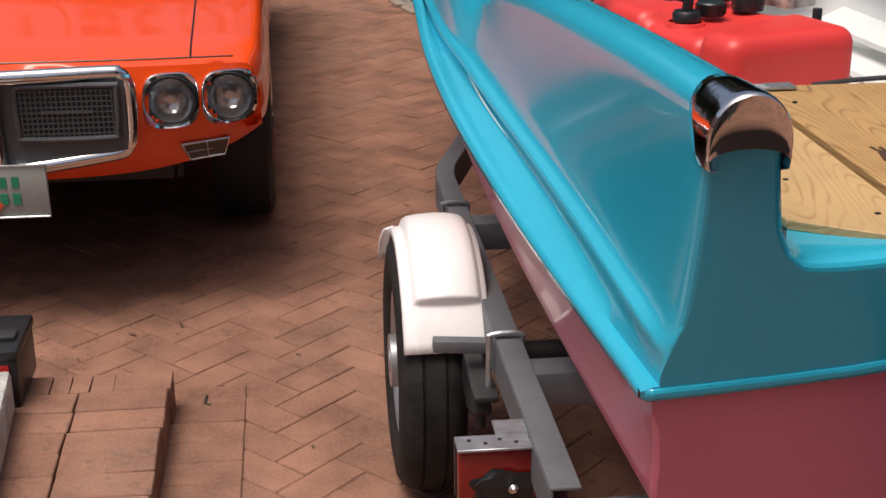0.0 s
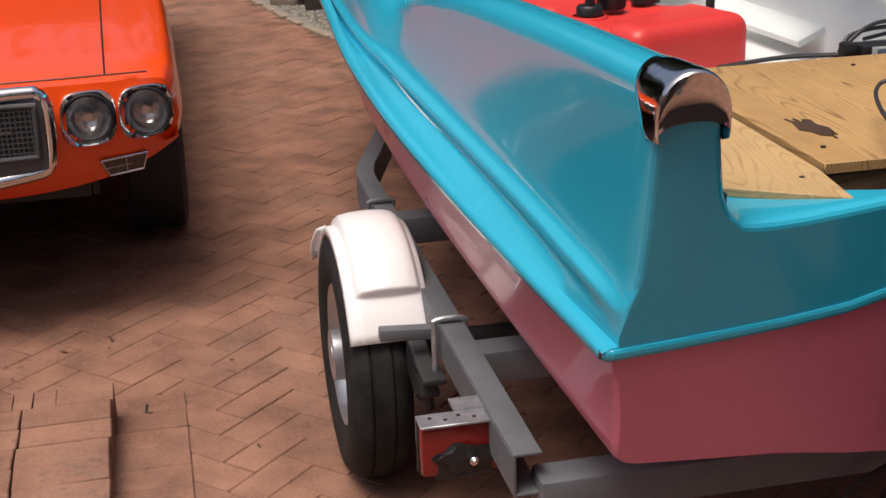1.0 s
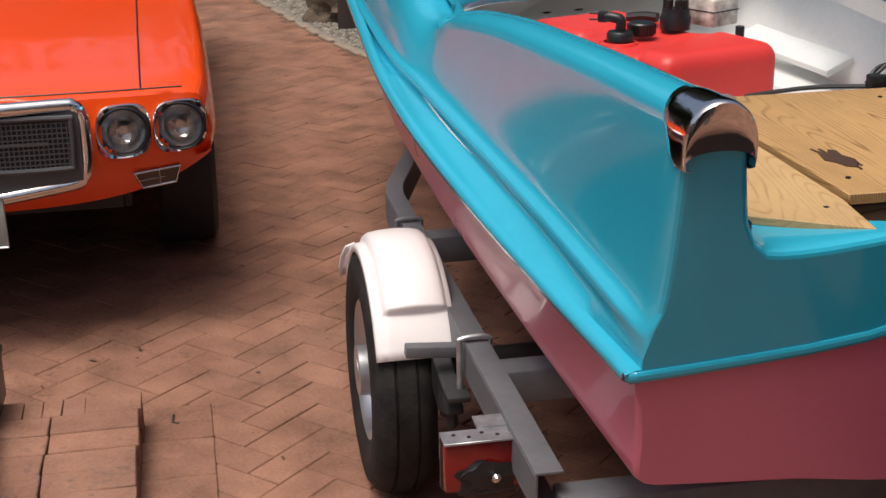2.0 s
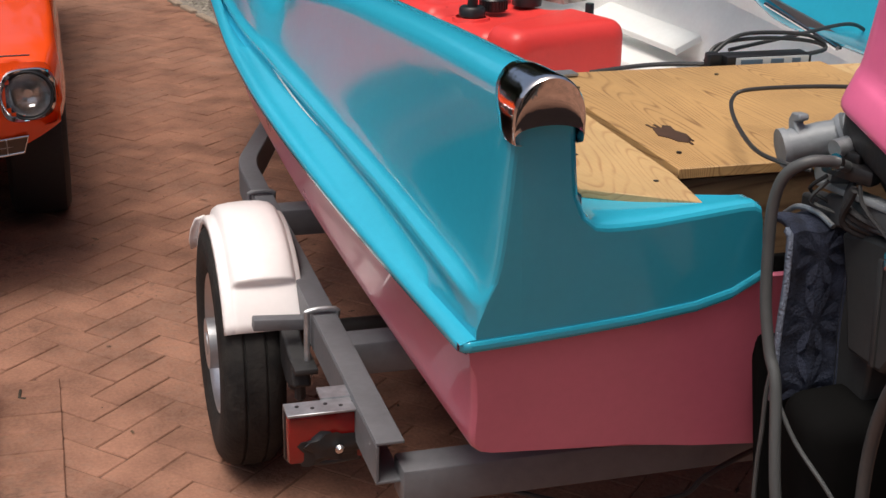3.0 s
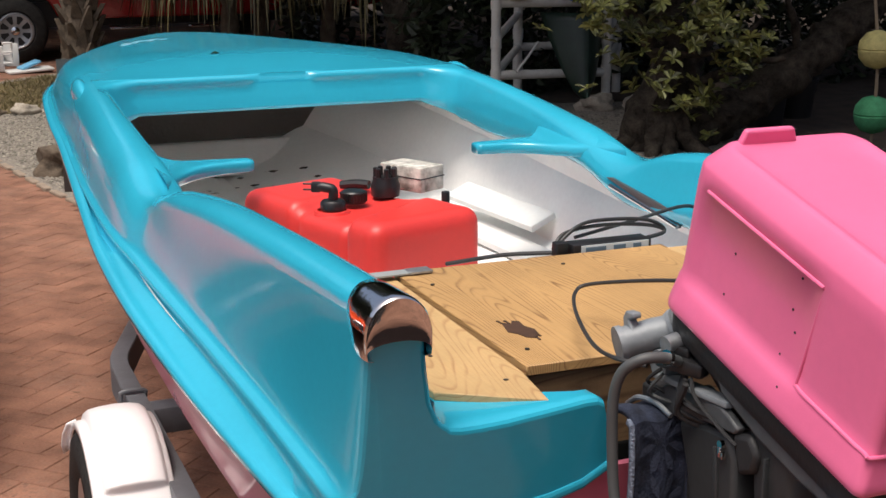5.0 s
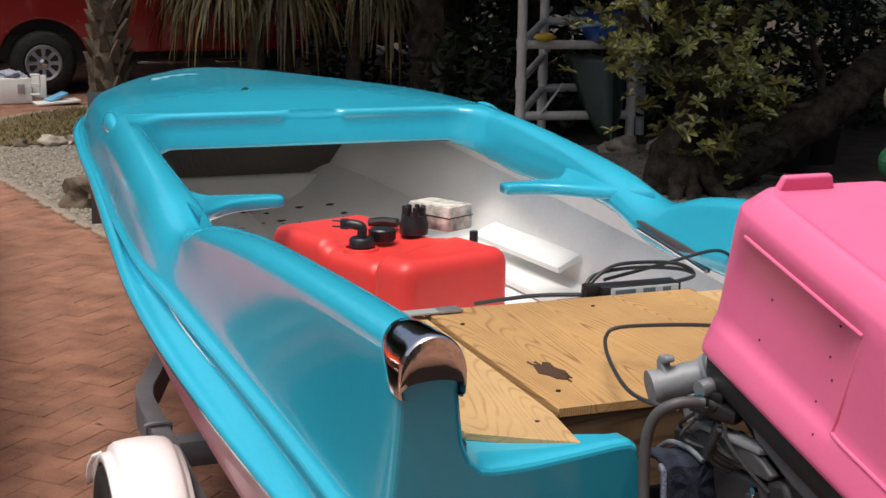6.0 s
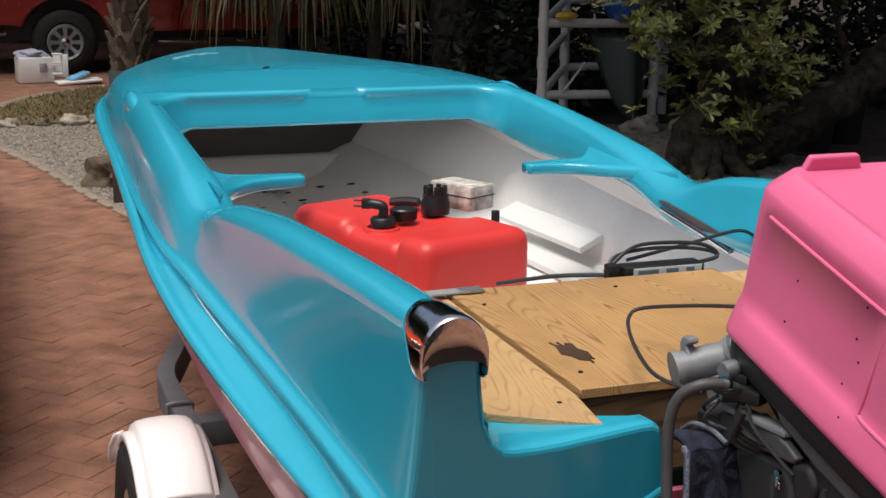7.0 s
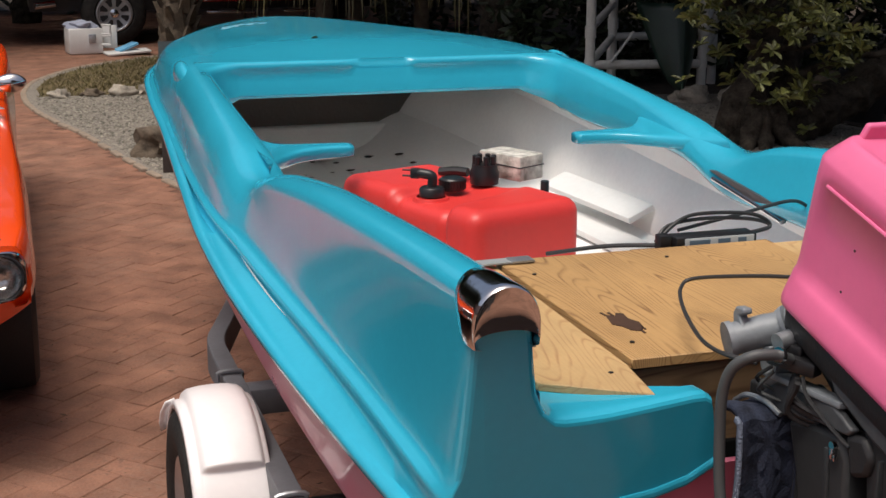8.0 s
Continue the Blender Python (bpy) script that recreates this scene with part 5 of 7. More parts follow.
for s in (-1, 1):
    part("rail_top", channel((s * 0.738, 0.295, 0.5115), (s * 0.738, 1.86, 0.5115), 0.05, 0.006), STEEL, trailer, smooth=False)
    part("rail_web", channel((s * 0.7605, 0.295, 0.474), (s * 0.7605, 1.86, 0.474), 0.006, 0.0685), STEEL, trailer, smooth=False)
    part("rail_flange", channel((s * 0.738, 0.295, 0.4365), (s * 0.738, 1.86, 0.4365), 0.05, 0.006), STEEL, trailer, smooth=False)
    bend = curve([(s * 0.738, 1.84, 0.475), (s * 0.737, 1.93, 0.475), (s * 0.722, 2.02, 0.475), (s * 0.69, 2.12, 0.475)], 4) + [Vector((s * 0.06, 4.1, 0.475))]
    rows = []
    for k, p in enumerate(bend):
        d = (bend[min(k + 1, len(bend) - 2 if k < len(bend) - 1 else k)] - bend[max(k - 1, 0)]).normalized()
        w = Vector((d.y, -d.x, 0)) * 0.0255
        rows.append([tuple(p + w * a + Vector((0, 0, 0.0405 * b))) for a, b in ((1, 0.9), (0.9, 1), (-0.9, 1), (-1, 0.9), (-1, -1), (1, -1))])
    part("front_rail", sheet(rows, closed=True), STEEL, trailer, smooth=False)
    for y in (0.86, 1.66):
        bm = tube([(s * 0.775, y, 0.39), (s * 0.775, y, 0.5), (s * 0.77, y, 0.522), (s * 0.715, y, 0.522), (s * 0.713, y, 0.5), (s * 0.713, y, 0.42)], 0.0065, 8, smooth_steps=3)
        part("u_bolt", bm, GALV if y < 1 else STEEL, trailer)
    part("spring_hanger", prism([(0.86, 0.41), (1.0, 0.44), (1.02, 0.36), (0.93, 0.33), (0.84, 0.36)], (s * 0.79 - 0.02, s * 0.79 + 0.02), axis="x"), RUBBER, trailer, bevel=0.006)
    for y, z in ((0.87, 0.352), (0.95, 0.34)):
        part("hanger_bolt", lathe([(0.012, 0), (0.012, -0.03), (0.006, -0.036)], n=8, at=(s * 0.79, y, z)), RUBBER, trailer)
    part("spring_bracket", box(0.05, 0.09, 0.014, (s * 0.785, 0.86, 0.405), bevel=0.004), RUBBER, trailer)
    part("nut", lathe([(0.011, 0), (0.011, 0.016)], n=6, at=(s * 0.775, 0.86, 0.375)), GALV, trailer)
    bm = bmesh.new()
    for k in range(3):
        box(0.045, 0.62 - 0.14 * k, 0.009, (s * 0.785, 1.26, 0.37 - 0.01 * k), bm=bm)
    part("leaf_spring", bm, RUBBER, trailer)
    part("bunk", box(0.09, 2.6, 0.05, (s * 0.42, 1.6, 0.575), (0, s * 5, 0), bevel=0.012), mat("bunk_carpet", (0.05, 0.05, 0.052), 0.95, bump=0.6), trailer)
    # fender
    rows = []
    for t in np.concatenate([np.linspace(0, 0.13, 5), np.linspace(0.14, 0.17, 9), np.linspace(0.185, 1, 36)]):
        a = radians(27 + 126 * t)
        low = 1 / (1 + math.exp(max(-30, min(30, (t - 0.155) / 0.0025))))
        sec = []
        for u, drop in ((-0.010, 0.040), (-0.010, 0.026), (-0.007, 0.021), (0.002, 0.019), (0.009, 0.019), (0.013, 0.014), (0.017, 0.003), (0.026, -0.003), (0.05, -0.007), (0.085, -0.009), (0.12, -0.007), (0.138, -0.003), (0.146, 0.003), (0.15, 0.014), (0.154, 0.018), (0.162, 0.019), (0.166, 0.03)):
            rr = 0.32 - drop * (1 - low) - max(drop, 0.013) * low
            sec.append((s * (0.918 - 1.03 * u), 1.26 - rr * math.cos(a), 0.29 + rr * math.sin(a)))
        rows.append(sec)
    fd = part("fender", sheet(rows), WHITEPL, trailer, "white moulded plastic wheel fender", sharp=80)
    so = fd.modifiers.new("thick", "SOLIDIFY")
    so.thickness = 0.006
    flap = part("fender_flap", sheet([[(s * 0.915, 1.44, 0.548), (s * 0.938, 1.44, 0.54)], [(s * 0.92, 1.50, 0.505), (s * 0.944, 1.50, 0.492)], [(s * 0.925, 1.53, 0.465), (s * 0.946, 1.53, 0.452)], [(s * 0.928, 1.535, 0.435), (s * 0.942, 1.535, 0.428)]]), WHITEPL, trailer)
    so = flap.modifiers.new("thick", "SOLIDIFY")
    so.thickness = 0.005
    part("fender_step", box(0.12, 0.03, 0.026, (s * 0.818, 0.925, 0.474), (0, s * -4, 0), bevel=0.003), STEEL, trailer, "grey steel fender bracket")
    # wheel
    wheel = part("wheel", lathe([(0.06, -0.075), (0.062, 0.075)], "x", 20, (s * 0.865, 1.26, 0.29)), RIM, trailer)
    prof = [(0.168, -0.06), (0.185, -0.072), (0.225, -0.080), (0.262, -0.074), (0.281, -0.058), (0.288, -0.045), (0.290, -0.03), (0.284, -0.028), (0.284, -0.024), (0.291, -0.022), (0.292, 0.0), (0.291, 0.022), (0.284, 0.024), (0.284, 0.028), (0.290, 0.03), (0.288, 0.045), (0.281, 0.058), (0.262, 0.074), (0.225, 0.080), (0.185, 0.072), (0.168, 0.06)]
    prof = [(r, h * 0.92) for r, h in prof]
    part("tyre", lathe(prof, "x", 56, (s * 0.865, 1.26, 0.29), close=False), TYRE, wheel, "worn black trailer tyre", sharp=30)
    o = s
    part("rim", lathe([(0.17, o * 0.055), (0.165, o * 0.06), (0.15, o * 0.05), (0.14, o * 0.03), (0.12, o * 0.025), (0.1, o * 0.034), (0.06, o * 0.03), (0.05, o * 0.045), (0.0, o * 0.047)], "x", 40, (s * 0.865, 1.26, 0.29), close=False), RIM, wheel, "galvanised steel rim")
    part("hub", lathe([(0.032, 0), (0.032, o * 0.05), (0.026, o * 0.062), (0.0, o * 0.064)], "x", 18, (s * 0.865 + o * 0.015, 1.26, 0.29), close=False), GALV, wheel)
    for k in range(5):
        a = k * math.tau / 5 + 0.4
        part("lug_nut", lathe([(0.009, 0), (0.009, o * 0.018), (0.004, o * 0.02)], "x", 6, (s * 0.865 + o * 0.032, 1.26 + 0.055 * math.cos(a), 0.29 + 0.055 * math.sin(a))), GALV, wheel)
    # tail light with its bracket
    bm = box(0.165, 0.05, 0.005, (s * 0.805, 0.475, 0.50), bevel=0.001, seg=1)
    box(0.175, 0.005, 0.05, (s * 0.80, 0.498, 0.475), bm=bm)
    box(0.055, 0.045, 0.005, (s * 0.79, 0.522, 0.503), bm=bm)
    br = part("lamp_bracket", bm, GALV, trailer, "galvanised perforated bracket")
    for k in range(6):
        part("hole", lathe([(0.004, 0), (0.004, 0.0012)], n=8, at=(s * (0.735 + 0.026 * k), 0.47 + 0.012 * (k % 2), 0.5025)), BLACK, br)
    lamp = part("tail_light", box(0.16, 0.03, 0.095, (s * 0.805, 0.475, 0.445), bevel=0.006), REDLENS, trailer, "cracked red tail light with its bulb showing")
    part("lens_rim", box(0.166, 0.012, 0.1, (s * 0.805, 0.492, 0.444), bevel=0.003), BLACK, lamp)
    bm = blob(0.036, (s * 0.81, 0.458, 0.425), 3, 0.9, (1.4, 0.22, 0.75), 3)
    part("broken_hole", bm, BLACK, lamp)
    part("bulb", lathe([(0.008, 0), (0.009, -0.012), (0.004, -0.018)], "y", 10, (s * 0.795, 0.452, 0.43)), CHROME, lamp)
    part("lamp_wire", tube([(s * 0.88, 0.5, 0.39), (s * 0.82, 0.5, 0.375), (s * 0.75, 0.48, 0.39)], 0.007, 8), CABLE, lamp)
for y, z in ((0.31, 0.43), (0.74, 0.475), (1.57, 0.475)):
    part("cross_member", channel((-0.72, y, z), (0.72, y, z), 0.07, 0.07), STEEL, trailer)
part("trailer_wire", tube([(0.1, 0.27, 0.47), (-0.075, 0.25, 0.433), (-0.161, 0.25, 0.394), (-0.219, 0.25, 0.358), (-0.4, 0.27, 0.36), (-0.6, 0.3, 0.42)], 0.005, 8), CABLE, trailer)
part("tongue", channel((0, 3.3, 0.475), (0, 6.2, 0.475), 0.07, 0.09), STEEL, trailer)
part("axle", tube([(-0.8, 1.26, 0.29), (0.8, 1.26, 0.29)], 0.03, 14, smooth_steps=1), RUBBER, trailer)
part("jack_stand", lathe([(0.09, 0), (0.09, 0.02), (0.025, 0.03), (0.025, 0.44)], n=16, at=(0.09, 5.9, 0.0)), GALV, trailer)
part("winch_post", box(0.07, 0.07, 0.5, (0, 5.45, 0.75), bevel=0.006), STEEL, trailer)

# ---- orange car ----
SMOKED = mat("smoked_amber_lens", (0.05, 0.035, 0.028), 0.2)
LENS = mat("clear_lens_glass", (0.95, 0.96, 0.96), 0.03, bump=0.25, bscale=45)
LENS.node_tree.nodes["Principled BSDF"].inputs["Transmission Weight"].default_value = 1.0
CX = -2.16
car = thing("car", "orange-red vintage muscle car with chrome grille", "car", (CX, 4.6, 0))
YC = [0, 0.12, 0.35, 0.9, 1.9, 2.6, 3.6, 4.3, 4.8]
car_w = lambda s: key(s, YC, [0.935, 0.952, 0.958, 0.955, 0.935, 0.93, 0.95, 0.93, 0.88])
car_t = lambda s: key(s, YC, [0.732, 0.755, 0.775, 0.815, 0.865, 0.90, 0.93, 0.92, 0.88])


def car_low(s):
    z = key(s, YC, [0.545, 0.535, 0.52, 0.42, 0.26, 0.26, 0.28, 0.36, 0.42])
    for c in (0.95, 3.61):
        d = 0.37**2 - (s - c) ** 2
        if d > 0:
            z = max(z, 0.32 + math.sqrt(d))
    return z


def car_y(s, u):
    return 2.27 + s + (0.115 * (abs(u) / 0.935) ** 2.4) * max(0, 1 - s / 1.2)


def car_ring(s):
    w, t, lo = car_w(s), car_t(s), car_low(s)
    mid = max(lo + 0.02, 0.6)
    r = [(w - 0.05, lo - 0.006), (w - 0.012, lo), (w - 0.004, lo + (mid - lo) * 0.5), (w, mid), (w - 0.006, mid + (t - mid) * 0.5), (w - 0.02, t - 0.02), (w - 0.034, t - 0.004), (w - 0.055, t)]
    for k in (0.9, 0.79, 0.775, 0.6, 0.4, 0.25, 0.12, 0.05, 0.0):
        r.append((w * k - 0.02 * (k > 0.5), t + (0.035 * (1 - k**2) + (0.022 * max(0, 1 - k / 0.14) if s < 1.9 else 0)) * min(1, 0.4 + s)))
    return r


LAMPS = ((0.685, 0.643), (0.848, 0.64))
NOSE_EDGE = sorted((u, z) for u, z in car_ring(0)[3:])


def nose_span(u):
    return 0.41 + 0.12 * (u / 0.935) ** 5, float(np.interp(u, [e[0] for e in NOSE_EDGE], [e[1] for e in NOSE_EDGE]))


def nose_y(u, z):
    """The front skin of the car: rounded below, nearly upright round the lamps."""
    u = min(abs(u), 0.935)
    zb, zt = nose_span(u)
    q = min(1.0, max(0.0, (z - zb) / (zt - zb)))
    bulge = 0.03 * math.sin(q * math.pi) + 0.03 * (1 - q) * (u / 0.935) ** 2
    return car_y(0, u) - bulge * (1 - (u / 0.935) ** 8) + 0.06 * (1 - q) ** 3


bm = bmesh.new()
for sd in (-1, 1):
    rows = []
    for s in np.concatenate([np.linspace(0, 0.5, 9), np.linspace(0.52, 1.25, 24), np.linspace(1.35, 3.2, 14), np.linspace(3.25, 4.0, 22), np.linspace(4.1, 4.8, 8)]):
        rows.append([(CX + sd * u, car_y(s, u), z) for u, z in car_ring(s)])
    sheet(rows, bm)
    # nose panel
    rows = []
    for j in range(33):
        q = j / 32
        row = []
        for i in range(76):
            u = 0.935 * i / 75
            zb, zt = nose_span(u)
            z = zb + (zt - zb) * q
            row.append((CX + sd * u, nose_y(u, z), z))
        rows.append(row)
    nose = sheet(rows)
    for u, z in LAMPS:
        hit = [f for f in nose.faces if math.hypot(f.calc_center_median().x - CX - sd * u, f.calc_center_median().z - z) < 0.066]
        bmesh.ops.delete(nose, geom=hit, context="FACES")
    join(bm, nose)
bmesh.ops.remove_doubles(bm, verts=bm.verts[:], dist=0.002)
part("car_body", bm, CARRED, car, "glossy orange-red painted body", sharp=50, bevel=0.006)
# cabin
bm = bmesh.new()
rows = []
for s, w, z in ((1.75, 0.72, 0.90), (2.35, 0.60, 1.23), (2.6, 0.58, 1.25), (3.2, 0.56, 1.24), (4.05, 0.66, 0.95)):
    rows.append([(CX + u * w, 2.27 + s, z - 0.04 * abs(u) ** 3 if abs(u) < 1 else 0.9) for u in (-1.25, -1, -0.7, -0.35, 0, 0.35, 0.7, 1, 1.25)])
part("cabin_glass", sheet(rows), GLASS, car, "dark windscreen and side glass")
part("roof", sheet([[(CX + u * 0.55, 2.27 + s, 1.262 - 0.03 * abs(u) ** 3) for u in np.linspace(-1, 1, 9)] for s in (2.38, 2.6, 2.9, 3.2)]), CARRED, car)
for sd in (-1, 1):
    gap = []
    for s in np.linspace(0.05, 1.6, 24):
        u = 0.742 - 0.02 * s
        edge = sorted(car_ring(s)[6:])
        gap.append((CX + sd * u, car_y(s, u), float(np.interp(u, [e[0] for e in edge], [e[1] for e in edge])) + 0.0008))
    part("hood_gap", tube(gap, 0.003, 6, smooth_steps=1), BLACK, car)
    # grille in its chrome bumper ring
    cx = CX + sd * 0.40
    loop = []
    for u, z in ((-0.165, 0.742), (0.12, 0.742), (0.155, 0.735), (0.172, 0.71), (0.176, 0.66), (0.172, 0.56), (0.158, 0.525), (0.12, 0.508), (-0.14, 0.48), (-0.175, 0.485), (-0.185, 0.52), (-0.185, 0.71), (-0.165, 0.742)):
        loop.append((cx + sd * u, 2.195 + 0.05 * (u + 0.18) / 0.36 + 0.04 * (0.72 - z), z))
    part("grille_surround", tube(loop, 0.021, 14, smooth_steps=5), CHROME, car, "chrome bumper ring round the grille")
    bm = prism([(cx + sd * u, z) for u, z in ((-0.18, 0.735), (0.168, 0.735), (0.165, 0.525), (-0.175, 0.49))], (2.222, 2.28), axis="y")
    part("grille_backing", bm, GRILLE, car, smooth=False)
    gx = CX + sd * 0.41
    bm = prism([(gx - 0.125, 0.57), (gx + 0.125, 0.57), (gx + 0.13, 0.705), (gx - 0.13, 0.705)], (2.212, 2.2225), axis="y")
    part("grille_dark", bm, RUBBER, car, smooth=False)
    loop = [(gx + u, 2.208, z) for u, z in ((-0.12, 0.714), (0.12, 0.714), (0.136, 0.70), (0.132, 0.585), (0.115, 0.566), (-0.115, 0.566), (-0.132, 0.585), (-0.136, 0.70), (-0.12, 0.714))]
    part("grille_frame", tube(loop, 0.008, 8, smooth_steps=3), GRILLE, car)
    for k in range(9):
        part("grille_bar", box(0.258, 0.006, 0.003, (gx, 2.210, 0.58 + 0.015 * k)), GRILLE, car)
    for k in range(19):
        part("grille_slat", box(0.003, 0.008, 0.14, (gx - 0.122 + 0.0136 * k, 2.2105, 0.64)), GRILLE, car)
    part("name_bar", box(0.14, 0.004, 0.009, (gx, 2.206, 0.642)), GRILLE, car)
    for u, z in LAMPS:
        hx = CX + sd * u
        loops = []
        for rad, sqr, dy in ((0.0785, 3.4, 0.004), (0.0785, 3.4, -0.014), (0.076, 3.2, -0.019), (0.0725, 2.3, -0.015), (0.071, 2.0, -0.004), (0.070, 2.0, 0.03)):
            loop = []
            for k in range(40):
                a = k * math.tau / 40
                sq = 1 / (abs(math.cos(a)) ** sqr + abs(math.sin(a)) ** sqr) ** (1 / sqr)
                du, dz = rad * sq * math.cos(a), rad * sq * math.sin(a)
                loop.append((hx + sd * du, nose_y(u + du, z + dz) + dy, z + dz))
            loops.append(loop)
        bezel = part("headlight_bezel", sheet(loops, closed=True), CHROME, car, "chrome rounded-square headlight bezel")
        hy = nose_y(u, z)
        part("dark_gap", lathe([(0.074, 0.012), (0.0735, -0.008), (0.070, -0.010), (0.064, -0.004)], "y", 36, (hx, hy, z), close=False), BLACK, bezel)
        part("headlight", lathe([(0.066, 0.004), (0.064, -0.006), (0.052, -0.014), (0.03, -0.019), (0.0, -0.021)], "y", 32, (hx, hy, z), close=False), LENS, bezel, "round sealed beam headlight")
        part("reflector", lathe([(0.065, 0.0), (0.055, 0.018), (0.03, 0.034), (0.012, 0.038), (0.0, 0.038)], "y", 32, (hx, hy, z), close=False), LAMP, bezel)
        part("bulb_shield", lathe([(0.012, 0.0), (0.012, 0.02), (0.006, 0.022)], "y", 16, (hx, hy + 0.005, z + 0.004)), DULLCHROME, bezel)
    sig_u = [(-0.068, 0.508), (0.066, 0.511), (0.05, 0.456), (-0.048, 0.45)]
    tu = 0.772
    at = lambda u, z, d: (CX + sd * (tu + u), nose_y(tu + u, z) + d, z)
    bm = sheet([[at(u, z, 0.03) for u, z in sig_u], [at(u, z, -0.011) for u, z in sig_u]], closed=True)
    bm.faces.new([bm.verts.new(at(u, z, -0.011)) for u, z in sig_u])
    sig = part("turn_signal", bm, SMOKED, car, "smoked turn signal set flush below the lamps")
    part("signal_frame", tube([at(u, z, -0.012) for u, z in sig_u + sig_u[:1]], 0.004, 8, smooth_steps=1), DULLCHROME, sig)
    part("signal_bar", tube([at(-0.058, 0.479, -0.014), at(0.058, 0.482, -0.014)], 0.002, 6, smooth_steps=1), GALV, sig)
    part("signal_post", tube([at(0.004, 0.509, -0.014), at(0.004, 0.454, -0.014)], 0.002, 6, smooth_steps=1), GALV, sig)
    for s in (0.95, 3.61):
        wy = 2.27 + s
        wh = part("wheel", lathe([(0.19, -0.09), (0.19, 0.09)], "x", 24, (CX + sd * (0.85 if s < 1 else 0.82), wy, 0.325)), BLACK, car)
        part("tyre", lathe([(0.19, -0.09), (0.23, -0.105), (0.29, -0.102), (0.318, -0.085), (0.324, -0.05), (0.325, 0.0), (0.324, 0.05), (0.318, 0.085), (0.29, 0.102), (0.23, 0.105), (0.19, 0.09)], "x", 44, (CX + sd * (0.85 if s < 1 else 0.82), wy, 0.325), close=False), RUBBER, wh)
        part("rim", lathe([(0.195, sd * 0.1), (0.185, sd * 0.104), (0.17, sd * 0.08), (0.1, sd * 0.07), (0.05, sd * 0.09), (0.0, sd * 0.092)], "x", 32, (CX + sd * (0.85 if s < 1 else 0.82), wy, 0.325), close=False), CHROME, wh)
    part("wheel_house", box(0.02, 0.78, 0.4, (CX + sd * 0.66, 3.13, 0.48)), BLACK, car)
    bm = blob(0.06, (CX + sd * 0.93, 4.45, 0.95), 2, 0.05, (1.1, 0.55, 0.7), 3)
    part("side_mirror", bm, CHROME, car)
    part("mirror_stem", tube([(CX + sd * 0.84, 4.45, 0.9), (CX + sd * 0.9, 4.45, 0.93)], 0.014, 8, smooth_steps=1), CHROME, car)
edge = sorted(car_ring(0.045)[6:])
part("hood_lip", tube([(CX + u, car_y(0.045, u), float(np.interp(abs(u), [e[0] for e in edge], [e[1] for e in edge])) + 0.0008) for u in np.linspace(-0.86, 0.86, 40)], 0.0032, 6, smooth_steps=1), BLACK, car)
part("beak", box(0.3, 0.05, 0.24, (CX, 2.232, 0.6), bevel=0.02), CARRED, car)
part("underside", box(1.3, 4.2, 0.2, (CX, 4.7, 0.42)), BLACK, car)
PLX = CX + 0.19
plate = part("front_plate", box(0.305, 0.006, 0.152, (PLX, 2.19, 0.425), (4, 0, 0), bevel=0.002), PLATE, car, "white plate with green lettering bars")
part("plate_frame", tube([(PLX - 0.151, 2.186, 0.35), (PLX + 0.151, 2.186, 0.35), (PLX + 0.151, 2.182, 0.50), (PLX - 0.151, 2.182, 0.50), (PLX - 0.151, 2.186, 0.35)], 0.004, 6, smooth_steps=1), GALV, plate)
for i, z in enumerate((0.452, 0.403)):
    for k in range(6):
        part("plate_bar", box(0.021, 0.003, 0.032, (PLX - 0.02 + (k - 2.5) * 0.034, 2.185 + 0.001 * i, z)), GREEN, plate)
part("plate_mark", box(0.04, 0.003, 0.04, (PLX, 2.183, 0.385), (0, 40, 0)), ORANGEMARK, plate)

# ---- red truck ----
truck = thing("pickup_truck", "dark red pickup truck parked on the brick drive", "truck", (1.6, 16.1, 0))
TY = 15.12


def truck_side():
    out = [(-1.15, 0.62), (-0.50, 0.58)]
    out += [(0.06 + 0.5 * math.cos(a), 0.44 + 0.46 * math.sin(a)) for a in np.linspace(math.pi - 0.25, 0.25, 15)]
    out += [(0.62, 0.50), (3.15, 0.50)]
    out += [(3.75 + 0.5 * math.cos(a), 0.44 + 0.46 * math.sin(a)) for a in np.linspace(math.pi - 0.25, 0.25, 15)]
    out += [(4.4, 0.56), (4.75, 0.62), (4.75, 1.1), (4.6, 1.2), (3.3, 1.28), (-1.12, 1.32), (-1.17, 1.28), (-1.17, 0.8)]
    return out


part("truck_body", prism(truck_side(), (TY, TY + 1.95), axis="y"), TRUCKRED, truck, "dark red painted body", bevel=0.04, seg=3)
part("side_molding", box(2.3, 0.012, 0.012, (1.9, TY - 0.006, 0.72)), TRUCKRED, truck)
part("cab", prism([(0.9, 1.28), (1.15, 1.88), (2.4, 1.9), (3.2, 1.28)], (TY + 0.1, TY + 1.85), axis="y"), GLASS, truck, bevel=0.05)
part("under_frame", box(5.2, 1.5, 0.3, (1.7, TY + 1.0, 0.55)), BLACK, truck)
for wx in (0.06, 3.75):
    part("wheel_house", box(1.1, 1.5, 0.34, (wx, TY + 1.05, 0.82)), BLACK, truck)
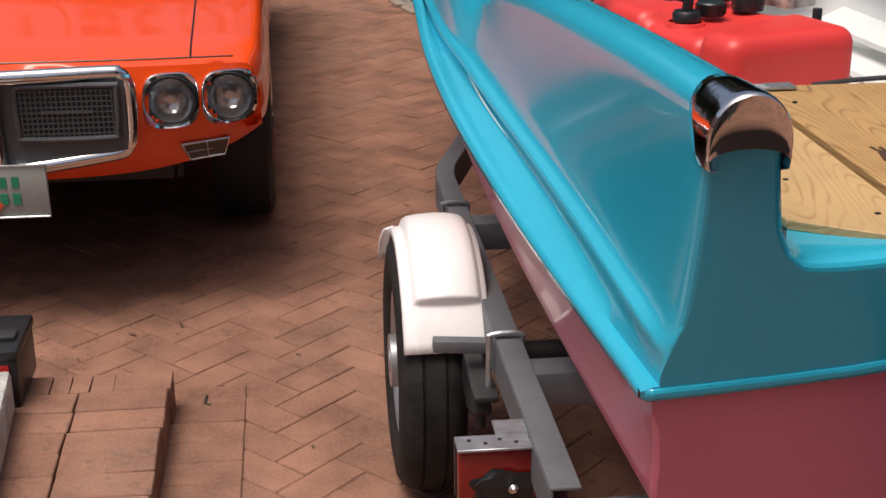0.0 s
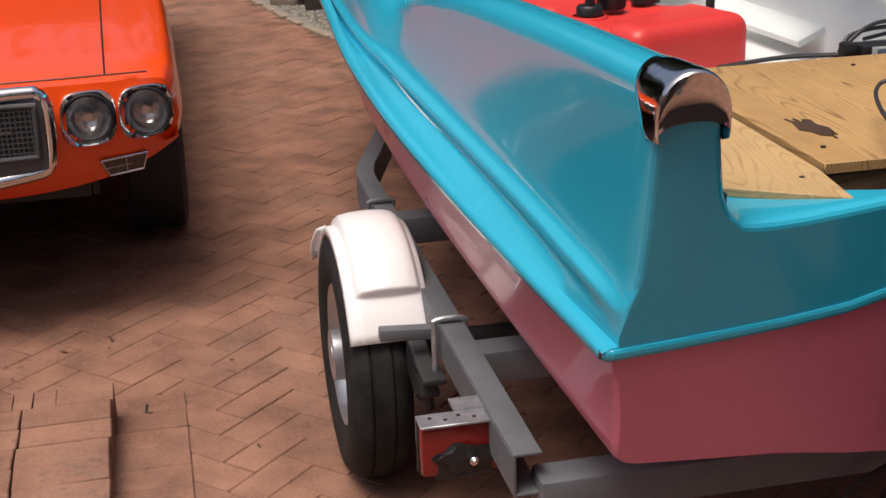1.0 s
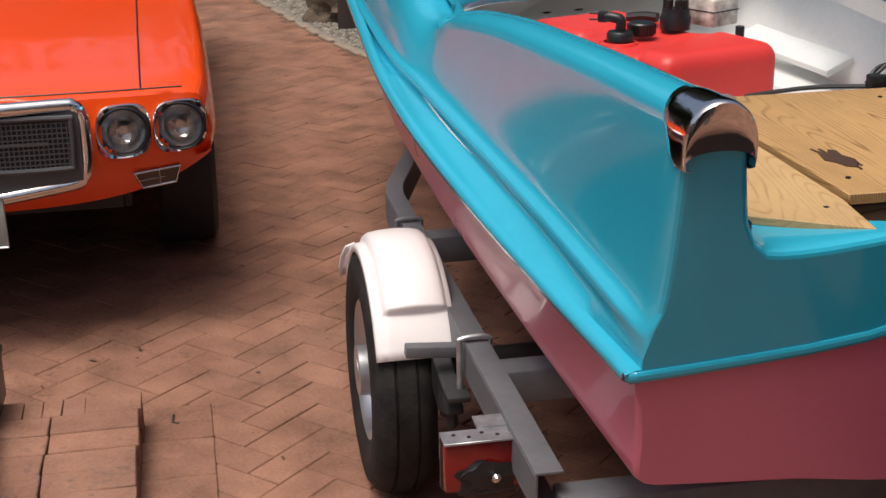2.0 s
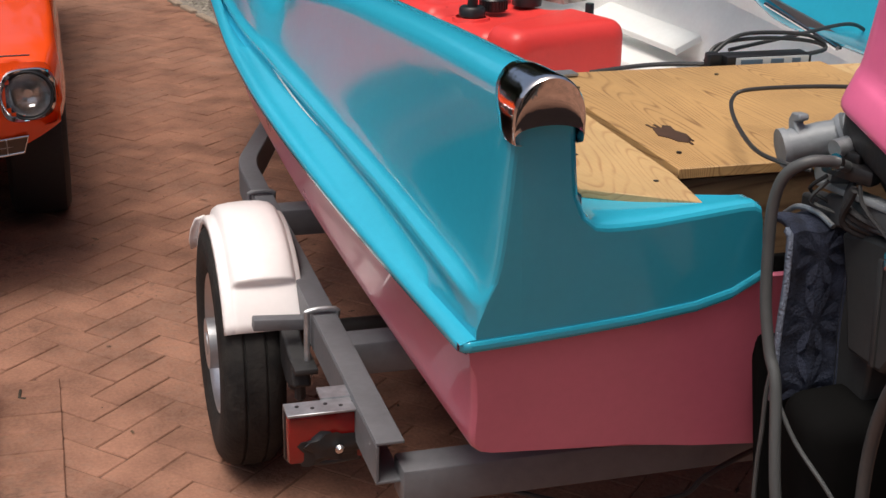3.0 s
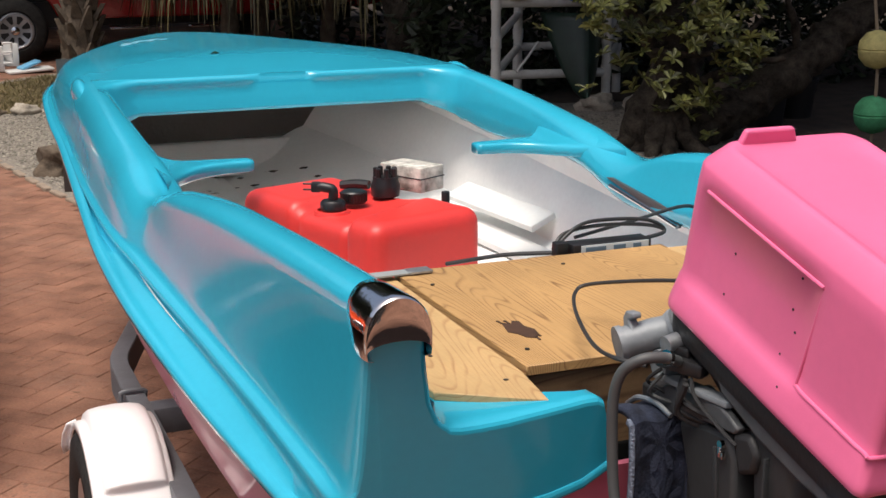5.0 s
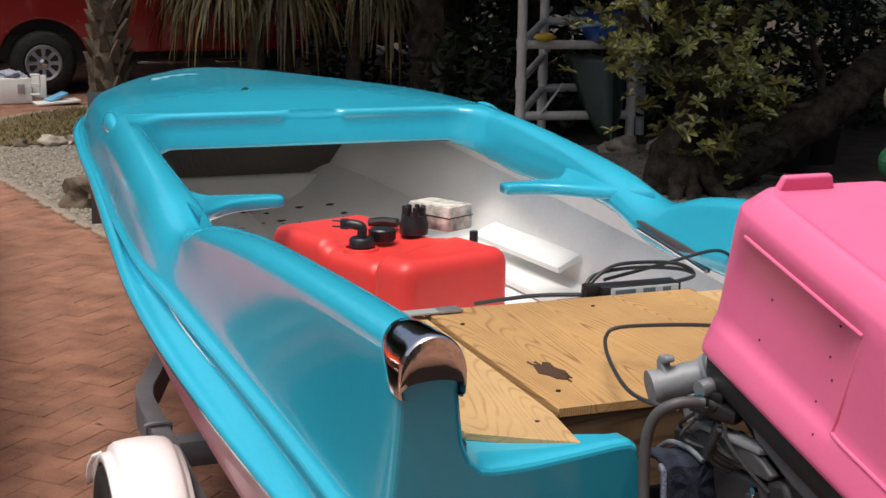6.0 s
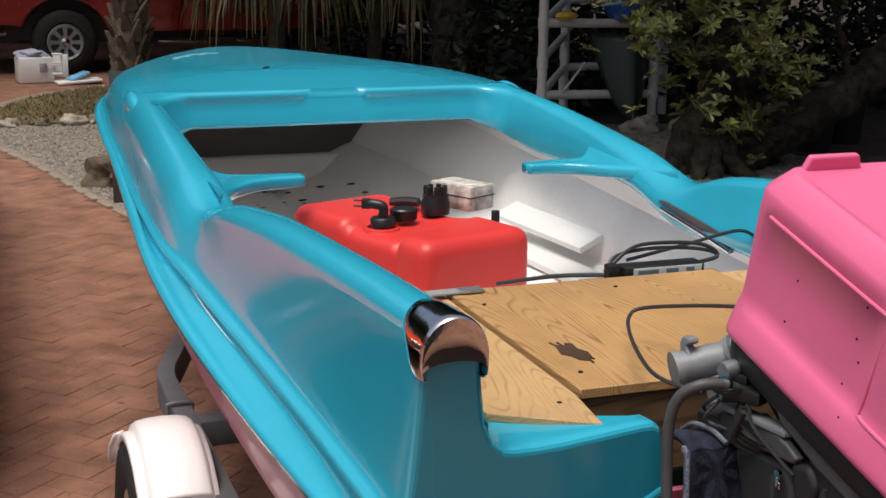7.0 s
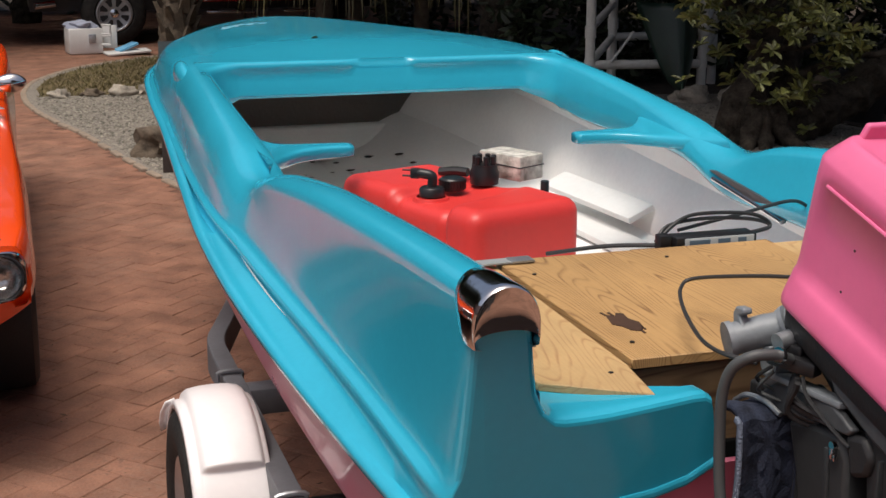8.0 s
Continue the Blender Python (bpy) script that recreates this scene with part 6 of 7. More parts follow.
for wx in (0.06, 3.75):
    wh = part("wheel", lathe([(0.25, 0.26), (0.25, 0.03)], "y", 28, (wx, TY, 0.385)), BLACK, truck)
    part("tyre", lathe([(0.21, 0.02), (0.24, -0.012), (0.33, -0.008), (0.375, 0.03), (0.385, 0.08), (0.385, 0.2), (0.37, 0.26), (0.21, 0.27)], "y", 48, (wx, TY, 0.385), close=False), TYRE, wh)
    rim = part("rim", lathe([(0.218, 0.01), (0.213, -0.012), (0.2, -0.014), (0.19, 0.0), (0.17, 0.004), (0.075, 0.012), (0.0, 0.014)], "y", 48, (wx, TY, 0.385), close=False), RIM, wh, "polished eight-window alloy rim")
    for k in range(8):
        a = (k + 0.5) * math.tau / 8
        q = []
        for r, d in ((0.085, -0.16), (0.172, -0.24), (0.18, 0.0), (0.172, 0.24), (0.085, 0.16)):
            q.append((wx + r * math.cos(a + d), 0.385 + r * math.sin(a + d)))
        part("rim_window", prism(q, (TY - 0.002, TY + 0.02), axis="y"), BLACK, rim, smooth=False)
    part("hub_cap", lathe([(0.055, 0.02), (0.05, -0.004), (0.025, -0.014), (0.0, -0.014)], "y", 24, (wx, TY, 0.385), close=False), CHROME, wh)
for x in (1.15, 2.1):
    part("running_board", box(0.6, 0.1, 0.03, (x + 0.3, TY - 0.06, 0.385), bevel=0.01), CHROME if x > 2 else DULLCHROME, truck)
part("rear_bumper", box(0.2, 1.8, 0.2, (-1.28, TY + 0.97, 0.66), bevel=0.03), CHROME, truck, "chrome rear bumper")
part("exhaust_tip", tube([(-0.62, TY + 0.12, 0.5), (-0.85, TY + 0.05, 0.48)], 0.04, 14, smooth_steps=1), DULLCHROME, truck)

cooler = thing("cooler_box", "open white cooler lying beside the dry grass", "cooler", (-0.35, 14.3, 0))
bm = box(0.38, 0.3, 0.29, (-0.36, 14.35, 0.15), (0, 0, 8), bevel=0.02)
part("cooler_body", bm, WHITE, cooler)
for z in (0.16, 0.28):
    part("handle", tube([(-0.17, 14.19, z - 0.05), (-0.07, 14.19, z - 0.05), (-0.07, 14.19, z + 0.05), (-0.17, 14.19, z + 0.05)], 0.016, 8, smooth_steps=1), WHITE, cooler)
part("open_side", box(0.17, 0.02, 0.26, (-0.07, 14.3, 0.19), (0, 0, -20), bevel=0.008), WHITE, cooler)
part("latch", box(0.08, 0.02, 0.1, (-0.27, 14.2, 0.18), bevel=0.006), GALV, cooler)
part("lid", box(0.5, 0.3, 0.03, (0.1, 14.12, 0.03), (0, -3, 6), bevel=0.012), WHITE, cooler)
part("blue_pad", box(0.24, 0.16, 0.03, (0.1, 14.15, 0.085), (0, -18, 20), bevel=0.01), LIGHTBLUE, cooler, "light blue pad")
tagged(part("cloth", blob(0.14, (-0.4, 14.33, 0.31), 7, 0.5, (1.2, 0.8, 0.5), 3), CLOTHGREY), "crumpled grey-blue cloth on the cooler", "cloth")
tagged(part("stick", tube([(-2.2, 11.6, 0.03), (-1.7, 11.9, 0.05), (-1.35, 12.1, 0.02)], 0.02, 6), BARK), "dry fallen branch on the drive", "branch")

# ---- trees and rack ----
def leaf_crown(rng, count, place, size, droop=0.0, shape=(1.0, 0.55)):
    """Many single leaves; place() gives a point and the outward direction."""
    verts, faces = [], []
    for i in range(count):
        p = Vector(place(rng))
        d = Vector((rng.gauss(0, 1), rng.gauss(0, 1), rng.gauss(0, 0.6) - droop)).normalized()
        side = d.cross(Vector((rng.gauss(0, 0.4), rng.gauss(0, 0.4), 1))).normalized()
        s = size * rng.uniform(0.6, 1.35)
        up = d.cross(side) * s * 0.12
        k = len(verts)
        w = side * s * shape[1] * 0.5
        verts += [p, p + d * s * 0.3 + w * 0.8 + up, p + d * s * 0.68 + w + up, p + d * s * shape[0], p + d * s * 0.68 - w + up, p + d * s * 0.3 - w * 0.8 + up]
        faces += [(k, k + 1, k + 2, k + 3), (k, k + 3, k + 4, k + 5)]
    me = bpy.data.meshes.new("crown")
    me.from_pydata([tuple(v) for v in verts], [], faces)
    return me


def crown(me, material, parent, name="crown", label=""):
    me.materials.append(material)
    ob = new(name, me)
    ob.parent = parent
    if parent is not None:
        ob.matrix_parent_inverse = parent.matrix_basis.inverted()
    return tagged(ob, label) if label else ob


def limb(points, r0, r1, seed, bm=None):
    own = tube(points, r0, 22, smooth_steps=14, taper=r1)
    for v in own.verts:
        v.co += Vector((noise.noise(v.co * 13), noise.noise(v.co * 13 + Vector((7, seed, 0))), noise.noise(v.co * 9))) * r0 * 0.3
        v.co += Vector((noise.noise(v.co * 4 + Vector((seed, 0, 0))), noise.noise(v.co * 4 + Vector((0, seed, 0))), 0)) * r0 * 0.35
    return join(bm, own)


rng = random.Random(21)
oak = thing("leaning_tree", "gnarled leaning tree with small glossy green leaves", "tree", (4.0, 7.0, 0))
bm = limb([(4.15, 6.95, -0.05), (4.45, 7.0, 0.18), (4.9, 7.05, 0.35), (5.4, 7.1, 0.62), (6.0, 7.2, 0.98), (7.0, 7.4, 1.5), (8.2, 7.6, 2.4)], 0.17, 0.13, 1)
limb([(3.85, 7.0, -0.05), (3.9, 7.05, 0.25), (4.1, 7.1, 0.6), (4.15, 7.15, 1.0), (4.0, 7.2, 1.6), (3.6, 7.3, 2.6)], 0.16, 0.07, 2, bm)
limb([(4.2, 7.05, 0.0), (4.3, 7.2, 0.4), (4.55, 7.3, 0.9), (4.9, 7.4, 1.6), (5.0, 7.5, 2.6)], 0.14, 0.06, 3, bm)
limb([(4.1, 7.05, 0.55), (3.7, 7.0, 1.1), (3.35, 6.95, 1.6), (3.1, 6.9, 2.3)], 0.06, 0.03, 4, bm)
limb([(5.3, 7.1, 0.6), (5.2, 7.05, 0.9), (5.05, 7.0, 1.15)], 0.045, 0.02, 5, bm)
limb([(4.3, 7.1, 0.45), (4.7, 6.9, 0.62), (4.95, 6.8, 0.66)], 0.04, 0.02, 7, bm)
limb([(3.9, 6.95, 0.75), (4.15, 6.75, 0.72), (4.35, 6.65, 0.78), (4.6, 6.6, 0.98)], 0.028, 0.012, 8, bm)
for k in range(7):
    a = rng.uniform(0, 6.28)
    limb([(4.0 + 0.1 * math.cos(a), 7 + 0.1 * math.sin(a), 0.3), (4.05 + 0.3 * math.cos(a), 7 + 0.25 * math.sin(a), 0.08), (4.05 + 0.5 * math.cos(a), 7 + 0.45 * math.sin(a), -0.03)], 0.09, 0.04, 9 + k, bm)
part("trunk", bm, BARK, oak, "dark rough-barked trunk", sharp=80)
clusters = [(rng.uniform(3.15, 5.0), rng.uniform(6.5, 7.3), rng.uniform(0.85, 2.6), rng.uniform(0.13, 0.32)) for k in range(42)]
clusters += [(rng.uniform(3.7, 4.4), rng.uniform(6.4, 6.7), rng.uniform(0.3, 1.1), 0.14) for k in range(5)] + [(rng.uniform(5, 8), rng.uniform(6.6, 8), rng.uniform(1.5, 3.2), 0.35) for k in range(12)]
def whorls(r, count, leaves, size):
    """Twig ends, each with a ring of stiff leaves spreading from it."""
    verts, faces = [], []
    for i in range(count):
        x, y, z, k = r.choice(clusters)
        tip = Vector((x + r.gauss(0, k * 0.75), y + r.gauss(0, k * 0.75), z + r.gauss(0, k * 0.65)))
        axis = Vector((r.gauss(0, 0.5), r.gauss(0, 0.5) - 0.25, 0.8)).normalized()
        a0 = axis.orthogonal().normalized()
        b0 = axis.cross(a0)
        for q in range(leaves):
            a = q * 2.4 + r.uniform(-0.3, 0.3)
            d = (a0 * math.cos(a) + b0 * math.sin(a) + axis * r.uniform(-0.15, 0.6)).normalized()
            w = d.cross(axis).normalized()
            ln = size * r.uniform(0.65, 1.2)
            up = axis * ln * 0.1
            n0 = len(verts)
            verts += [tip, tip + d * ln * 0.35 + w * ln * 0.15 + up, tip + d * ln * 0.7 + w * ln * 0.21 + up, tip + d * ln - up * 0.6, tip + d * ln * 0.7 - w * ln * 0.21 + up, tip + d * ln * 0.35 - w * ln * 0.15 + up]
            faces += [(n0, n0 + 1, n0 + 2, n0 + 3), (n0, n0 + 3, n0 + 4, n0 + 5)]
    me = bpy.data.meshes.new("crown")
    me.from_pydata([tuple(v) for v in verts], [], faces)
    return me


# leaf layer added above the visible part of the tree to shade what is below
def over_oak(r):
    a, q = r.uniform(0, 6.28), r.random() ** 0.5 * 2.9
    return 5.0 + q * math.cos(a), 7.2 + q * math.sin(a), 2.9 + r.random() * 1.6
crown(leaf_crown(rng, 1700, over_oak, 0.3), LEAFDARK, oak, "upper_crown")
crown(whorls(rng, 620, 9, 0.088), LEAF, oak, label="small glossy green leaves")

palm = thing("palm_tree", "palm tree with a boot-covered grey trunk", "palm", (0.48, 12.35, 0))
part("trunk", limb([(0.46, 12.35, -0.05), (0.47, 12.35, 1.0), (0.52, 12.35, 2.6), (0.5, 12.35, 4.2)], 0.155, 0.14, 6), PALMBARK, palm)
bm = prism([(-0.075, 0.0), (0.075, 0.0), (0.05, 0.11), (0.012, 0.215), (-0.012, 0.215), (-0.05, 0.11)], (-0.022, 0.022), axis="y")
for v in bm.verts:
    v.co.y -= 0.55 * v.co.z**1.2 + 0.004
base_mesh = bpy.data.meshes.new("leaf_base")
bm.to_mesh(base_mesh)
bm.free()
base_mesh.materials.append(PALMBARK)
for k in range(130):
    a, z = k * 2.4, 0.06 + k * 0.024
    ob = new("leaf_base", base_mesh)
    ob.parent = palm
    ob.matrix_parent_inverse = palm.matrix_basis.inverted()
    ob.matrix_basis = pose(0.47 + 0.015 * z + 0.135 * math.cos(a), 12.35 + 0.135 * math.sin(a), z, rng.uniform(-8, 8), rng.uniform(-14, 14), math.degrees(a) + 90) @ Matrix.Diagonal((rng.uniform(0.7, 1.0), 1, rng.uniform(0.75, 1.25), 1))


def fan_fronds(rng, hubs, length, blades):
    verts, faces = [], []
    for hx, hy, hz, dx, dy in hubs:
        hub = Vector((hx, hy, hz))
        out = Vector((dx, dy, 0)).normalized()
        side = Vector((-out.y, out.x, 0))
        for b in range(blades):
            a = radians(-115 + 230 * b / (blades - 1)) + rng.gauss(0, 0.05)
            d = out * math.cos(a) + side * math.sin(a)
            ln = length * (0.75 + 0.25 * math.cos(a)) * rng.uniform(0.8, 1.1)
            w = 0.022
            px, droop = [], rng.uniform(0.6, 1.1)
            for i in range(5):
                s = i / 4
                px.append(hub + d * ln * (s - 0.45 * s * s * droop) + Vector((0, 0, -ln * droop * s * s * 0.85)))
            k = len(verts)
            for i, p in enumerate(px):
                t = Vector((-d.y, d.x, 0)) * w * (1 - (i / 4) ** 2 * 0.9)
                verts += [p - t, p + t]
            faces += [(k + 2 * i, k + 2 * i + 1, k + 2 * i + 3, k + 2 * i + 2) for i in range(4)]
    me = bpy.data.meshes.new("fronds")
    me.from_pydata([tuple(v) for v in verts], [], faces)
    return me


for i, (x, y, zz, n) in enumerate(((1.9, 11.9, 1.75, 22), (3.0, 12.1, 1.7, 16), (2.4, 12.6, 2.4, 14))):
    pt = thing("palmetto", "palmetto clump with long drooping fronds", "palmetto", (x, y, 0))
    part("trunk", limb([(x, y, -0.05), (x, y, zz * 0.5), (x + 0.05, y, zz)], 0.09, 0.07, 30 + i), PALMBARK, pt)
    hubs, stems = [], bmesh.new()
    for k in range(n):
        a = rng.uniform(0, 6.28)
        q = Vector((x + 0.55 * math.cos(a), y + 0.5 * math.sin(a), zz + rng.uniform(-0.35, 0.35)))
        hubs.append((q.x, q.y, q.z, math.cos(a), math.sin(a)))
        tube([(x, y, zz - 0.1), ((x + q.x) / 2, (y + q.y) / 2, zz + 0.15), q], 0.012, 5, stems, 3)
    part("stems", stems, FROND, pt)
    crown(fan_fronds(rng, hubs, 1.15, 30), FROND, pt, "fronds", "long drooping green and straw fronds")

for i, (pts, r0, r1) in enumerate([([(3.45, 11.0, -0.05), (3.5, 11.0, 1.0), (3.4, 11.1, 2.6), (3.7, 11.2, 5)], 0.24, 0.16), ([(3.95, 11.6, -0.05), (3.9, 11.6, 1.2), (4.1, 11.7, 5)], 0.16, 0.12), ([(6.5, 11.4, -0.05), (6.4, 11.4, 1.5), (6.8, 11.4, 5)], 0.2, 0.15), ([(9.5, 9.5, -0.05), (9.2, 9.4, 1.5), (8.2, 8.6, 5)], 0.24, 0.18), ([(5.6, 13.4, -0.05), (5.5, 13.4, 1.6), (5.2, 13.4, 5)], 0.2, 0.14)]):
    tr = thing("tree", "dark tree trunk with dense foliage behind the rack", "tree", pts[0])
    part("trunk", limb(pts, r0, r1, 50 + i), BARK, tr)
    cx, cy = pts[-1][0], pts[-1][1]
    # crown spread wide and out of view, added to shade the ground behind
    def on_top(r, cx=cx, cy=cy):
        a, q = r.uniform(0, 6.28), r.random() ** 0.5 * 4.6
        return cx + q * math.cos(a), cy + q * math.sin(a), 3.8 + r.random() * 3.0 + 0.5 * math.sin(cx * 3 + a * 3)
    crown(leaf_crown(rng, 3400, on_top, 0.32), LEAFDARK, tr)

# unseen trees added to shade the far drive and truck and pattern reflections
for i, (x, y, r0, top, wide) in enumerate(((-4.6, 16.2, 0.22, 5.6, 3.4), (-7.6, 11.5, 0.24, 5.2, 2.8), (-0.9, 18.6, 0.2, 5.8, 4.2), (3.6, 18.4, 0.2, 5.4, 4.2))):
    tr = thing("tree", "tall dark-leaved tree added unseen to shade the far drive", "tree", (x, y, 0))
    part("trunk", limb([(x, y, -0.05), (x + 0.1, y, 1.6), (x + 0.2, y - 0.2, 3.4), (x + 0.1, y - 0.4, top)], r0, 0.1, 70 + i), BARK, tr)
    arms = bmesh.new()
    for k in range(6):
        a = k * 1.05 + i
        limb([(x + 0.15, y - 0.2, 2.8 + 0.2 * k), (x + 0.9 * math.cos(a), y + 0.9 * math.sin(a), 3.8 + 0.2 * k), (x + 2.2 * math.cos(a), y + 2.2 * math.sin(a), 4.6 + 0.3 * k)], 0.08, 0.03, 80 + k, arms)
    part("limbs", arms, BARK, tr)
    def clumped(r, x=x, y=y, top=top, wide=wide, i=i):
        a, q = r.uniform(0, 6.28), r.random() ** 0.5
        k = int(a * 2.2 + q * 3) + i * 7
        return x + wide * q * math.cos(a), y + wide * q * math.sin(a), top - 1.6 + 1.4 * math.sin(k * 2.3) * 0.6 + r.gauss(0, 0.45) + 0.9 * (1 - q)
    crown(leaf_crown(rng, 5200, clumped, 0.30), LEAFDARK, tr)

# leafy belts that close the view
def belt(name, label, x0, y0, x1, y1, h, depth, count, size, seed):
    r = random.Random(seed)
    def on(rr):
        t = rr.random()
        top = h * (0.72 + 0.28 * noise.noise(Vector((t * 9, seed, 0))))
        z = rr.random() ** 0.8 * top
        k = depth * (0.5 + 0.5 * noise.noise(Vector((t * 14, z * 0.9, seed))))
        nx, ny = (y1 - y0), -(x1 - x0)
        ln = math.hypot(nx, ny)
        return x0 + (x1 - x0) * t + nx / ln * k * rr.random(), y0 + (y1 - y0) * t + ny / ln * k * rr.random(), z
    me = leaf_crown(r, count, on, size)
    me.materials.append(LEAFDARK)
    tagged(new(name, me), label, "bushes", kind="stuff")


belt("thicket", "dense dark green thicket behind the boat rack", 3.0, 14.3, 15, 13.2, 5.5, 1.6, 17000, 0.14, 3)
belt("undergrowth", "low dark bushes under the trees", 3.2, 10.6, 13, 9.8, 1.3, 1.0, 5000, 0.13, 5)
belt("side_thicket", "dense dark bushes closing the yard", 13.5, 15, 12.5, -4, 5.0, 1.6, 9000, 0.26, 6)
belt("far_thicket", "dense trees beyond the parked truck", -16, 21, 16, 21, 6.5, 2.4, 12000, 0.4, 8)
bm = prism([(2.6, 14.1), (13.5, 14.3), (13.5, 20.8), (5.2, 20.8), (5.2, 14.9), (2.6, 14.9)], (-0.011, 0.006))
tagged(part("back_litter", bm, SOIL, smooth=False), "dark leaf litter beside the drive", "ground", kind="structure")
# a pale house wall closing the yard beside the drive, and a dark wooded distance
bm = box(0.2, 26, 2.9, (-9.5, 3, 1.45))
tagged(part("wall_west", bm, mat("pale_stucco", (0.52, 0.45, 0.40), 0.85, var=0.1, scale=2, bump=0.2), smooth=False), "plain pale stucco house wall", "wall", kind="structure")
# unseen walls added behind the viewpoint; the tall dark ones shade stern and motor
SHADEWALL = mat("dark_shade_wall", (0.10, 0.082, 0.07), 0.8, var=0.15, scale=3, bump=0.2)
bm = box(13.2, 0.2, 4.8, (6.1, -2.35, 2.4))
tagged(part("shade_wall_south", bm, SHADEWALL, smooth=False), "plain dark brown wall added unseen to shade the stern", "wall", kind="structure")
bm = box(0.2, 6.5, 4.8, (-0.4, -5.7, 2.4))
tagged(part("shade_wall_corner", bm, SHADEWALL, smooth=False), "plain brown side of the added shading wall", "wall", kind="structure")
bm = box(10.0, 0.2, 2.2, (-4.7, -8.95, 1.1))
tagged(part("wall_far_south", bm, SHADEWALL, smooth=False), "plain low wall added unseen to close the drive", "wall", kind="structure")
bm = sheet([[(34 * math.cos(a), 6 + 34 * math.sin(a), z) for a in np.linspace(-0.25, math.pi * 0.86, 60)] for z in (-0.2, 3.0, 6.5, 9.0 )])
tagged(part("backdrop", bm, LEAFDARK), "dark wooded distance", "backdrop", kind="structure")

# PVC rack
rack = thing("boat_rack", "weathered white pvc pipe rack holding a kayak and a canoe", "rack", (4.2, 9.3, 0))
for x, y, h in ((3.64, 9.2, 2.2), (4.74, 9.2, 1.0), (4.2, 9.95, 2.2), (5.26, 9.95, 2.2)):
    post = part("post", tube([(x, y, 0), (x, y, h)], 0.043, 14, smooth_steps=1), PVC, rack)
    for z in (0.33, 0.62, 0.96):
        part("coupling", tube([(x, y, z - 0.05), (x, y, z + 0.05)], 0.05, 14, smooth_steps=1), PVC, post)
for z in (0.335, 0.965):
    part("rail", tube([(3.64, 9.2, z), (4.74, 9.2, z - 0.02)], 0.041, 12, smooth_steps=1), PVC, rack)
    part("rail", tube([(4.2, 9.95, z + 0.16), (5.26, 9.95, z + 0.16)], 0.04, 12, smooth_steps=1), PVC, rack)
part("rail", tube([(3.64, 9.2, 1.6), (4.9, 9.2, 1.6)], 0.041, 12, smooth_steps=1), PVC, rack)
for z in (0.335, 0.64, 0.965):
    part("brace", tube([(3.64, 9.22, z), (4.2, 9.95, z + 0.16)], 0.036, 12, smooth_steps=1), PVC, rack)
    part("brace", tube([(4.74, 9.22, z), (5.26, 9.95, z + 0.16)], 0.036, 12, smooth_steps=1), PVC, rack)
part("loose_stick", tube([(3.82, 9.15, 0.36), (4.1, 9.3, 0.6)], 0.012, 6, smooth_steps=1), PVC, rack)


def pod(cx, cy, cz, w, h, ln, tip, bm=None):
    rows = []
    for i in range(13):
        t = i / 12
        k = math.sin(max(0.04, t * 0.92) * math.pi / 2) ** 0.7
        rows.append([(cx + 0.52 * ln * t + w * k * math.sin(a), cy + ln * t, cz + h * k * (-math.cos(a)) * (1.0 if math.cos(a) > 0 else 0.35) + tip * (1 - t) ** 2) for a in np.linspace(-math.pi, math.pi, 20, endpoint=False)])
    b = sheet(rows, closed=True)
    b.faces.new([b.verts.new(p) for p in rows[0]])
    return b


kayak = thing("kayak", "blue plastic kayak lying on the rack", "kayak", (4.0, 8.8, 1.0))
part("kayak_hull", pod(4.02, 8.4, 1.10, 0.28, 0.28, 2.6, 0.0), KAYAK, kayak, "bright blue hull")
part("kayak_rim", tube([(3.79, 8.45, 1.16), (4.03, 8.34, 1.19), (4.27, 8.45, 1.16)], 0.02, 8), mat("pale_blue_rim", (0.2, 0.35, 0.5), 0.4), kayak)
canoe = thing("canoe", "dark green canoe hanging bow down in the rack", "canoe", (4.3, 9.0, 0.3))
rows = []
for i in range(12):
    t = i / 11
    z = 0.12 + 0.74 * t
    w = 0.30 * t**0.6 + 0.008
    rows.append([(4.42 + w * u + 0.05 * t, 8.95 + 0.25 * abs(u) ** 1.4 * (0.3 + t) + 0.12 * t, z) for u in np.linspace(-1, 1, 17)])
cn = part("canoe_hull", sheet(rows), CANOE, canoe, "dark green hull")
so = cn.modifiers.new("thick", "SOLIDIFY")
so.thickness = 0.02
part("keel_strip", tube([(4.42, 8.945, 0.12), (4.43, 8.985, 0.35), (4.45, 9.03, 0.6)], 0.014, 8), CANOEKEEL, canoe)
tagged(part("yellow_float", blob(0.085, (3.82, 9.12, 1.03), 4, 0.15, (1.2, 0.6, 0.45), 3), YELLOW), "small yellow plastic float on the rack", "float")

for i, (x, y, r, h) in enumerate(((5.35, 7.6, 0.2, 0.42), (5.85, 7.9, 0.2, 0.34))):
    pot = part("plant_pot", lathe([(r * 0.78, 0), (r, h), (r * 1.06, h), (r * 1.06, h - 0.03), (r * 0.9, h - 0.02), (r * 0.7, 0.1)], n=26, at=(x, y, 0.01), close=False), POT)
    tagged(pot, "empty black nursery pot on the gravel", "plant pot")
    part("pot_bottom", lathe([(r * 0.8, 0), (r * 0.8, 0.02)], n=20, at=(x, y, 0.012)), POT, pot)
buoys = thing("float_string", "string of old foam floats hanging from the branch", "floats", (5.15, 6.0, 0.2))
part("rope", tube([(5.15, 6.0, 0.0), (5.15, 6.0, 0.8), (5.2, 6.3, 1.7), (5.5, 7.1, 2.2)], 0.012, 6), ROPE, buoys)
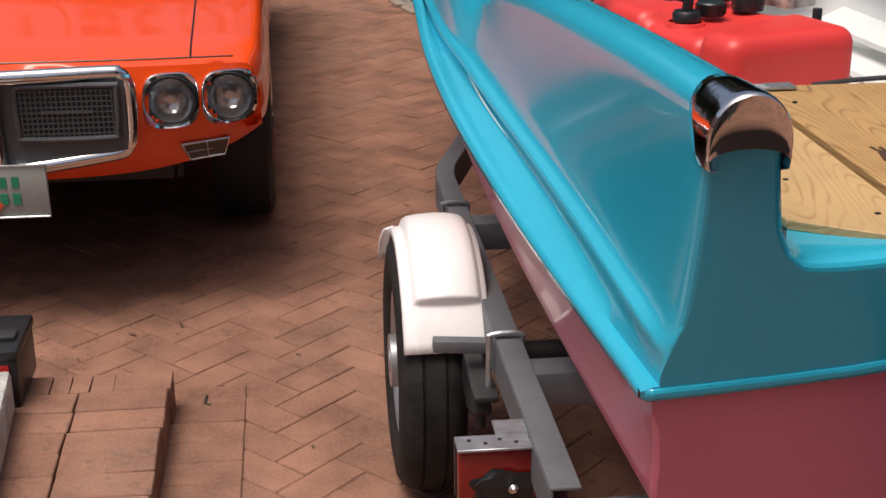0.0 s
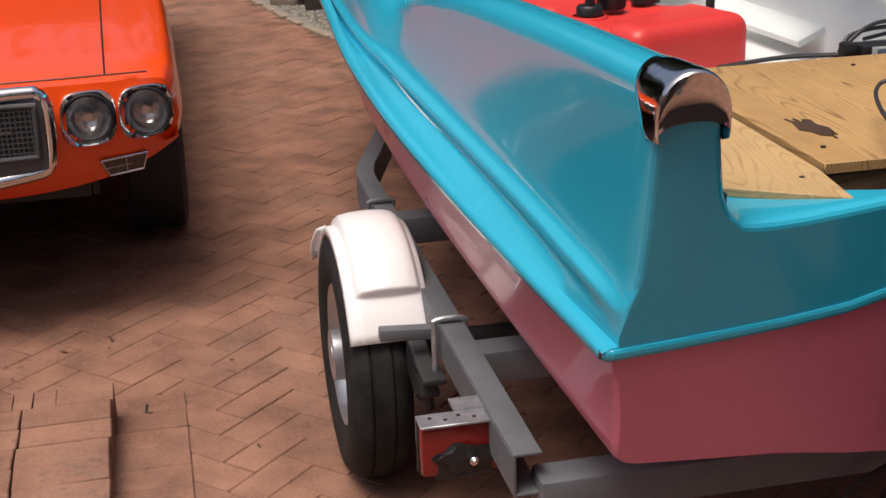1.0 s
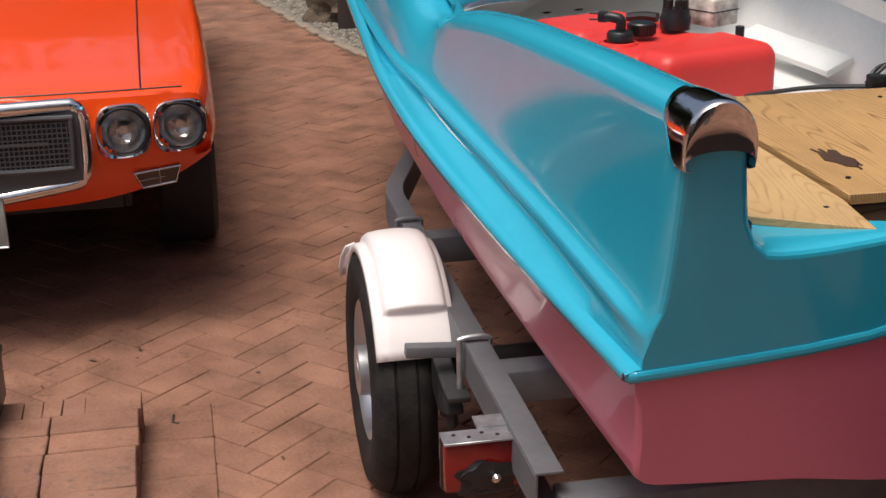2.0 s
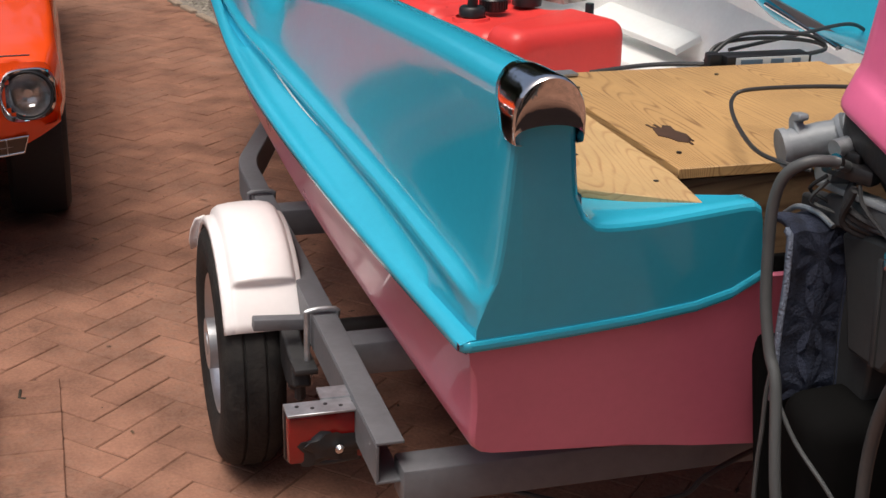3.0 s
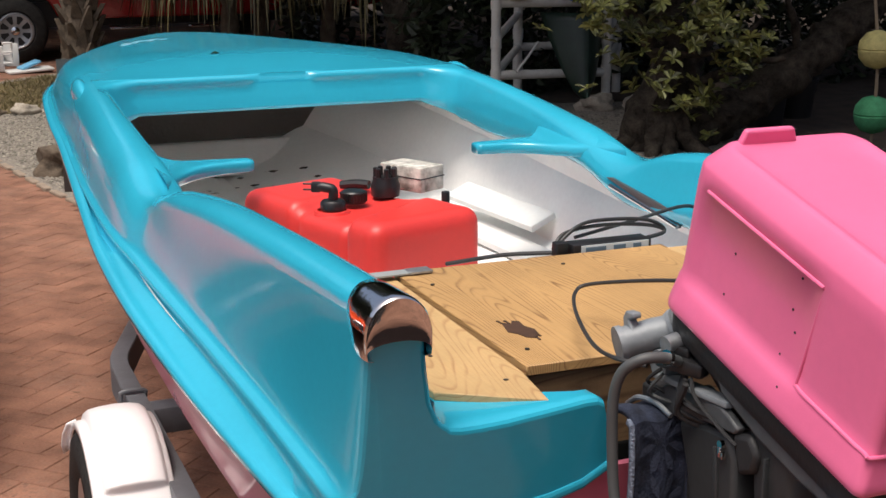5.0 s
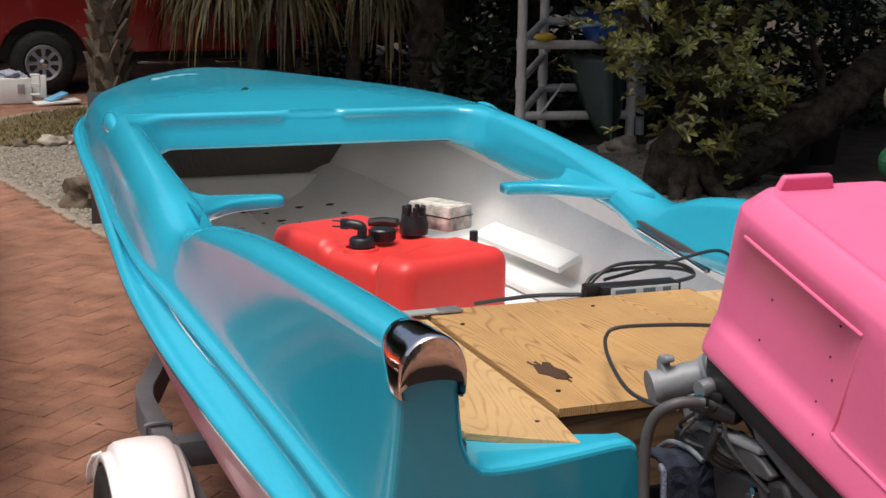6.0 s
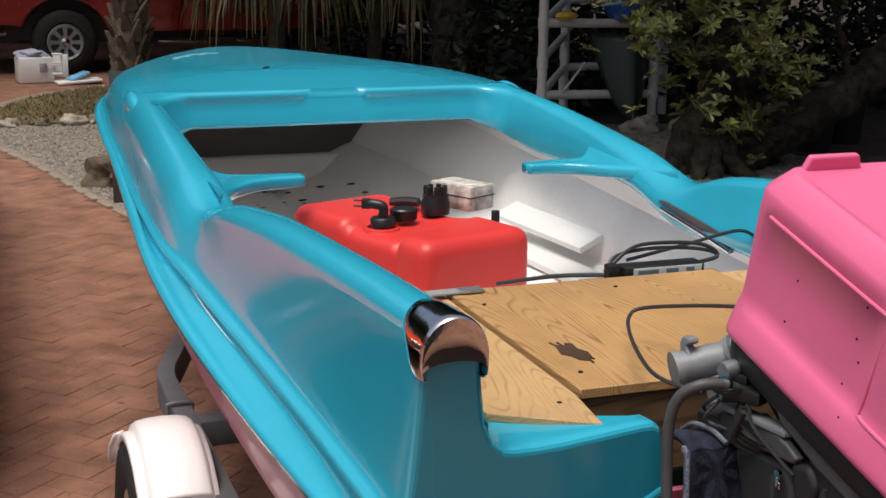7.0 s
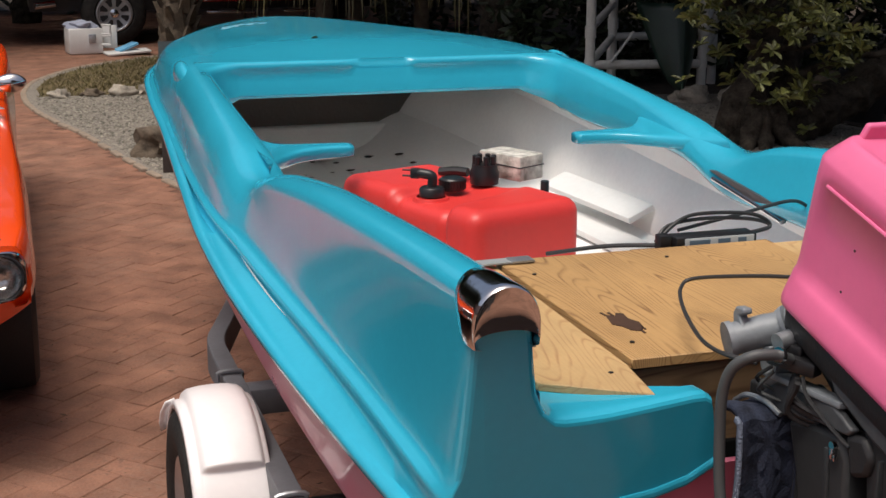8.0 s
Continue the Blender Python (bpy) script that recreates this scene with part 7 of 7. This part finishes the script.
for z, m in ((0.79, BUOYY), (0.33, BUOYG)):
    f = part("foam_float", lathe([(0.02, -0.135), (0.08, -0.115), (0.125, -0.06), (0.135, -0.008), (0.128, 0.0), (0.135, 0.008), (0.125, 0.06), (0.08, 0.115), (0.02, 0.135)], n=24, at=(5.15, 6.0, z)), m, buoys)

# ---- things on the drive ----
battery = thing("car_battery", "black car battery with a red label on the brick step", "battery", (-1.888, 1.595, 0.107))
BX, BY, BZ = -1.888, 1.595, 0.107
part("case", box(0.17, 0.22, 0.125, (BX, BY, BZ + 0.063), bevel=0.008), BLACK, battery)
part("battery_lid", box(0.178, 0.228, 0.03, (BX, BY, BZ + 0.135), bevel=0.008), BLACK, battery)
part("strap_handle", box(0.13, 0.05, 0.014, (BX + 0.01, BY - 0.03, BZ + 0.155), bevel=0.005), GREY, battery)
part("red_label", box(0.12, 0.003, 0.045, (BX + 0.005, BY - 0.1115, BZ + 0.09)), BATRED, battery)
part("white_label", box(0.06, 0.08, 0.003, (BX - 0.05, BY + 0.03, BZ + 0.1515)), WHITE, battery)
tagged(part("concrete_block", box(0.2, 0.46, 0.11, (-1.897, 1.235, 0.161), (0, 0, 4.5), bevel=0.012), BLOCK), "whitewashed concrete block on the brick step", "block")

# ---- bricks ----
step = tagged(new("brick_step"), "low raised brick step beside the drive", "step", kind="structure")
bm = box(0.2, 0.1, 0.062, bevel=0.0025, seg=1)
brick_mesh = bpy.data.meshes.new("brick")
bm.to_mesh(brick_mesh)
bm.free()
brick_mesh.materials.append(BRICK)
rb = random.Random(77)


def brick(x, y, z, turn, parent, sx=1.0, sy=1.0):
    ob = new("brick", brick_mesh)
    ob.parent = parent
    ob.matrix_basis = pose(x, y, z + rb.uniform(-0.0015, 0.001), rb.uniform(-0.3, 0.3), rb.uniform(-0.25, 0.25), turn + rb.uniform(-1.2, 1.2)) @ Matrix.Diagonal((sx, sy, 1, 1))
    return ob


for x, y, turn, sx, sy in ((-1.53, 1.604, 0, 0.7, 0.97), (-1.628, 1.603, 90, 0.49, 0.55), (-1.681, 1.603, 90, 0.49, 0.46), (-1.729, 1.603, 91, 0.49, 0.46), (-1.80, 1.603, 0, 0.46, 0.97), (-1.949, 1.603, 0, 1.0, 0.97)):
    brick(x, y, 0.075, turn, step, sx, sy)
    brick(x, y, 0.012, turn, step, sx, sy)
for i in range(12):
    y = 1.505 - 0.101 * i
    for x, w in ((-1.572, 1.06), (-1.785, 1.02), (-1.99, 1.0)):
        brick(x + 0.003 * math.sin(i * 2.1), y, 0.075, 0.5 * math.sin(i * 1.3 + x * 9), step, w, 0.975)
        brick(x, y, 0.012, 0, step, w, 0.98)
pavement = tagged(new("pavement"), "red brick drive laid in herringbone with dark joints", "pavement", kind="structure")
for i in range(14):
    brick(-1.384, 1.707 - 0.101 * i, -0.031 + 0.006, 0, pavement, 1.0, 0.985)
W2 = 0.1005
verts, faces, near = [], [], []
base = [(sx * 0.0995, sy * 0.0492) for sx, sy in ((-1, -1), (1, -1), (1, 1), (-1, 1))]
top = [(sx * 0.0975, sy * 0.0472) for sx, sy in ((-1, -1), (1, -1), (1, 1), (-1, 1))]
BORDER = [(-1.487, 0.2), (-1.28, 0.2), (-1.28, 1.76), (-1.487, 1.76)]
ca, sa = math.cos(radians(45)), math.sin(radians(45))
for i in range(-190, 270):
    for j in range(-190, 200):
        k = (i - j) % 4
        if k == 0:
            cx, cy, turn = (i + 1) * W2, (j + 0.5) * W2, 0
        elif k == 3:
            cx, cy, turn = (i + 0.5) * W2, (j + 1) * W2, 90
        else:
            continue
        x, y = cx * ca - cy * sa, cx * sa + cy * ca
        if not (-4.6 < x < 3.2 and -4.3 < y < 20.0) or (x > 1.3 and 3.9 < y < 13) or inside(x, y) or (inside(x - 0.05, y + 0.05, BORDER) and inside(x + 0.05, y + 0.05, BORDER)) or (-2.1 < x < -1.45 and 0.32 < y < 1.45):
            continue
        if y > 12 and y < 14.3 and inside(x, y - 0.1):
            continue
        d = abs(x + 1.05) + abs(y - 2.0) * 0.7
        if d < 1.0 and len(near) < 285:
            near.append((x, y, turn + 45))
            continue
        a = radians(turn + 45 + rb.uniform(-1.2, 1.2))
        c, s = math.cos(a), math.sin(a)
        z = rb.uniform(-0.0015, 0.001)
        tx, ty = rb.uniform(-0.008, 0.008), rb.uniform(-0.008, 0.008)
        n0 = len(verts)
        verts += [(x + u * c - v * s, y + u * s + v * c, -0.02) for u, v in base]
        verts += [(x + u * c - v * s, y + u * s + v * c, z - 0.002 + tx * u + ty * v) for u, v in base]
        verts += [(x + u * c - v * s, y + u * s + v * c, z + tx * u + ty * v) for u, v in top]
        for q in range(4):
            r = (q + 1) % 4
            faces += [(n0 + q, n0 + r, n0 + 4 + r, n0 + 4 + q), (n0 + 4 + q, n0 + 4 + r, n0 + 8 + r, n0 + 8 + q)]
        faces.append((n0 + 8, n0 + 9, n0 + 10, n0 + 11))
for x, y, turn in near:
    brick(x, y, -0.031, turn, pavement, 0.985, 0.97)
me = bpy.data.meshes.new("bricks")
me.from_pydata(verts, [], faces)
me.materials.append(BRICK)
tagged(new("brick_field", me), "red herringbone brick paving in place", "bricks", kind="stuff")

bm = tube([(-1.385, 1.70, 0.0065), (-1.388, 1.655, 0.0065), (-1.372, 1.646, 0.0065)], 0.004, 6, smooth_steps=1)
tagged(part("twig", bm, BARK), "small dark twig lying on the bricks", "twig")
# litter on the drive
rl = random.Random(31)
bm = bmesh.new()
for i in range(700):
    x, y = rl.uniform(-2.6, 0.6), rl.uniform(0.6, 9.0)
    if inside(x, y) or inside(x, y, BORDER) or (x < -1.4 and y < 1.7):
        continue
    a, r = rl.uniform(0, 6.28), rl.choice((0.002, 0.003, 0.003, 0.004, 0.006, 0.009))
    ln = rl.uniform(0.6, 2.6)
    pts = [(ln, 0), (0.3, 0.6), (-ln, 0.1), (-0.2, -0.6)]
    bm.faces.new([bm.verts.new((x + r * (u * math.cos(a) - v * math.sin(a)), y + r * (u * math.sin(a) + v * math.cos(a)), 0.0035 + rl.uniform(0, 0.003))) for u, v in pts])
tagged(part("drive_litter", bm, DEBRIS, smooth=False), "small dry leaf bits and specks on the bricks", "litter", kind="stuff")
